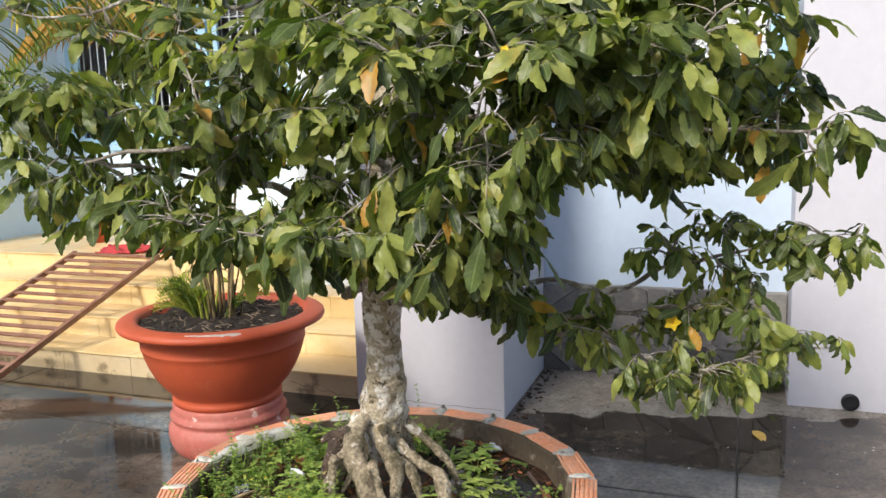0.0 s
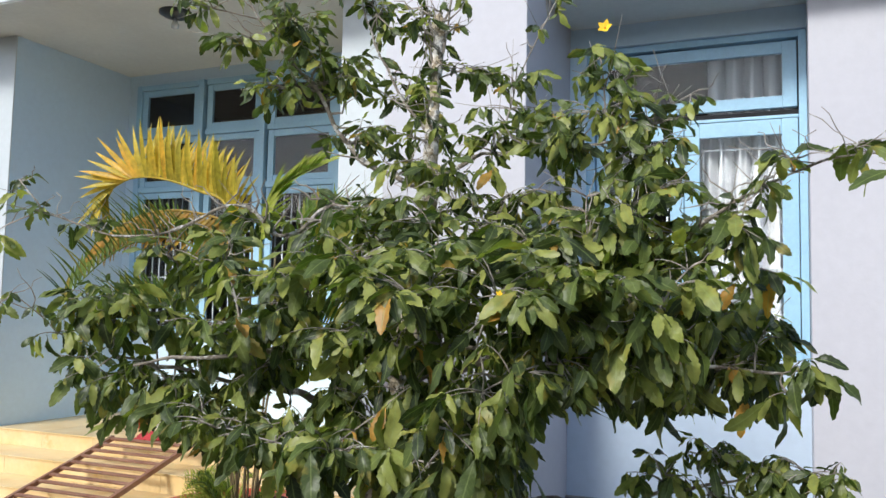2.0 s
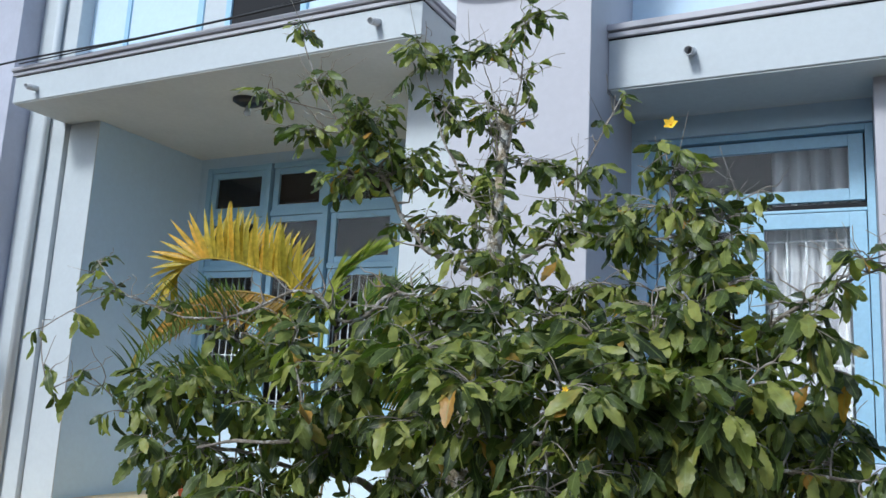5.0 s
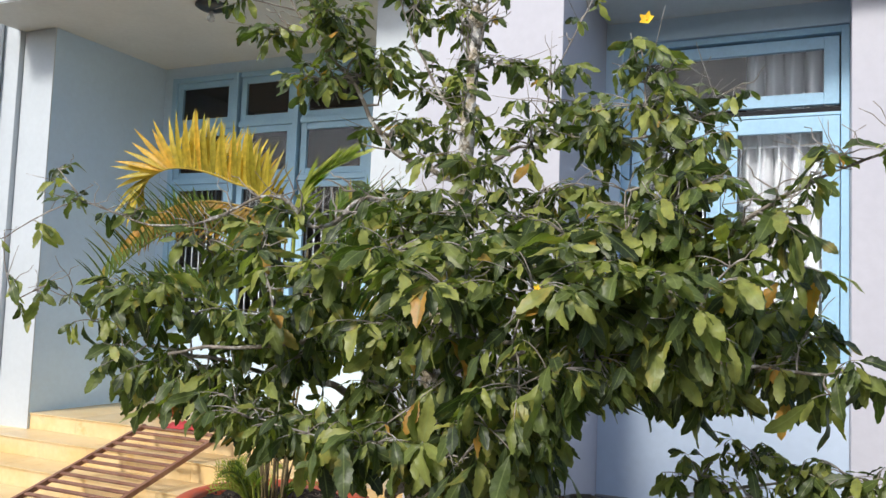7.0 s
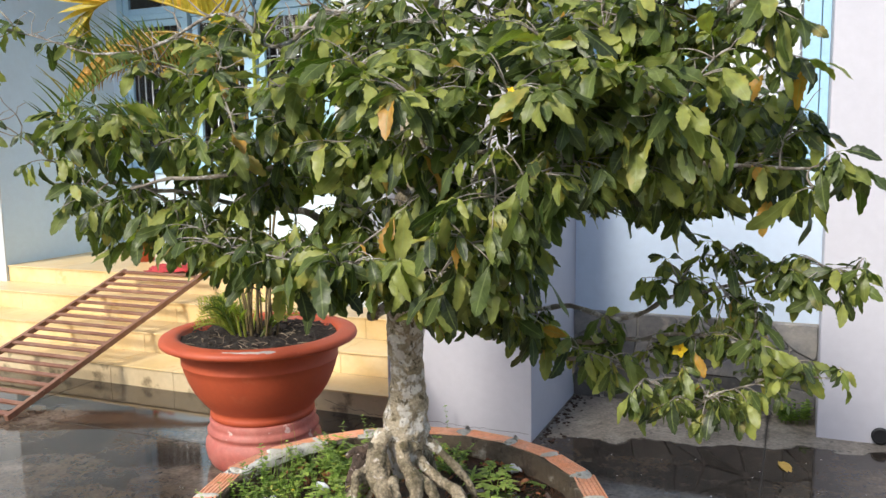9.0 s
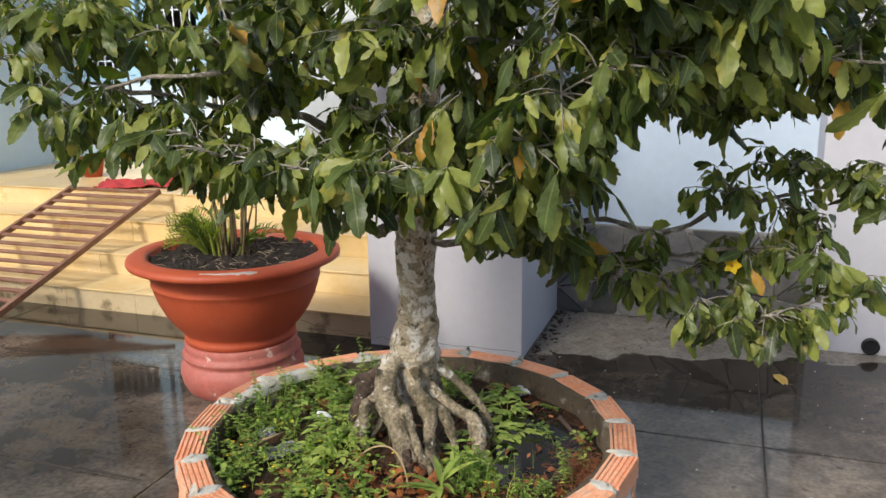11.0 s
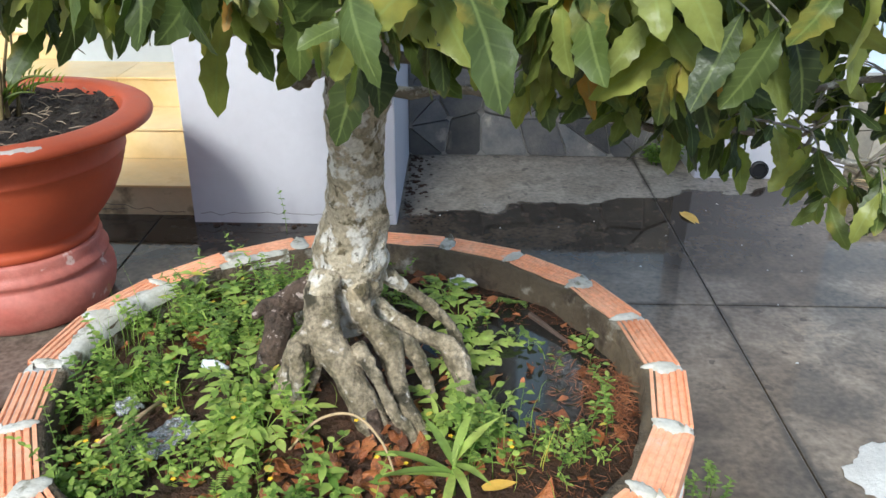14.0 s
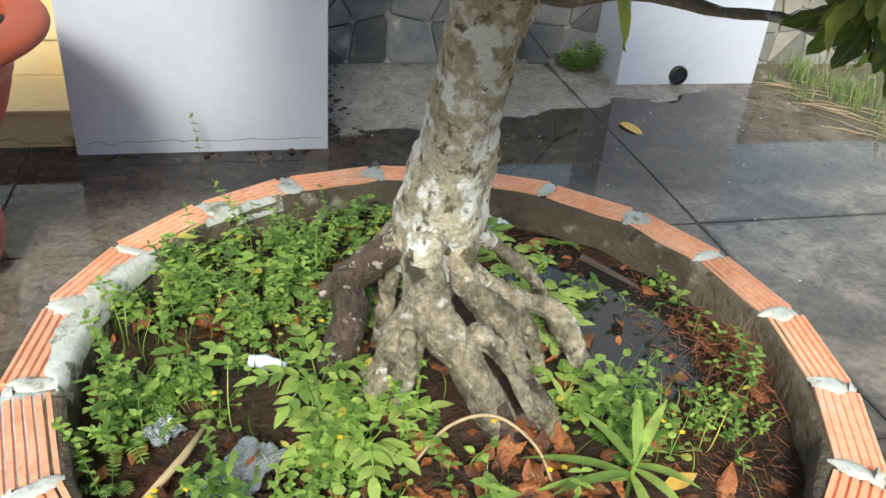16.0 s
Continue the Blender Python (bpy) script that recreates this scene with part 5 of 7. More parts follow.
HANGING_TIER = [
    (-1.37, 2.75, 1.27, 0.12), (-1.13, 2.70, 1.30, 0.12), (-0.97, 2.70, 1.25, 0.10), (-1.45, 2.70, 1.38, 0.10), (-1.85, 2.60, 1.39, 0.08), (-1.68, 2.65, 1.36, 0.10),
    (-0.77, 2.55, 1.22, 0.07), (-1.13, 2.55, 1.21, 0.08), (0.49, 2.60, 1.55, 0.10), (0.76, 2.45, 1.60, 0.07), (0.21, 2.50, 1.55, 0.10), (0.14, 2.10, 1.76, 0.14),
    (-0.30, 2.20, 1.55, 0.14), (-0.53, 2.20, 1.74, 0.15), (0.19, 2.10, 1.82, 0.14), (-0.08, 2.30, 1.52, 0.13),
]
INNER_TIER = [
    (-0.63, 2.75, 2.34, 0.12), (-0.47, 2.80, 2.48, 0.13), (-0.31, 2.60, 2.19, 0.13), (-0.54, 2.70, 2.46, 0.10), (-0.64, 2.60, 2.19, 0.12), (-0.78, 2.50, 2.13, 0.13),
    (0.02, 2.50, 2.21, 0.14), (0.18, 2.50, 2.18, 0.14), (0.34, 2.40, 2.13, 0.13), (0.42, 2.50, 2.21, 0.10), (-0.01, 2.60, 2.46, 0.10), (0.29, 2.60, 2.58, 0.10),
    (-0.11, 2.40, 2.09, 0.13), (-0.37, 2.40, 2.11, 0.12), (-1.37, 2.50, 2.13, 0.10), (-1.10, 2.40, 2.06, 0.12), (-0.38, 2.75, 3.07, 0.10), (-0.68, 2.75, 3.18, 0.08),
    (-0.47, 2.75, 2.96, 0.10), (-0.50, 2.60, 2.35, 0.11), (-0.42, 2.60, 2.55, 0.10),
]
SHADE_TIER = [
    (-0.58, 2.62, 2.20, 0.12), (-0.45, 2.58, 2.10, 0.13), (-0.62, 2.55, 2.05, 0.12), (-0.35, 2.55, 2.28, 0.11),
    (0.23, 2.90, 1.70, 0.15), (0.34, 2.85, 1.58, 0.11), (0.53, 2.75, 1.69, 0.12), (0.66, 2.60, 1.68, 0.10), (0.19, 2.90, 1.87, 0.15), (0.38, 2.80, 1.83, 0.14), (0.58, 2.70, 1.83, 0.11),
]
FRONT_TIER = [
    (-0.47, 1.98, 1.38, 0.10), (-0.36, 1.95, 1.42, 0.11), (-0.25, 2.00, 1.40, 0.11), (-0.12, 1.98, 1.40, 0.11), (-0.02, 1.90, 1.50, 0.10), (0.06, 1.95, 1.50, 0.10),
    (-0.30, 2.15, 1.35, 0.11), (-0.15, 2.15, 1.33, 0.11), (0.00, 2.10, 1.38, 0.11), (-0.45, 2.20, 1.38, 0.10), (-0.55, 2.15, 1.42, 0.10),
    (-0.20, 2.30, 1.28, 0.10), (-0.05, 2.35, 1.25, 0.10), (-0.35, 2.35, 1.35, 0.09), (-0.65, 2.15, 1.45, 0.10), (-0.50, 1.95, 1.40, 0.09), (-0.60, 1.97, 1.42, 0.09), (-0.75, 2.00, 1.43, 0.09), (-0.88, 2.06, 1.43, 0.10), (-0.68, 2.10, 1.41, 0.10), (-0.98, 2.12, 1.44, 0.10),
]
CORE_TIER = [
    (-0.35, 2.55, 1.40, 0.13), (-0.15, 2.50, 1.42, 0.13), (-0.50, 2.55, 1.45, 0.13), (-0.62, 2.50, 1.50, 0.13), (-0.30, 2.62, 1.27, 0.08),
    (-0.10, 2.62, 1.20, 0.09), (0.00, 2.60, 1.12, 0.08), (0.18, 2.62, 1.14, 0.09), (0.42, 2.52, 1.06, 0.08),
    (-0.80, 2.15, 1.44, 0.10), (-0.92, 2.20, 1.44, 0.11), (-1.05, 2.20, 1.47, 0.11), (-1.20, 2.25, 1.47, 0.11), (-0.75, 2.30, 1.40, 0.09), (-1.00, 2.35, 1.38, 0.10),
    (-1.15, 2.40, 1.37, 0.10), (0.52, 2.45, 1.00, 0.08), (0.22, 2.47, 1.08, 0.07), (0.33, 2.43, 1.04, 0.08), (0.12, 2.50, 1.09, 0.07), (0.43, 2.42, 1.00, 0.08), (0.62, 2.62, 1.22, 0.09),
]
BACK_TIER = [(-0.5 + 0.75 * math.cos(k * 0.9 + 0.3), 2.95 + 0.55 * abs(math.sin(k * 0.9 + 0.3)), 1.65 + 0.11 * (k % 5), 0.17) for k in range(12)]

LEAF_FORMS = ((1.0, 0.37, 0.3, 0.25, 0), (1.12, 0.35, -0.35, 0.5, 1), (0.85, 0.4, 0.15, 0.4, 2), (0.95, 0.38, 0.6, 0.65, 3), (0.62, 0.4, -0.2, 0.15, 4), (1.22, 0.33, 0.25, 0.4, 5))
leaf_mes = [veined(mesh_from("leaf", *leaf_shape(0.12 * s, 0.12 * s * w, 12, f, b, 0.1, 0.09, tw), M_LEAF_ONE, True), leaf_vein(12)) for s, w, f, b, tw in LEAF_FORMS]
crown, twigs = Bag(), Bag()
singles = []
for tier, density in ((TOP_TIER, 1.6), (LEFT_TIER, 0.95), (RIGHT_TIER, 1.7), (LOW_TIER, 1.45), (SIDE_TIER, 1.8), (HANGING_TIER, 0.85), (INNER_TIER, 0.7), (SHADE_TIER, 1.5), (FRONT_TIER, 1.2), (CORE_TIER, 1.1), (BACK_TIER, 1.5)):
    for x, y, z, r in tier:
        c = Vector((x, y, z + 0.05))
        near, rad = min(nodes, key=lambda q: (q[0] - c).length + max(0, q[0].z - z) * 0.7)
        out = c - near
        mid = near + out * 0.5 + Vector((uni(-0.03, 0.03), uni(-0.03, 0.03), 0.05 * out.length))
        line = bezier(near, mid, c, 5)
        r0 = min(rad * 0.7, 0.008)
        twigs.add(*tube([(*(p - T0), r0 + (0.0025 - r0) * i / 5) for i, p in enumerate(line)], 5))
        nodes += [(p, 0.004) for p in line[2:]]
        shoots = max(2, int(round(7.2 * (r / 0.13) ** 1.6 * density)))
        for s in range(shoots):
            d = Vector((RNG.gauss(0, 1), RNG.gauss(0, 1), RNG.gauss(0, 0.65)))
            d = (d.normalized() + out.normalized() * 0.5).normalized() if out.length > 0.02 else d.normalized()
            start = line[-1] if s % 3 else line[3]
            span = r * uni(0.55, 1.2)
            tip = start + Vector((d.x, d.y, d.z * 0.75)) * span
            pts = bezier(start, start + d * span * 0.5 + Vector((0, 0, span * 0.15)), tip, 4)
            twigs.add(*tube([(*(p - T0), 0.0026 - 0.0004 * i) for i, p in enumerate(pts)], 4))
            if z > 2.05 and s % 3 == 0:
                bare = tip + d * uni(0.05, 0.14) + Vector((0, 0, uni(-0.02, 0.08)))
                twigs.add(*tube([(*(p - T0), 0.0024 - 0.0004 * i) for i, p in enumerate(bezier(start, tip, bare, 4))], 4))
            n = max(4, int(round(span / 0.019)))
            for i in range(n + 1):
                t = 1 - (1 - (i + 0.6) / (n + 0.6)) ** 2.3
                k = min(3, int(t * 4))
                p = pts[k].lerp(pts[k + 1], t * 4 - k)
                turn = i * 2.4 + uni(-0.4, 0.4)
                side = Vector((math.cos(turn), math.sin(turn), uni(-0.2, 0.35)))
                w = (d * (0.9 if i == n else 0.45) + side * 0.75 + Vector((0, 0, -uni(0.15, 0.9) if z > 1.8 else -uni(0.3, 1.5)))).normalized()
                floor_z = 1.3 if x < -0.58 and y < 2.25 else 1.25
                if x < -0.5 and p.z + w.z * 0.12 < floor_z:
                    p = p + Vector((0, 0, floor_z - p.z - w.z * 0.12))
                size = uni(0.42, 1.06) * (0.74 if z > 2.45 else 0.84 if z > 2.1 else 0.76 if x > 0.24 and z < 1.45 else 0.96)
                low = p.z + w.z * 0.12
                if z > 1.45 and 0.08 < x < 0.5 and y < 2.7 and low < 1.57:
                    p = p + Vector((0, 0, 1.57 - low))
                nrm = Vector((RNG.gauss(0, 0.7), RNG.gauss(-0.2, 0.7), 0.8))
                m = frame_to(w, nrm, p - T0)
                singles.append((m, size))
# bare crooked twigs through the open upper crown
high = [q for q in nodes if q[0].z > 1.75]
for k in range(330):
    p, rad = RNG.choice(high)
    d = Vector((RNG.gauss(0, 1), RNG.gauss(0, 0.7), uni(0.0, 1.2))).normalized()
    pts, r0 = [p], min(rad * 0.7, 0.006)
    for i in range(5):
        pts.append(pts[-1] + (d + Vector((uni(-0.6, 0.6), uni(-0.6, 0.6), uni(-0.5, 0.5)))).normalized() * uni(0.02, 0.05))
    twigs.add(*tube([(*(q - T0), max(0.0012, r0 * (1 - 0.15 * i))) for i, q in enumerate(pts)], 5))
RNG.shuffle(singles)
front = sorted(range(len(singles)), key=lambda i: singles[i][0].translation.y)[: 700]
chosen = set(RNG.sample(front, 300))
VEIN = leaf_vein(12)
lib = [leaf_shape(0.12 * s, 0.12 * s * w, 12, f, b, 0.1, 0.09, tw) for s, w, f, b, tw in LEAF_FORMS]
for i, (m, size) in enumerate(singles):
    mm = m @ Matrix.Diagonal((size, size, size, 1))
    k = RNG.randrange(6)
    if i in chosen:
        part("leaf", leaf_mes[k], tree, mm)
    else:
        crown.add(*lib[k], mm, VEIN)
tagged(part("foliage", crown.mesh("foliage", M_LEAF, True), tree, label="mass of drooping glossy green leaves"), kind="stuff")
tagged(part("twig_growth", twigs.mesh("twig_growth", M_TWIG, True), tree, label="fine bare twigs"), kind="stuff")


def blossom(p, size):
    vs, fs = lathe([(0, 0.25), (0.14, 0.18), (0.2, 0.0), (0, -0.1)], 10)
    f = part("blossom", mesh_from("blossom", [tuple(size * c for c in v) for v in vs], fs, M_STAMEN, True), tree, frame_to((0.3, 0.3, 1), (0, -1, 0.4), Vector(p) - T0), "small yellow five-petalled blossom")
    petal = mesh_from("petal", *blade_shape(size, size * 0.7, 4, -0.2, 0.2), M_FLOWER, True)
    for k in range(5):
        part("petal", petal, f, Matrix.Rotation(2 * math.pi * k / 5, 4, "Z") @ pose(0, 0, 0, 0, -25, 0))
    return f


for p, s in (((0.41, 2.58, 1.147), 0.03), ((0.22, 2.58, 2.8), 0.03), ((0.45, 2.68, 1.873), 0.02), ((0.1, 1.9, 1.9), 0.012)):
    blossom(p, s)

# ---- pot with palm ----
PX0, PY0 = -2.05, 3.84
pot = empty("flower_pot", pose(PX0, PY0, 0), "large red terracotta bowl pot on a faded pink pedestal", "flower pot")
bowl = part("bowl", mesh_from("bowl", *lathe([(0.0, 0.27), (0.275, 0.27), (0.288, 0.275), (0.294, 0.29), (0.293, 0.304), (0.285, 0.316), (0.298, 0.335), (0.338, 0.38), (0.376, 0.435), (0.405, 0.495), (0.425, 0.555), (0.4335, 0.59), (0.4375, 0.594), (0.4385, 0.601), (0.436, 0.606), (0.442, 0.645), (0.446, 0.684), (0.456, 0.694), (0.53, 0.701), (0.546, 0.709), (0.55, 0.72), (0.546, 0.735), (0.532, 0.744), (0.47, 0.752), (0.45, 0.748), (0.44, 0.735), (0.435, 0.66), (0, 0.655)], 96), M_POT, True), pot)
part("pedestal", mesh_from("pedestal", *lathe([(0, 0.0), (0.285, 0.0), (0.3, 0.012), (0.318, 0.05), (0.328, 0.1), (0.325, 0.14), (0.305, 0.165), (0.298, 0.178), (0.312, 0.19), (0.315, 0.205), (0.3, 0.218), (0.294, 0.235), (0.3, 0.262), (0.29, 0.272), (0, 0.272)], 72), M_PLINTH, True), pot, label="faded pink moulded pedestal")
vs, fs = [], []
for i in range(25):
    a, u = radians(284 + i * 1.25), i / 24
    wide = 0.006 + 0.04 * (u ** 0.8) * min(1.0, 6 * (1 - u) + 0.25)
    mid = 0.508 + 0.016 * u + 0.008 * noise.noise((i * 0.35, 3, 1))
    for k in range(5):
        rr = mid + wide * (k / 4 - 0.5) + (0.007 * noise.noise((i * 0.55, k, 5)) if k in (0, 4) else 0.0)
        rr = min(rr, 0.54)
        top = 0.744 + (0.532 - rr) * 0.129 if rr < 0.532 else 0.744 - (rr - 0.532) * 0.64
        vs.append((rr * math.cos(a), rr * math.sin(a), top + (0.0018 if 0 < k < 4 else -0.0006)))
for i in range(24):
    fs += [(5 * i + k, 5 * i + k + 1, 5 * i + k + 6, 5 * i + k + 5) for k in range(4)]
part("smear", mesh_from("smear", vs, fs, M_CHALK, True), bowl, label="pale paint smear on the rim")
vs, fs = lathe([(0.437 * k / 26, 0.724 - 0.012 * (k / 26) ** 2) for k in range(27)], 90)
vs = [(x, y, z + 0.03 * noise.noise((x * 12, y * 12, 1)) + 0.018 * noise.noise((x * 40, y * 40, 4))) for x, y, z in vs]
psoil = tagged(new("pot_soil", mesh_from("pot_soil", vs, fs, M_POT_SOIL, True)), "dark soil with straw bits in the red pot", "soil", kind="stuff")
psoil.matrix_basis = pose(PX0, PY0, 0)
straw, clods = Bag(), Bag()
for i in range(120):
    a, r = uni(0, 6.28), 0.42 * math.sqrt(RNG.random())
    q = Vector((PX0 + r * math.cos(a), PY0 + r * math.sin(a), 0.732 + uni(0, 0.014)))
    d = Vector((uni(-1, 1), uni(-1, 1), uni(-0.2, 0.35))).normalized() * uni(0.006, 0.034)
    bow = Vector((uni(-0.006, 0.006), uni(-0.006, 0.006), uni(0, 0.008)))
    straw.add(*tube([(*(q - d), 0.0014), (*(q + bow), 0.0022), (*(q + d), 0.001)], 4))
for i in range(520):
    a, r = uni(0, 6.28), 0.425 * math.sqrt(RNG.random())
    sz = uni(0.003, 0.011)
    vs, fs = lathe([(0, 0.8), (0.6, 0.6), (1, 0.0), (0.7, -0.5), (0, -0.6)], 7, 0.9)
    clods.add(vs, fs, Matrix.Translation((PX0 + r * math.cos(a), PY0 + r * math.sin(a), 0.724 + uni(0, 0.008))) @ Matrix.Rotation(uni(0, 6), 4, "Z") @ Matrix.Diagonal((sz, sz * uni(0.5, 1.0), sz * uni(0.5, 0.9), 1)))
tagged(new("compost_clods", clods.mesh("compost_clods", M_POT_SOIL)), "black compost crumbs heaped in the red pot", "compost", kind="stuff")
tagged(new("straw_litter", straw.mesh("straw_litter", M_CHAFF)), "dry straw bits strewn on the pot soil", "straw", kind="stuff")


def frond(a, b, c, leaf, material, pairs=42, droop=0.35, width=0.02):
    bag = Bag()
    line = bezier(a, b, c, 40)
    bag.add(*tube([(*p, 0.009 * (1 - 0.8 * i / 40) + 0.001) for i, p in enumerate(line)], 5))
    for k in range(pairs):
        t = 0.2 + 0.8 * k / (pairs - 1)
        i = min(39, int(t * 40))
        p, w = line[i], (line[min(i + 1, 40)] - line[max(i - 1, 0)]).normalized()
        side = w.cross(Vector((0, 0, 1)))
        side = side.normalized() if side.length > 0.05 else Vector((0, 1, 0))
        size = leaf * (0.55 + 0.9 * math.sin(math.pi * min(1, (t - 0.1) * 0.98)) * 0.6) * uni(0.85, 1.1)
        for sgn in (-1, 1):
            d = side * sgn * 0.55 + w * 0.45 + Vector((0, 0, uni(1.0, 1.5)))
            vs, fs = blade_shape(size, width * uni(0.9, 1.3), 5, droop * uni(0.7, 1.4), 0.5)
            bag.add(vs, fs, frame_to(d, (0, 0, 1), p))
    return bag.mesh("frond", material, True)


palm = empty("areca_palm", pose(PX0, PY0, 0.7), "clump of areca palm with yellowing feathery fronds in the red pot", "palm")
CANES = [(-0.06, 0.02, -0.12, 0.1, 1.45), (-0.01, 0.0, -0.04, 0.03, 1.5), (0.03, 0.04, 0.06, 0.12, 1.5), (0.05, -0.02, 0.2, 0.1, 1.2), (-0.05, 0.08, -0.3, 0.3, 1.1)]
for k, (x, y, tx, ty, h) in enumerate(CANES):
    pts = [(x, y, -0.02, 0.01), (x + (tx - x) * 0.1 + uni(-0.02, 0.02), y + (ty - y) * 0.1, h * 0.2, 0.008), (x + (tx - x) * 0.5 + uni(-0.03, 0.03), y + (ty - y) * 0.5, h * 0.6, 0.009), (tx, ty, h, 0.007)]
    part("cane", mesh_from("cane", *tube(spline([(*p[:3], p[3] * 0.8) for p in pts], 6), 8, 0.12), M_CANE, True), palm)
def plume(points, leaf, aim, pairs=44, width=0.034):
    """A frond along points; aim gives the way of the leaflets at a share of its length."""
    bag = Bag()
    line = [Vector(q) for q in spline(points, 12)]
    n = len(line) - 1
    bag.add(*tube([(*p, 0.011 * (1 - 0.75 * i / n) + 0.001) for i, p in enumerate(line)], 6))
    for k in range(pairs):
        t = 0.14 + 0.86 * k / (pairs - 1)
        i = min(n - 1, int(t * n))
        p = line[i].lerp(line[i + 1], min(1.0, t * n - i))
        size = leaf * (0.85 + 0.2 * math.sin(math.pi * t)) * uni(0.88, 1.1)
        for sgn in (-1, 1):
            d = aim(t) + Vector((uni(-0.06, 0.06), sgn * uni(0.15, 0.4), uni(-0.06, 0.06)))
            vs, fs = blade_shape(size, width * uni(0.7, 1.1), 5, uni(0.05, 0.35), 0.5)
            bag.add(vs, fs, frame_to(d, (0.2, -1.0, 0.4), p))
    return bag


def fan_aim(t):
    a = radians(74 + 24 * t if t < 0.7 else 94 + 165 * (t - 0.7) / 0.3)
    return Vector((math.cos(a), 0, math.sin(a)))


part("frond", plume([(-0.08, 0.0, 1.3), (-0.2, 0.0, 1.74), (-0.42, -0.01, 1.85), (-0.68, -0.02, 1.93), (-0.92, -0.03, 1.94), (-1.1, -0.05, 1.85)], 0.34, fan_aim, 46, 0.036).mesh("frond", M_PALM, True), palm, label="bright yellow feathery palm frond")
part("frond", plume([(-0.05, 0.02, 1.2), (-0.15, 0.0, 1.6), (-0.45, -0.04, 1.72), (-0.78, -0.08, 1.7), (-1.05, -0.12, 1.55)], 0.3, lambda t: Vector((-0.75, 0, -0.55 - 0.5 * t)), 40, 0.034).mesh("frond", M_PALM_OCHRE, True), palm, label="ochre drooping palm frond")
part("frond", plume([(0.02, 0.03, 1.4), (0.03, 0.03, 1.72), (0.16, 0.03, 1.87), (0.36, 0.04, 1.96)], 0.22, lambda t: Vector((0.55, 0, 0.75 - 0.4 * t)), 26, 0.026).mesh("frond", M_PALM_YOUNG, True), palm, label="yellow-green young palm frond")
FRONDS = [
    ((-0.15, 0.0, 1.3), (-0.65, -0.1, 1.9), (-1.2, -0.25, 1.15), 0.34, M_PALM_GREEN), ((0.1, 0.1, 1.4), (0.5, 0.2, 1.8), (0.9, 0.35, 1.25), 0.3, M_PALM_GREEN),
    ((0.05, 0.12, 1.5), (0.2, 0.5, 1.9), (0.3, 0.9, 1.5), 0.32, M_PALM_GREEN), ((-0.3, 0.25, 1.1), (-0.7, 0.55, 1.6), (-1.1, 0.75, 1.05), 0.32, M_PALM_GREEN),
    ((0.2, 0.0, 1.1), (0.5, -0.05, 1.6), (0.8, 0.0, 1.15), 0.3, M_PALM_GREEN),
    ((-0.25, -0.05, 1.0), (-0.6, -0.2, 1.35), (-0.95, -0.3, 0.95), 0.28, M_PALM_GREEN), ((0.1, 0.05, 0.9), (0.4, 0.2, 1.3), (0.65, 0.35, 0.8), 0.28, M_PALM_GREEN),
]
for a, b, c, leaf, ma in FRONDS:
    part("frond", frond(a, b, c, leaf, ma), palm, label="feathery palm frond")
# thin shoots and grassy young growth round the canes
for k in range(11):
    a = uni(0, 6.28)
    x, y = -0.02 + 0.11 * math.cos(a) * uni(0.3, 1), 0.02 + 0.09 * math.sin(a) * uni(0.3, 1)
    part("cane", mesh_from("cane", *tube(spline([(x, y, -0.02, uni(0.007, 0.012)), (x * 1.2, y * 1.2, 0.14, uni(0.005, 0.009)), (x * 1.5 + uni(-0.04, 0.04), y * 1.5, uni(0.3, 0.6), 0.004)], 5), 7, 0.15), M_CANE, True), palm)
for k in range(32):
    a = uni(2.2, 4.3) if k < 25 else uni(0, 6.28)
    e = Vector((math.cos(a), math.sin(a), 0))
    q = Vector((e.x * uni(0.03, 0.1) - 0.08, e.y * uni(0.02, 0.08) - 0.01, -0.005))
    h, o = uni(0.12, 0.3), uni(0.08, 0.26)
    part("shoot", frond(q, q + e * o * 0.35 + Vector((0, 0, h)), q + e * o + Vector((0, 0, h * uni(0.6, 0.95))), uni(0.05, 0.09), M_PALM_YOUNG if k % 3 else M_PALM_GREEN, 13, 0.6, 0.0065), palm, label="thin grassy yellow-green shoot")

far = empty("areca_palm", pose(-8.6, 5.0, 0), "palm with feathery fronds beside the neighbouring wall", "palm")
for a in (0.2, 1.4, 2.6, 4.4, 5.5):
    e = Vector((math.cos(a), math.sin(a) * 0.3 - 0.1, 0))
    part("frond", frond((0, 0, 0.9), e * 0.5 + Vector((0, 0, 2.9)), e * 1.25 + Vector((0, 0, 2.0)), 0.36, M_PALM_GREEN), far)
part("cane", mesh_from("cane", *tube([(0, 0, 0, 0.03), (0, 0, 1.1, 0.02)], 8), M_CANE, True), far)

# ---- steel ramp on the steps ----
ramp = empty("steel_ramp", Matrix(), "rusty brown steel slatted ramp laid on the entrance steps", "ramp")
RA, RB, RX0, RX1 = Vector((0, 3.72, 0.03)), Vector((0, 5.74, 0.672)), -4.9, -3.99
rl = (RB - RA).length
rm = frame_to(RB - RA, (0, 0, 1), RA)
for x in (RX0, RX1 - 0.035):
    part("rail", box_mesh("rail", 0, -x - 0.035, -0.02, rl, -x, 0.022, M_STEEL, 0.003), ramp, rm)
slat_me = box_mesh("slat", 0, -RX1 + 0.036, 0.003, 0.035, -RX0 - 0.036, 0.018, M_STEEL, 0.002)
for i in range(19):
    part("slat", slat_me, ramp, rm @ Matrix.Translation((0.02 + (rl - 0.075) * i / 18, 0, 0)))


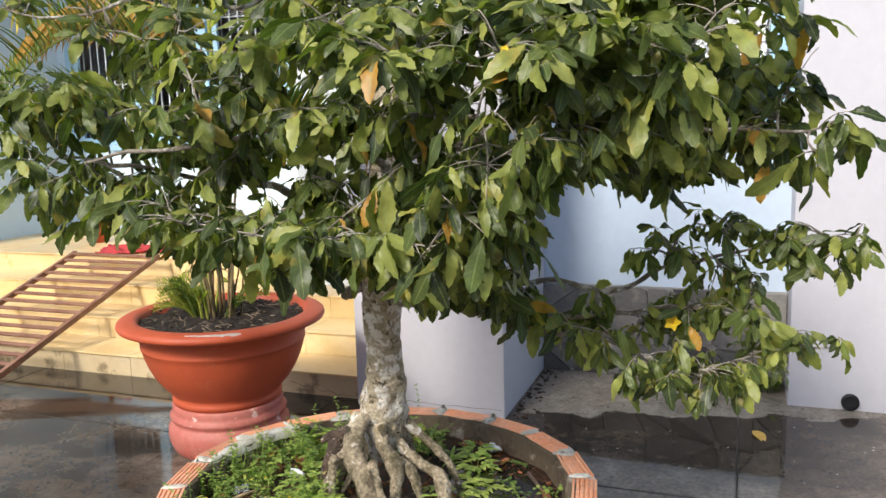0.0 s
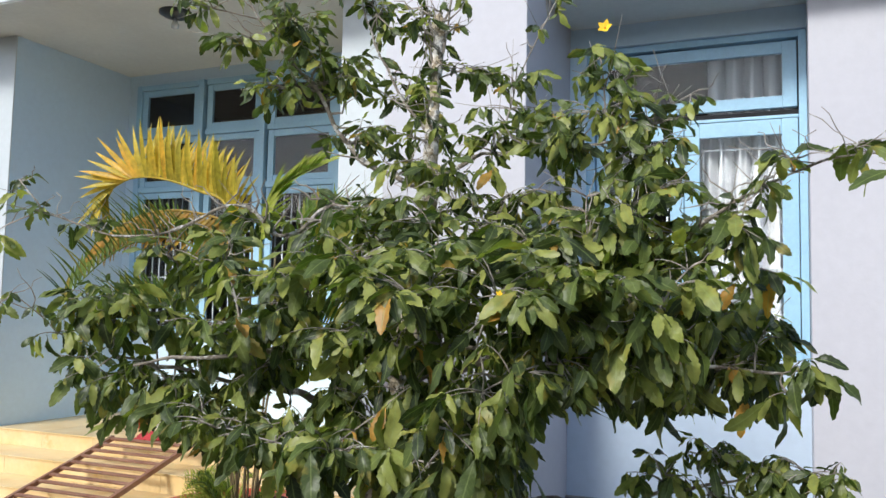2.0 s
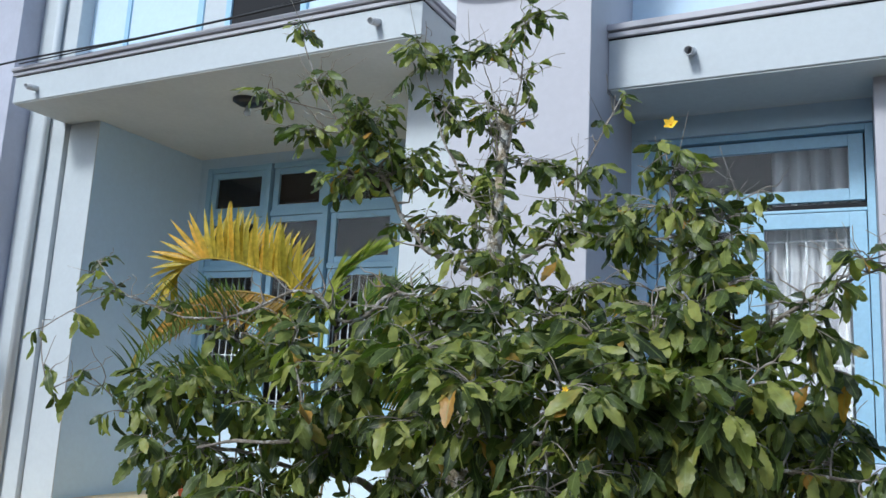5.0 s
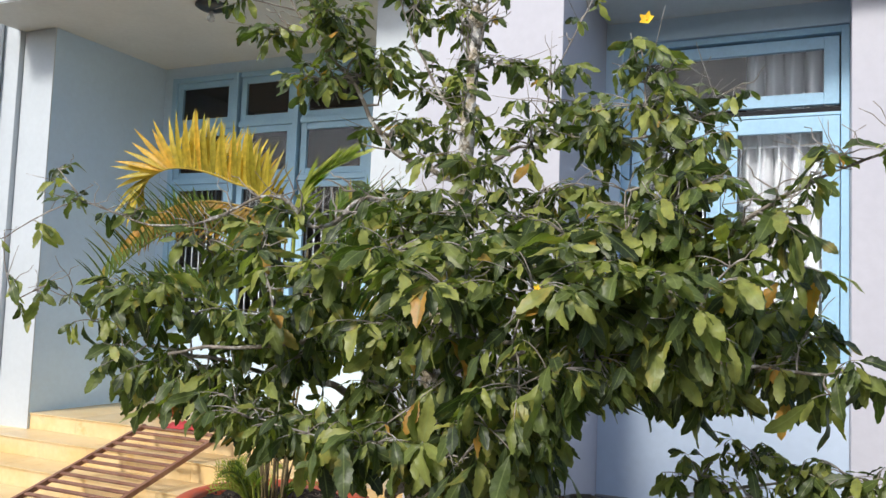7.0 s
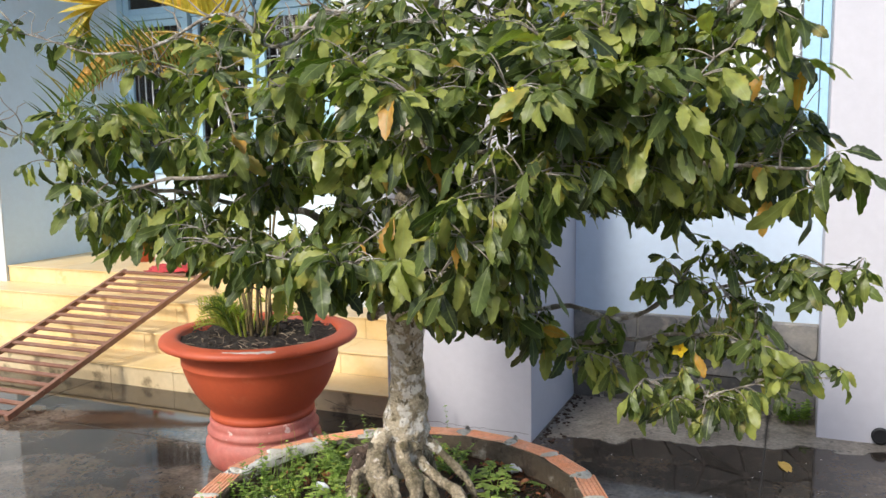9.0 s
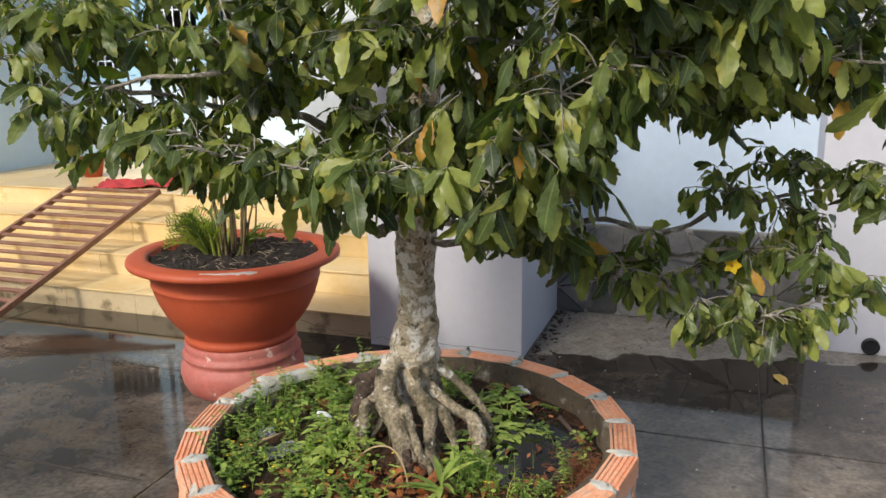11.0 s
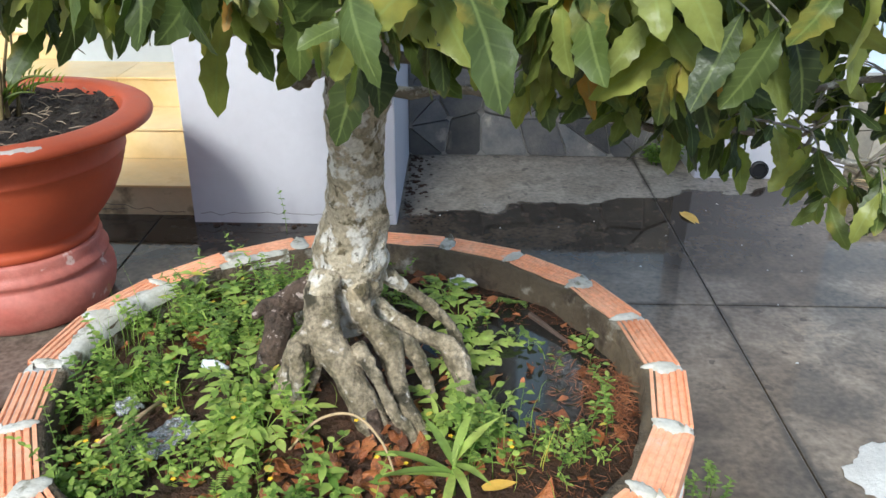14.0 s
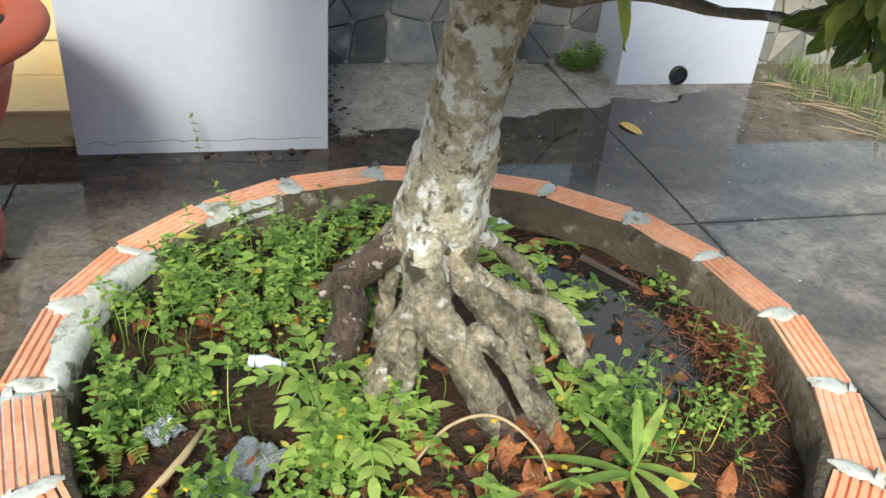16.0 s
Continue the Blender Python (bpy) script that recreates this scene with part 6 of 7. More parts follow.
# red cloth on the landing
def rag(name, x, y, z, w, d, material, label, category, amp=0.03, seed=0.0):
    vs, fs = [], []
    n = 26
    for i in range(n + 1):
        for j in range(n + 1):
            u, v = i / n - 0.5, j / n - 0.5
            h = abs(noise.noise((u * 5 + seed, v * 5, seed))) * amp * 2 + amp * 0.5 * abs(noise.noise((u * 12, v * 12 + seed, 3)))
            k = 1 + 0.15 * noise.noise((u * 3 + seed, v * 3, 9))
            vs.append((u * w * k, v * d * k, 0.004 + h))
    for i in range(n):
        for j in range(n):
            a = i * (n + 1) + j
            fs.append((a, a + n + 1, a + n + 2, a + 1))
    ob = tagged(new(name, mesh_from(name, vs, fs, material, True)), label, category)
    ob.matrix_basis = pose(x, y, z, 0, 0, seed * 40)
    sol = ob.modifiers.new("thick", "SOLIDIFY")
    sol.thickness, sol.offset = 0.004, 1.0
    return ob


rag("floor_cloth", -4.45, 6.12, LAND, 0.75, 0.4, M_RED, "crumpled red cloth lying on the tiled landing", "cloth", 0.04, 0.6)
cp = empty("clay_pot", pose(-5.35, 6.5, LAND), "small orange clay pot with thin green stems on the landing", "flower pot")
part("body", mesh_from("body", *lathe([(0, 0), (0.08, 0), (0.115, 0.16), (0.125, 0.16), (0.125, 0.185), (0.11, 0.185), (0.1, 0.15), (0, 0.15)], 28), M_POT, True), cp)
st = Bag()
for i in range(14):
    a = uni(0, 6.28)
    vs, fs = blade_shape(uni(0.3, 0.5), 0.012, 5, 0.4, 0.3)
    st.add(vs, fs, frame_to((0.25 * math.cos(a), 0.25 * math.sin(a), 1), (math.cos(a), math.sin(a), 0.1), (0, 0, 0.15)))
part("stems", st.mesh("stems", M_WEED_DARK, True), cp)

# ---- weeds and litter in the planter ----
def at_soil(x, y, lift=0.0):
    return Vector((x, y, soil_height(x - CX, y - CY) + lift))


def sprig(bag, p, lean, h, pairs, leaf, wide):
    """An upright stem with small paired leaflets."""
    tip = p + Vector((lean.x * h, lean.y * h, h))
    line = bezier(p, p + Vector((0, 0, h * 0.6)), tip, 6)
    bag.add(*tube([(*q, 0.0016 * (1 - i / 8)) for i, q in enumerate(line)], 3))
    for k in range(pairs):
        t = 0.25 + 0.75 * k / pairs
        i = min(5, int(t * 6))
        q = line[i].lerp(line[i + 1], t * 6 - i)
        a = uni(-0.4, 0.4) + k * 1.1
        for sgn in (0, math.pi):
            d = Vector((math.cos(a + sgn), math.sin(a + sgn), uni(0.1, 0.5)))
            vs, fs = blade_shape(leaf * uni(0.7, 1.2), wide * uni(0.8, 1.2), 3, 0.4, 0.2)
            bag.add(vs, fs, frame_to(d, (0, 0, 1), q))


def pinnate(bag, p, d, length, leaf, wide, n):
    """A spreading compound leaf with narrow leaflets on both sides."""
    line = bezier(p, p + d * length * 0.5 + Vector((0, 0, length * 0.35)), p + d * length, 8)
    bag.add(*tube([(*q, 0.0014) for q in line], 3))
    side = d.cross(Vector((0, 0, 1))).normalized()
    for k in range(n):
        t = 0.2 + 0.8 * k / n
        i = min(7, int(t * 8))
        q = line[i].lerp(line[i + 1], t * 8 - i)
        for s in (-1, 1):
            vs, fs = blade_shape(leaf * (0.6 + 0.6 * math.sin(math.pi * t)), wide, 2, 0.3, 0.2)
            bag.add(vs, fs, frame_to(side * s + d * 0.35 + Vector((0, 0, 0.15)), (0, 0, 1), q))


def lobed(p, yaw, n, length, material, label):
    """A rosette of lobed fern-like fronds."""
    th = empty("fern_weed", Matrix.Translation(p), label, "weed", "weeds in the planter")
    for k in range(n):
        a = yaw + 2 * math.pi * k / n + uni(-0.3, 0.3)
        d = Vector((math.cos(a), math.sin(a), 0))
        L = length * uni(0.75, 1.15)
        line = bezier((0, 0, 0), d * L * 0.45 + Vector((0, 0, L * 0.75)), d * L + Vector((0, 0, L * 0.5)), 8)
        b = Bag()
        b.add(*tube([(*q, 0.0018) for q in line], 3))
        side = d.cross(Vector((0, 0, 1))).normalized()
        for i in (3, 5, 7):
            q = line[i]
            for s in (-1, 1):
                vs, fs = blade_shape(L * (0.66 - 0.05 * i), 0.02, 5, 0.3, 0.15)
                b.add(vs, fs, frame_to(side * s * 0.75 + d * 0.8 + Vector((0, 0, 0.15)), (0, 0, 1), q))
        vs, fs = blade_shape(L * 0.45, 0.021, 5, 0.3, 0.15)
        b.add(vs, fs, frame_to(d, (0, 0, 1), line[-1]))
        part("frond", b.mesh("frond", material, True), th)
    return th


for x, y, n, L, ma in ((-0.83, 2.56, 7, 0.12, M_WEED_PALE), (-0.90, 2.72, 6, 0.11, M_WEED), (-0.9, 2.58, 6, 0.09, M_WEED_PALE), (-0.98, 3.05, 6, 0.1, M_WEED_DARK), (-0.43, 3.25, 7, 0.075, M_WEED), (-0.39, 3.15, 6, 0.085, M_WEED_PALE), (-0.33, 3.0, 7, 0.09, M_WEED_PALE), (-0.39, 2.86, 5, 0.1, M_WEED_PALE), (-0.42, 2.66, 6, 0.085, M_WEED)):
    lobed(at_soil(x, y), uni(0, 6), n, L, ma, "bright green lobed fern growing in the planter soil")

# tiny yellow flowers among the weeds
dots = Bag()
for k in range(34):
    a, r = uni(1.6, 5.8), uni(0.22, 0.66)
    q = at_soil(CX + r * math.cos(a), CY + r * math.sin(a), uni(0.03, 0.09))
    for i in range(5):
        vs, fs = blade_shape(0.007, 0.005, 2, 0.1, 0.1)
        dots.add(vs, fs, Matrix.Translation(q) @ Matrix.Rotation(i * 1.257, 4, "Z"))
tagged(new("weed_flowers", dots.mesh("weed_flowers", M_FLOWER)), "tiny yellow flowers dotted among the weeds", "flowers", kind="stuff")

gp = at_soil(-0.4, 2.4)
ginger = empty("broadleaf_grass", Matrix.Translation(gp), "grass-like weed with long broad green blades in the planter", "weed", "weeds in the planter")
for yaw, L, up, ma in ((158, 0.2, 0.3, M_WEED_DARK), (176, 0.19, 0.2, M_WEED), (190, 0.17, 0.35, M_WEED_DARK), (70, 0.14, 0.8, M_WEED), (45, 0.15, 0.7, M_WEED_PALE), (285, 0.15, 0.5, M_WEED_PALE), (262, 0.17, 0.3, M_WEED_PALE), (310, 0.12, 0.6, M_WEED), (120, 0.15, 0.6, M_WEED_DARK)):
    vs, fs = blade_shape(L, 0.02, 8, 0.5, 0.35)
    part("blade", mesh_from("blade", vs, fs, ma, True), ginger, frame_to((math.cos(radians(yaw)), math.sin(radians(yaw)), up), (0, 0, 1), (0, 0, 0.03 + 0.08 * up)))
part("stem", mesh_from("stem", *tube([(0, 0, -0.01, 0.005), (0, 0, 0.07, 0.004), (0.01, 0, 0.13, 0.002)], 6), M_WEED, True), ginger)

def herb(bag, p, h, n, leaf, wide, spread=0.5):
    """A soft stem with ovate leaves on short stalks, the largest at the top."""
    tip = p + Vector((uni(-spread, spread) * h, uni(-spread, spread) * h, h))
    line = bezier(p, p + Vector((0, 0, h * 0.55)), tip, 6)
    bag.add(*tube([(*q, 0.0018 * (1 - i / 9)) for i, q in enumerate(line)], 4))
    for k in range(n):
        t = 0.3 + 0.7 * k / max(1, n - 1)
        i = min(5, int(t * 6))
        q = line[i].lerp(line[i + 1], t * 6 - i)
        a = k * 2.4 + uni(-0.3, 0.3)
        d = Vector((math.cos(a), math.sin(a), uni(0.0, 0.5)))
        out = q + d * leaf * 0.35
        bag.add(*tube([(*q, 0.0009), (*out, 0.0007)], 3))
        vs, fs = blade_shape(leaf * uni(0.75, 1.15), wide * uni(0.85, 1.15), 5, uni(0.1, 0.6), 0.25)
        bag.add(vs, fs, frame_to(d, (uni(-0.3, 0.3), uni(-0.3, 0.3), 1), out))


def rosette(x, y, n, length, wide, material, label):
    """Strap leaves spreading from one crown."""
    th = empty("rosette_weed", Matrix.Translation(at_soil(x, y)), label, "weed", "weeds in the planter")
    for k in range(n):
        a = 2.4 * k + uni(-0.2, 0.2)
        rise = 0.35 + 0.9 * k / n
        vs, fs = blade_shape(length * uni(0.8, 1.1), wide, 7, 0.55, 0.3)
        part("blade", mesh_from("blade", vs, fs, material, True), th, frame_to((math.cos(a), math.sin(a), rise), (0, 0, 1), (0, 0, 0.012 + 0.02 * k / n)))
    return th


for x, y, n, L, w, ma in ((-1.173, 3.154, 13, 0.105, 0.017, M_WEED_PALE), (-1.08, 3.28, 9, 0.07, 0.02, M_WEED), (-0.5, 3.15, 9, 0.09, 0.015, M_WEED), (-0.44, 2.62, 8, 0.06, 0.014, M_WEED_PALE)):
    rosette(x, y, n, L, w, ma, "pale green strap-leaved rosette growing in the planter soil")
herbs, herbs2 = Bag(), Bag()
for cx, cy, n, spread, h, leaf in ((-0.9, 3.22, 13, 0.09, 0.1, 0.026), (-1.02, 3.14, 10, 0.08, 0.09, 0.03), (-1.2, 3.0, 8, 0.08, 0.09, 0.028), (-1.25, 2.7, 12, 0.08, 0.08, 0.026), (-1.12, 2.42, 9, 0.09, 0.08, 0.026), (-0.83, 2.6, 12, 0.08, 0.1, 0.03), (-0.32, 2.55, 7, 0.07, 0.1, 0.03), (-0.15, 2.53, 26, 0.06, 0.05, 0.017), (-0.12, 2.87, 3, 0.05, 0.08, 0.026), (-0.02, 2.75, 3, 0.04, 0.07, 0.024), (-0.21, 3.05, 3, 0.06, 0.06, 0.03), (-0.7, 2.3, 8, 0.1, 0.07, 0.024)):
    for k in range(n):
        x, y = RNG.gauss(cx, spread * 0.7), RNG.gauss(cy, spread * 0.7)
        if math.hypot(x - CX, y - CY) < 0.66:
            herb(herbs if RNG.random() < 0.65 else herbs2, at_soil(x, y), h * uni(0.6, 1.3), RNG.randint(5, 9), leaf * 0.82, leaf * uni(0.42, 0.6))
tagged(new("leafy_herbs", herbs.mesh("leafy_herbs", M_WEED, True)), "bright ovate-leaved herbs growing in the planter", "weeds", kind="stuff")
tagged(new("leafy_herbs", herbs2.mesh("leafy_herbs", M_WEED_DARK, True)), "deep green ovate-leaved herbs growing in the planter", "weeds", kind="stuff")

cover, cover2, rounds, blades, litter = Bag(), Bag(), Bag(), Bag(), Bag()
count = 0
while count < 300:
    a, r = uni(0, 2 * math.pi), 0.69 * math.sqrt(RNG.random())
    x, y = r * math.cos(a), r * math.sin(a)
    wet = math.exp(-(((x - 0.36) / 0.24) ** 2 + ((y - 0.2) / 0.3) ** 2))
    bare = math.hypot(x - 0.05, (y + 0.27) * 1.2) < 0.15 or math.hypot(x + 0.351, y - 0.015) < 0.06
    bare = bare or math.hypot(x + 0.385, y + 0.19) < 0.1 or math.hypot(x + 0.535, y + 0.09) < 0.05 or (x > 0.08 and y > -0.12 and RNG.random() < 0.85)
    if r < 0.2 or bare or RNG.random() < wet * 1.05 or noise.noise((x * 5.0, y * 5.0, 7)) < -0.07 + 0.3 * max(0, x):
        continue
    p = at_soil(CX + x, CY + y)
    lean = Vector((uni(-0.5, 0.5), uni(-0.5, 0.5), 0))
    kind = RNG.random()
    if RNG.random() < 0.08:
        sprig(cover, p, lean, uni(0.07, 0.15), RNG.randint(4, 6), uni(0.03, 0.045), uni(0.018, 0.026))
        count += 1
        continue
    if kind < 0.55:
        sprig(cover if RNG.random() < 0.5 else cover2, p, lean, uni(0.06, 0.17) * (1.25 if x < -0.25 else 1.0), RNG.randint(7, 12), uni(0.011, 0.026), uni(0.006, 0.012))
    elif kind < 0.67:
        for k in range(RNG.randint(3, 5)):
            b = uni(0, 6.28)
            pinnate(cover2 if RNG.random() < 0.6 else cover, p, Vector((math.cos(b), math.sin(b), uni(0.2, 0.8))).normalized(), uni(0.05, 0.1), uni(0.01, 0.018), 0.006, 9)
    else:
        for k in range(RNG.randint(10, 20)):
            q = p + Vector((uni(-0.035, 0.035), uni(-0.035, 0.035), uni(0.012, 0.055)))
            vs, fs = lathe([(0, 0), (0.6, 0.06), (1, 0.0)], 7)
            s = uni(0.005, 0.011)
            rounds.add(vs, fs, frame_to((1, 0, uni(-0.4, 0.4)), (uni(-0.5, 0.5), uni(-0.5, 0.5), 1), q) @ Matrix.Diagonal((s, s * 0.8, s, 1)))
            rounds.add(*tube([(*p, 0.0009), (*q, 0.0008)], 3))
    count += 1
for cx, cy, n, spread, h in ((-1.22, 2.86, 46, 0.13, 0.17), (-1.1, 2.7, 18, 0.12, 0.13), (-0.25, 2.5, 22, 0.14, 0.14), (-0.7, 2.35, 12, 0.2, 0.1), (-1.0, 3.2, 14, 0.16, 0.12)):
    for k in range(n):
        x, y = RNG.gauss(cx, spread * 0.6), RNG.gauss(cy, spread * 0.6)
        if math.hypot(x - CX, y - CY) > 0.67:
            continue
        a = uni(0, 6.28)
        vs, fs = blade_shape(h * uni(0.6, 1.2), 0.0024, 6, 1.6, 0.3)
        blades.add(vs, fs, frame_to((uni(0.2, 0.9) * math.cos(a), uni(0.2, 0.9) * math.sin(a), 1), (math.cos(a), math.sin(a), 0.2), at_soil(x, y)))
for k in range(420):
    a, r = uni(0, 2 * math.pi), 0.69 * math.sqrt(RNG.random())
    x, y = CX + r * math.cos(a), CY + r * math.sin(a)
    if k % 4 == 0:
        x, y = RNG.gauss(-0.58, 0.13), RNG.gauss(2.43, 0.08)
    size = uni(0.028, 0.07)
    vs, fs = leaf_shape(size, size * uni(0.4, 0.6), 7, uni(-1.2, 1.2), uni(-0.5, 0.6), 0.06, 0.02, k)
    litter.add(vs, fs, frame_to((math.cos(a * 7), math.sin(a * 7), uni(-0.2, 0.3)), (uni(-0.6, 0.6), uni(-0.6, 0.6), 1), at_soil(x, y, 0.01)))
tagged(new("small_weeds", cover.mesh("small_weeds", M_WEED, True)), "bright small-leaved weeds covering the planter soil", "weeds", kind="stuff")
tagged(new("small_weeds", cover2.mesh("small_weeds", M_WEED_DARK, True)), "darker green feathery weeds covering the planter soil", "weeds", kind="stuff")
tagged(new("creeping_weeds", rounds.mesh("creeping_weeds", M_WEED, True)), "low round-leaved creeping weeds in the planter", "weeds", kind="stuff")
tagged(new("grass_tufts", blades.mesh("grass_tufts", M_WEED, True)), "thin green grass blades rising from the planter soil", "grass", kind="stuff")
tagged(new("dead_leaves", litter.mesh("dead_leaves", M_LITTER, True)), "rusty brown dead leaves strewn on the soil", "dead leaves", kind="stuff")
pins = Bag()
for k in range(800):
    a, r = uni(-0.75, 1.3), uni(0.45, 0.685)
    q = at_soil(CX + r * math.cos(a), CY + r * math.sin(a), 0.012)
    d = Vector((uni(-1, 1), uni(-1, 1), uni(-0.15, 0.3))).normalized() * uni(0.005, 0.02)
    pins.add(*tube([(*(q - d), 0.0009), (*(q + d), 0.0006)], 3))
for k in range(420):
    x, y = RNG.gauss(0.0, 0.045), RNG.gauss(2.74, 0.075)
    if math.hypot(x - CX, y - CY) < 0.68:
        q = at_soil(x, y, uni(0.006, 0.04))
        d = Vector((uni(-1, 1), uni(-1, 1), uni(-0.3, 0.4))).normalized() * uni(0.01, 0.035)
        e = q + Vector((uni(-1, 1), uni(-1, 1), uni(0, 1))) * 0.008
        pins.add(*tube([(*(q - d), 0.0012), (*e, 0.0012), (*(q + d), 0.0007)], 3))
tagged(new("rusty_needles", pins.mesh("rusty_needles", M_NEEDLE)), "rusty fibrous litter along the inner wall of the planter", "litter", kind="stuff")

heap = Bag()
for k in range(420):
    x, y, sz = RNG.gauss(-1.03, 0.05), RNG.gauss(2.55, 0.05), uni(0.003, 0.01)
    if k % 3 == 0:
        x, y = RNG.gauss(-0.93, 0.07), RNG.gauss(3.02, 0.06)
    vs, fs = lathe([(0, 0.8), (0.6, 0.6), (1, 0.0), (0.7, -0.5), (0, -0.6)], 6, 0.9)
    heap.add(vs, fs, Matrix.Translation(at_soil(x, y, uni(0.0, 0.014))) @ Matrix.Rotation(uni(0, 6), 4, "Z") @ Matrix.Diagonal((sz, sz * uni(0.5, 1.0), sz * uni(0.6, 1.0), 1)))
tagged(new("soil_clods", heap.mesh("soil_clods", M_SOIL)), "dark crumbly soil clods heaped between the weeds", "soil", kind="stuff")

# single litter pieces
th = tagged(new("crushed_packet", mesh_from("crushed_packet", *tube(spline([(-0.03, 0, 0.012, 0.011), (0.0, 0.004, 0.013, 0.013), (0.035, 0, 0.012, 0.012)], 4), 12, 0.25, 40), M_PAPER, True)), "crushed white paper roll lying on the soil", "litter")
th.matrix_basis = Matrix.Translation(at_soil(-0.996, 2.765, 0.035)) @ pose(0, 0, 0, 0, 0, -25) @ Matrix.Scale(1.1, 4)
for x, y, w, d, ma, lab in ((-0.376, 3.333, 0.075, 0.05, M_PAPER, "torn scrap of white paper on the soil"), (-1.18, 2.66, 0.06, 0.05, M_FILM, "crumpled blue-white plastic scrap on the soil"), (-1.05, 2.53, 0.15, 0.09, M_FILM, "crumpled clear plastic film on the soil")):
    rag("litter_scrap", x, y, soil_height(x - CX, y - CY) + 0.014, w, d, ma, lab, "litter", 0.012, x * 3)
arch = tagged(new("bent_stem", mesh_from("bent_stem", *tube(spline([(-0.77, 2.5, 0.37, 0.0028), (-0.70, 2.52, 0.445, 0.003), (-0.62, 2.515, 0.465, 0.003), (-0.555, 2.47, 0.43, 0.0028), (-0.52, 2.43, 0.355, 0.0025)], 8), 8, 0.1), M_STRAW, True)), "dry pale stem bent in an arch over the roots", "stem")
stick = tagged(new("dry_stick", mesh_from("dry_stick", *tube([(-1.20, 2.50, 0.375, 0.006), (-1.14, 2.58, 0.385, 0.007), (-1.10, 2.66, 0.385, 0.005)], 7, 0.2), M_STRAW, True)), "short dry stick lying among the weeds", "stick")
plank = tagged(new("wood_strip", box_mesh("wood_strip", -0.19, -0.006, -0.04, 0.19, 0.006, 0.0, M_PLANK, 0.002)), "old wooden strip standing in the wet soil by the wall", "wood strip")
plank.matrix_basis = pose(-0.075, 3.02, 0.338, 0, 4, -56)
bent = tagged(new("drinking_straw", mesh_from("drinking_straw", *tube([(-0.325, 2.345, 0.382, 0.0027), (-0.285, 2.338, 0.386, 0.0027), (-0.265, 2.305, 0.37, 0.0027)], 8), M_PAPER, True)), "bent white drinking straw on the soil", "litter")


def fallen(x, y, z, size, yaw, label):
    vs, fs = blade_shape(size, size * 0.4, 8, 0.08, 0.2)
    ob = tagged(new("fallen_leaf", mesh_from("fallen_leaf", vs, fs, M_YELLOW, True)), label, "leaf")
    ob.matrix_basis = pose(x, y, z, 0, 0, yaw)


M_YELLOW = surface("yellow_dead_leaf", (0.62, 0.36, 0.05), (0.7, 0.45, 0.1), 20, 60, 0.5, 0.1)
fallen(0.70, 4.79, 0.004, 0.16, -72, "yellow fallen leaf on the wet concrete")
fallen(-0.34, 2.38, 0.385, 0.08, 20, "yellow fallen leaf on the planter soil")


# plaster spills on the yard
def spill(x, y, rx, ry, seed):
    n = 60
    vs, fs = [(0, 0, 0.006)], []
    for k in (0.85, 1.0):
        for i in range(n):
            a = 2 * math.pi * i / n
            r = k * (1 + 0.3 * noise.noise((math.cos(a) * 1.6 + seed, math.sin(a) * 1.6, seed)) + 0.16 * noise.noise((math.cos(a) * 6, math.sin(a) * 6 + seed, 1)))
            vs.append((rx * r * math.cos(a), ry * r * math.sin(a), 0.006 if k < 1 else 0.0015))
    for i in range(n):
        j = (i + 1) % n
        fs += [(0, 1 + i, 1 + j), (1 + i, 1 + n + i, 1 + n + j, 1 + j)]
    ob = tagged(new("plaster_spill", mesh_from("plaster_spill", vs, fs, M_PAINT, True)), "dried white plaster spill on the concrete yard", "spill", "plaster spills")
    ob.matrix_basis = pose(x, y, 0.002)


spill(0.86, 2.9, 0.15, 0.125, 1.3)
spill(0.75, 2.56, 0.1, 0.06, 4.1)
spill(1.1, 2.3, 0.2, 0.12, 7.7)

# weeds at the foot of the planter, the pier and the far wall
foot, wall_green = Bag(), Bag()
for k in range(9):
    sprig(foot, Vector((0.27 + uni(-0.06, 0.06), 2.74 + uni(-0.1, 0.1), 0)), Vector((uni(-0.4, 0.4), uni(-0.4, 0.4), 0)), uni(0.06, 0.13), 6, 0.02, 0.01)
tagged(new("foot_weeds", foot.mesh("foot_weeds", M_WEED_DARK, True)), "small weeds growing at the foot of the brick planter", "weeds", kind="stuff")
for k in range(26):
    sprig(wall_green, Vector((0.76 + uni(-0.09, 0.09), 5.5 + uni(-0.07, 0.07), 0.01)), Vector((uni(-0.4, 0.4), uni(-0.5, 0.2), 0)), uni(0.06, 0.16), 6, 0.035, 0.022)
tagged(new("corner_weeds", wall_green.mesh("corner_weeds", M_WEED_DARK, True)), "low green weeds in the corner by the white wall", "weeds", kind="stuff")
earth, fs = [], []
for i in range(31):
    t = i / 30
    y = 4.15 + 1.42 * t
    edge_x = 1.72 + 0.25 * (1 - t) + 0.09 * noise.noise((t * 7, 2.0, 0)) + 0.04 * noise.noise((t * 23, 5.0, 0))
    earth += [(edge_x, y, 0.001), (edge_x + 0.06, y, 0.009), (9.0, y, 0.012)]
for i in range(30):
    a = 3 * i
    fs += [(a, a + 1, a + 4, a + 3), (a + 1, a + 2, a + 5, a + 4)]
tagged(new("verge_earth", mesh_from("verge_earth", earth, fs, M_EARTH, True)), "trodden brown earth beside the concrete yard", "earth", kind="stuff")
verge, lush, stalks = Bag(), Bag(), Bag()
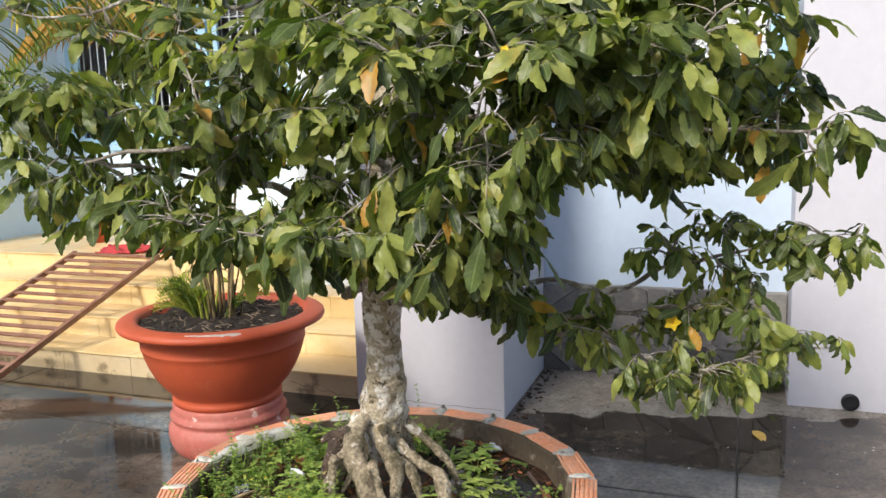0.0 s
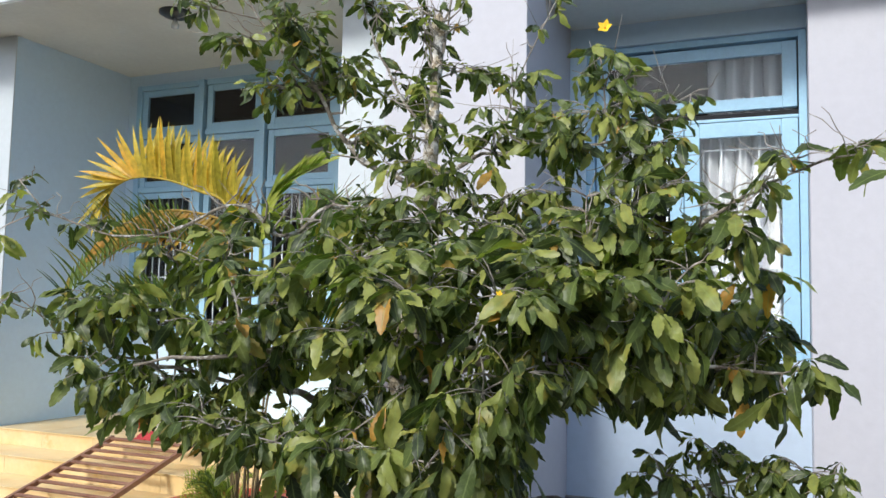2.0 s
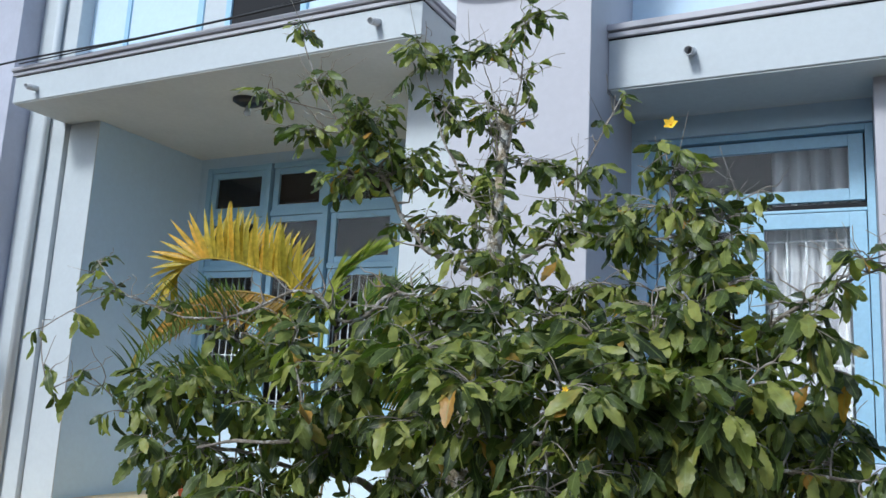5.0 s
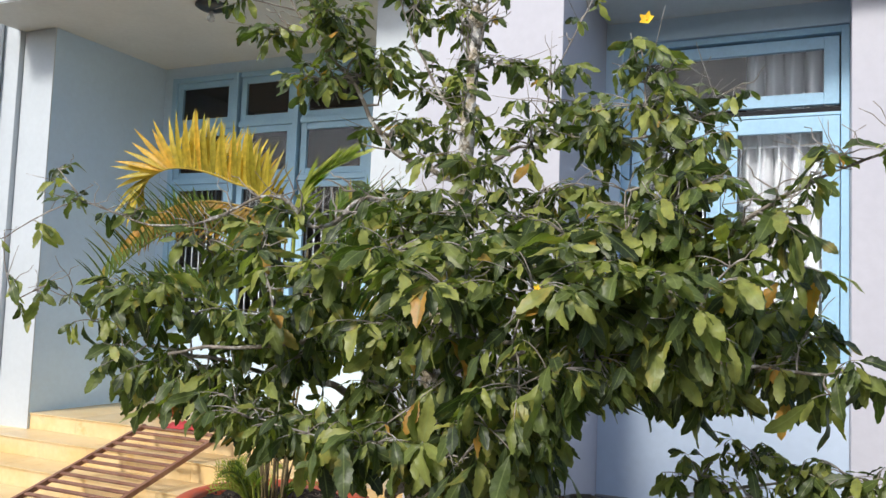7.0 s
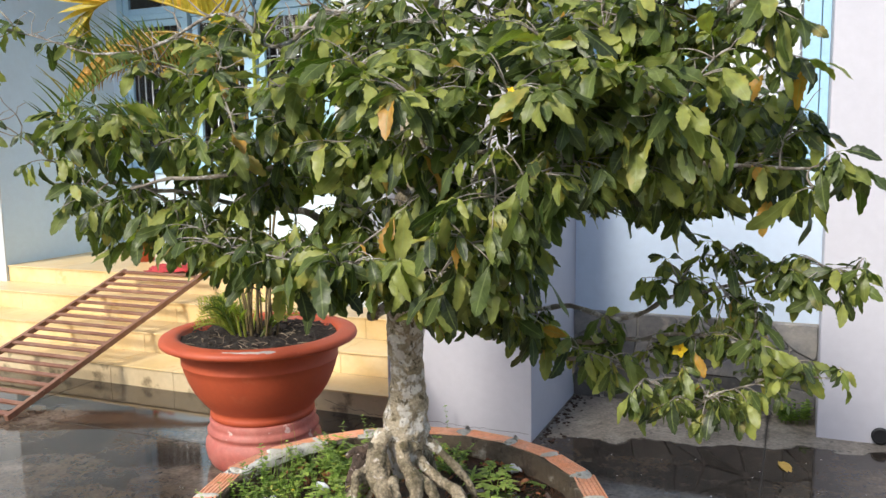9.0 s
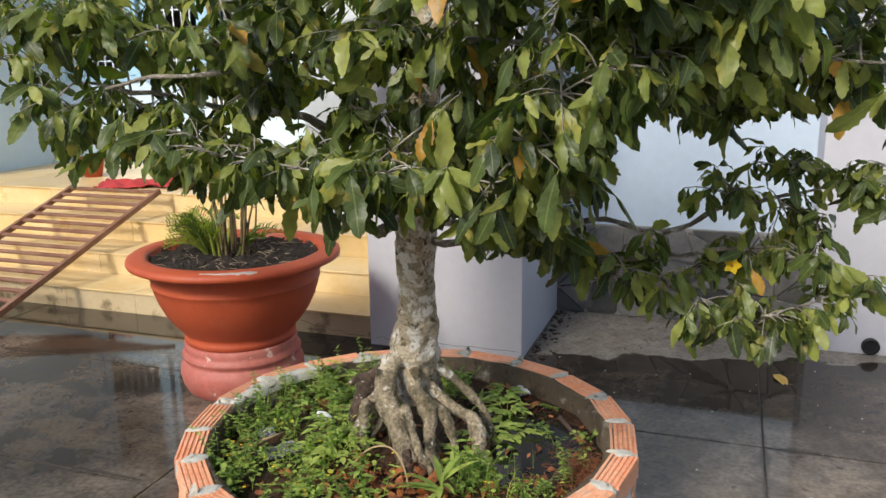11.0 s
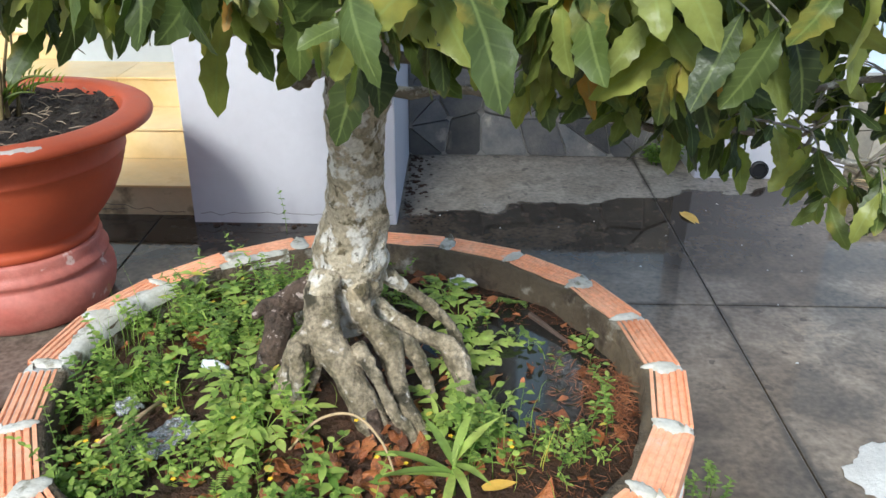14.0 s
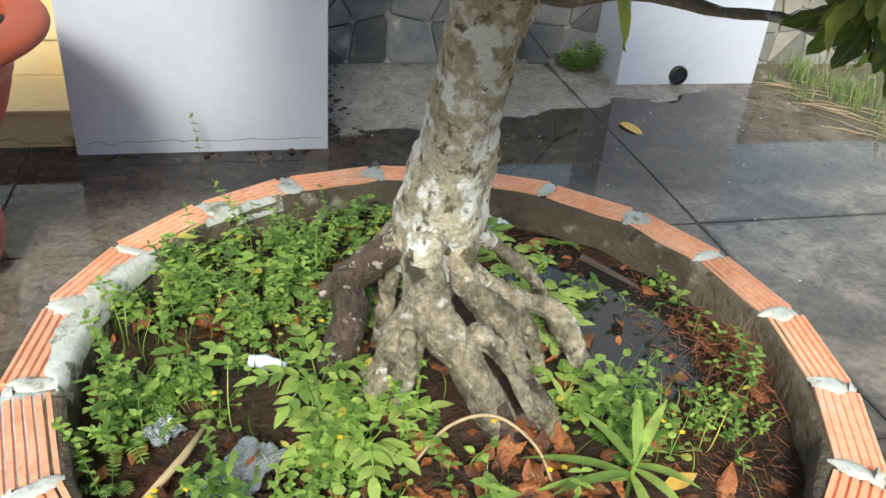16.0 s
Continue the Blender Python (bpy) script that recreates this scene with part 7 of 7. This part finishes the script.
for k in range(1500):
    # thickest by the wall's corner and along the edge of the concrete
    if k % 5 < 3:
        x, y = 1.8 + abs(RNG.gauss(0, 0.22)), RNG.gauss(5.2, 0.2)
    else:
        x = 1.85 + abs(RNG.gauss(0, 0.6))
        y = uni(4.2 + 0.9 * max(0, 1.9 - x), 5.55)
    if (x < 1.72 and y > 5.25) or y > 5.56 or y < 4.2 or noise.noise((x * 4, y * 4, 3)) < -0.1:
        continue
    a = uni(0, 6.28)
    vs, fs = blade_shape(uni(0.04, 0.15), 0.0045, 4, 1.5, 0.3)
    (lush if RNG.random() < 0.42 else verge).add(vs, fs, frame_to((uni(0.3, 1.5) * math.cos(a), uni(0.3, 1.5) * math.sin(a), 1), (math.cos(a), math.sin(a), 0.2), (x, y, 0.0)))
for k in range(26):
    q = Vector((uni(1.7, 2.1), uni(4.55, 5.25), 0.012))
    d = Vector((0.5 + uni(-0.2, 0.4), -0.6 + uni(-0.3, 0.3), uni(-0.01, 0.05))).normalized() * uni(0.06, 0.16)
    stalks.add(*tube([(*(q - d), 0.002), (*(q + Vector((0, 0, 0.008))), 0.0025), (*(q + d), 0.0015)], 4))
tagged(new("verge_grass", lush.mesh("verge_grass", M_WEED_DARK, True)), "green grass tufts beside the concrete yard", "grass", kind="stuff")
tagged(new("dry_stalks", stalks.mesh("dry_stalks", M_STRAW, True)), "dry straw stalks lying at the edge of the yard", "straw", kind="stuff")
tagged(new("verge_grass", verge.mesh("verge_grass", M_GRASS, True)), "dry trodden grass beside the concrete yard", "grass", kind="stuff")
for x, y, h in ((-1.18, 4.5, 0.22),):
    b = Bag()
    base = Vector((x, y, 0.0 if y > 4 else 0.36))
    sprig(b, base, Vector((uni(-0.3, 0.3), 0, 0)), h, 5, 0.025, 0.012)
    tagged(new("thin_weed", b.mesh("thin_weed", M_WEED_DARK, True)), "thin straggling weed with a few leaves", "weed")
grit = Bag()
for k in range(70):
    x, y, s = uni(-0.5, 2.0), uni(1.8, 5.0), uni(0.002, 0.007)
    if math.hypot(x - CX, y - CY) < 0.84:
        continue
    vs, fs = lathe([(0, 0.6), (0.8, 0.3), (1, -0.2), (0, -0.3)], 6, 0.5)
    grit.add(vs, fs, Matrix.Translation((x, y, s * 0.2)) @ Matrix.Diagonal((s, s * uni(0.6, 1), s * 0.6, 1)))
tagged(new("grit", grit.mesh("grit", M_MORTAR)), "cement crumbs scattered on the yard", "grit", kind="stuff")

# crack and dirt along the foot of the pier
crack = Bag()
crack.add(*tube([(x, 4.5995, 0.05 + 0.03 * noise.noise((x * 5, 1.0, 0)) + 0.012 * noise.noise((x * 19, 3.0, 0)), 0.0012 + 0.0008 * noise.noise((x * 30, 0, 0))) for x in np.linspace(-1.6, -0.7, 90)], 5))
split = Bag()
for x0, z0, x1, z1 in ((-2.16, 0.085, -1.7, 0.012), (-2.12, 0.02, -1.98, 0.03)):
    split.add(*tube([(x0 + (x1 - x0) * k / 40, 4.6795, z0 + (z1 - z0) * (k / 40) ** 0.6 + 0.012 * noise.noise((k * 0.22, z0 * 90, 1)), 0.0016 + 0.001 * noise.noise((k * 0.5, 2, 0))) for k in range(41)], 5))
tagged(new("step_crack", split.mesh("step_crack", M_CRACK)), "dark forked crack across the lowest step riser", "crack", kind="structure")
tagged(new("wall_crack", crack.mesh("wall_crack", M_CRACK)), "fine dark crack running along the foot of the pier", "crack", kind="structure")
rubble = Bag()
for k in range(130):
    t = RNG.random()
    x, y = -0.665 + abs(RNG.gauss(0, 0.06)), 4.62 + 0.98 * t
    if k % 4 == 0:
        x, y = uni(-1.62, -0.7), 4.585 - abs(RNG.gauss(0, 0.012))
    s = uni(0.004, 0.012) if k % 5 else uni(0.01, 0.02)
    vs, fs = lathe([(0, 0.7), (0.6, 0.55), (1, 0.0), (0.7, -0.3), (0, -0.3)], 7, 0.6)
    rubble.add(vs, fs, Matrix.Translation((x, y, s * 0.2)) @ Matrix.Rotation(uni(0, 6), 4, "Z") @ Matrix.Diagonal((s, s * uni(0.5, 1.2), s * uni(0.4, 0.8), 1)))
tagged(new("soil_crumbs", rubble.mesh("soil_crumbs", M_SOIL)), "dark soil and rubble crumbs at the foot of the pier", "rubble", kind="stuff")
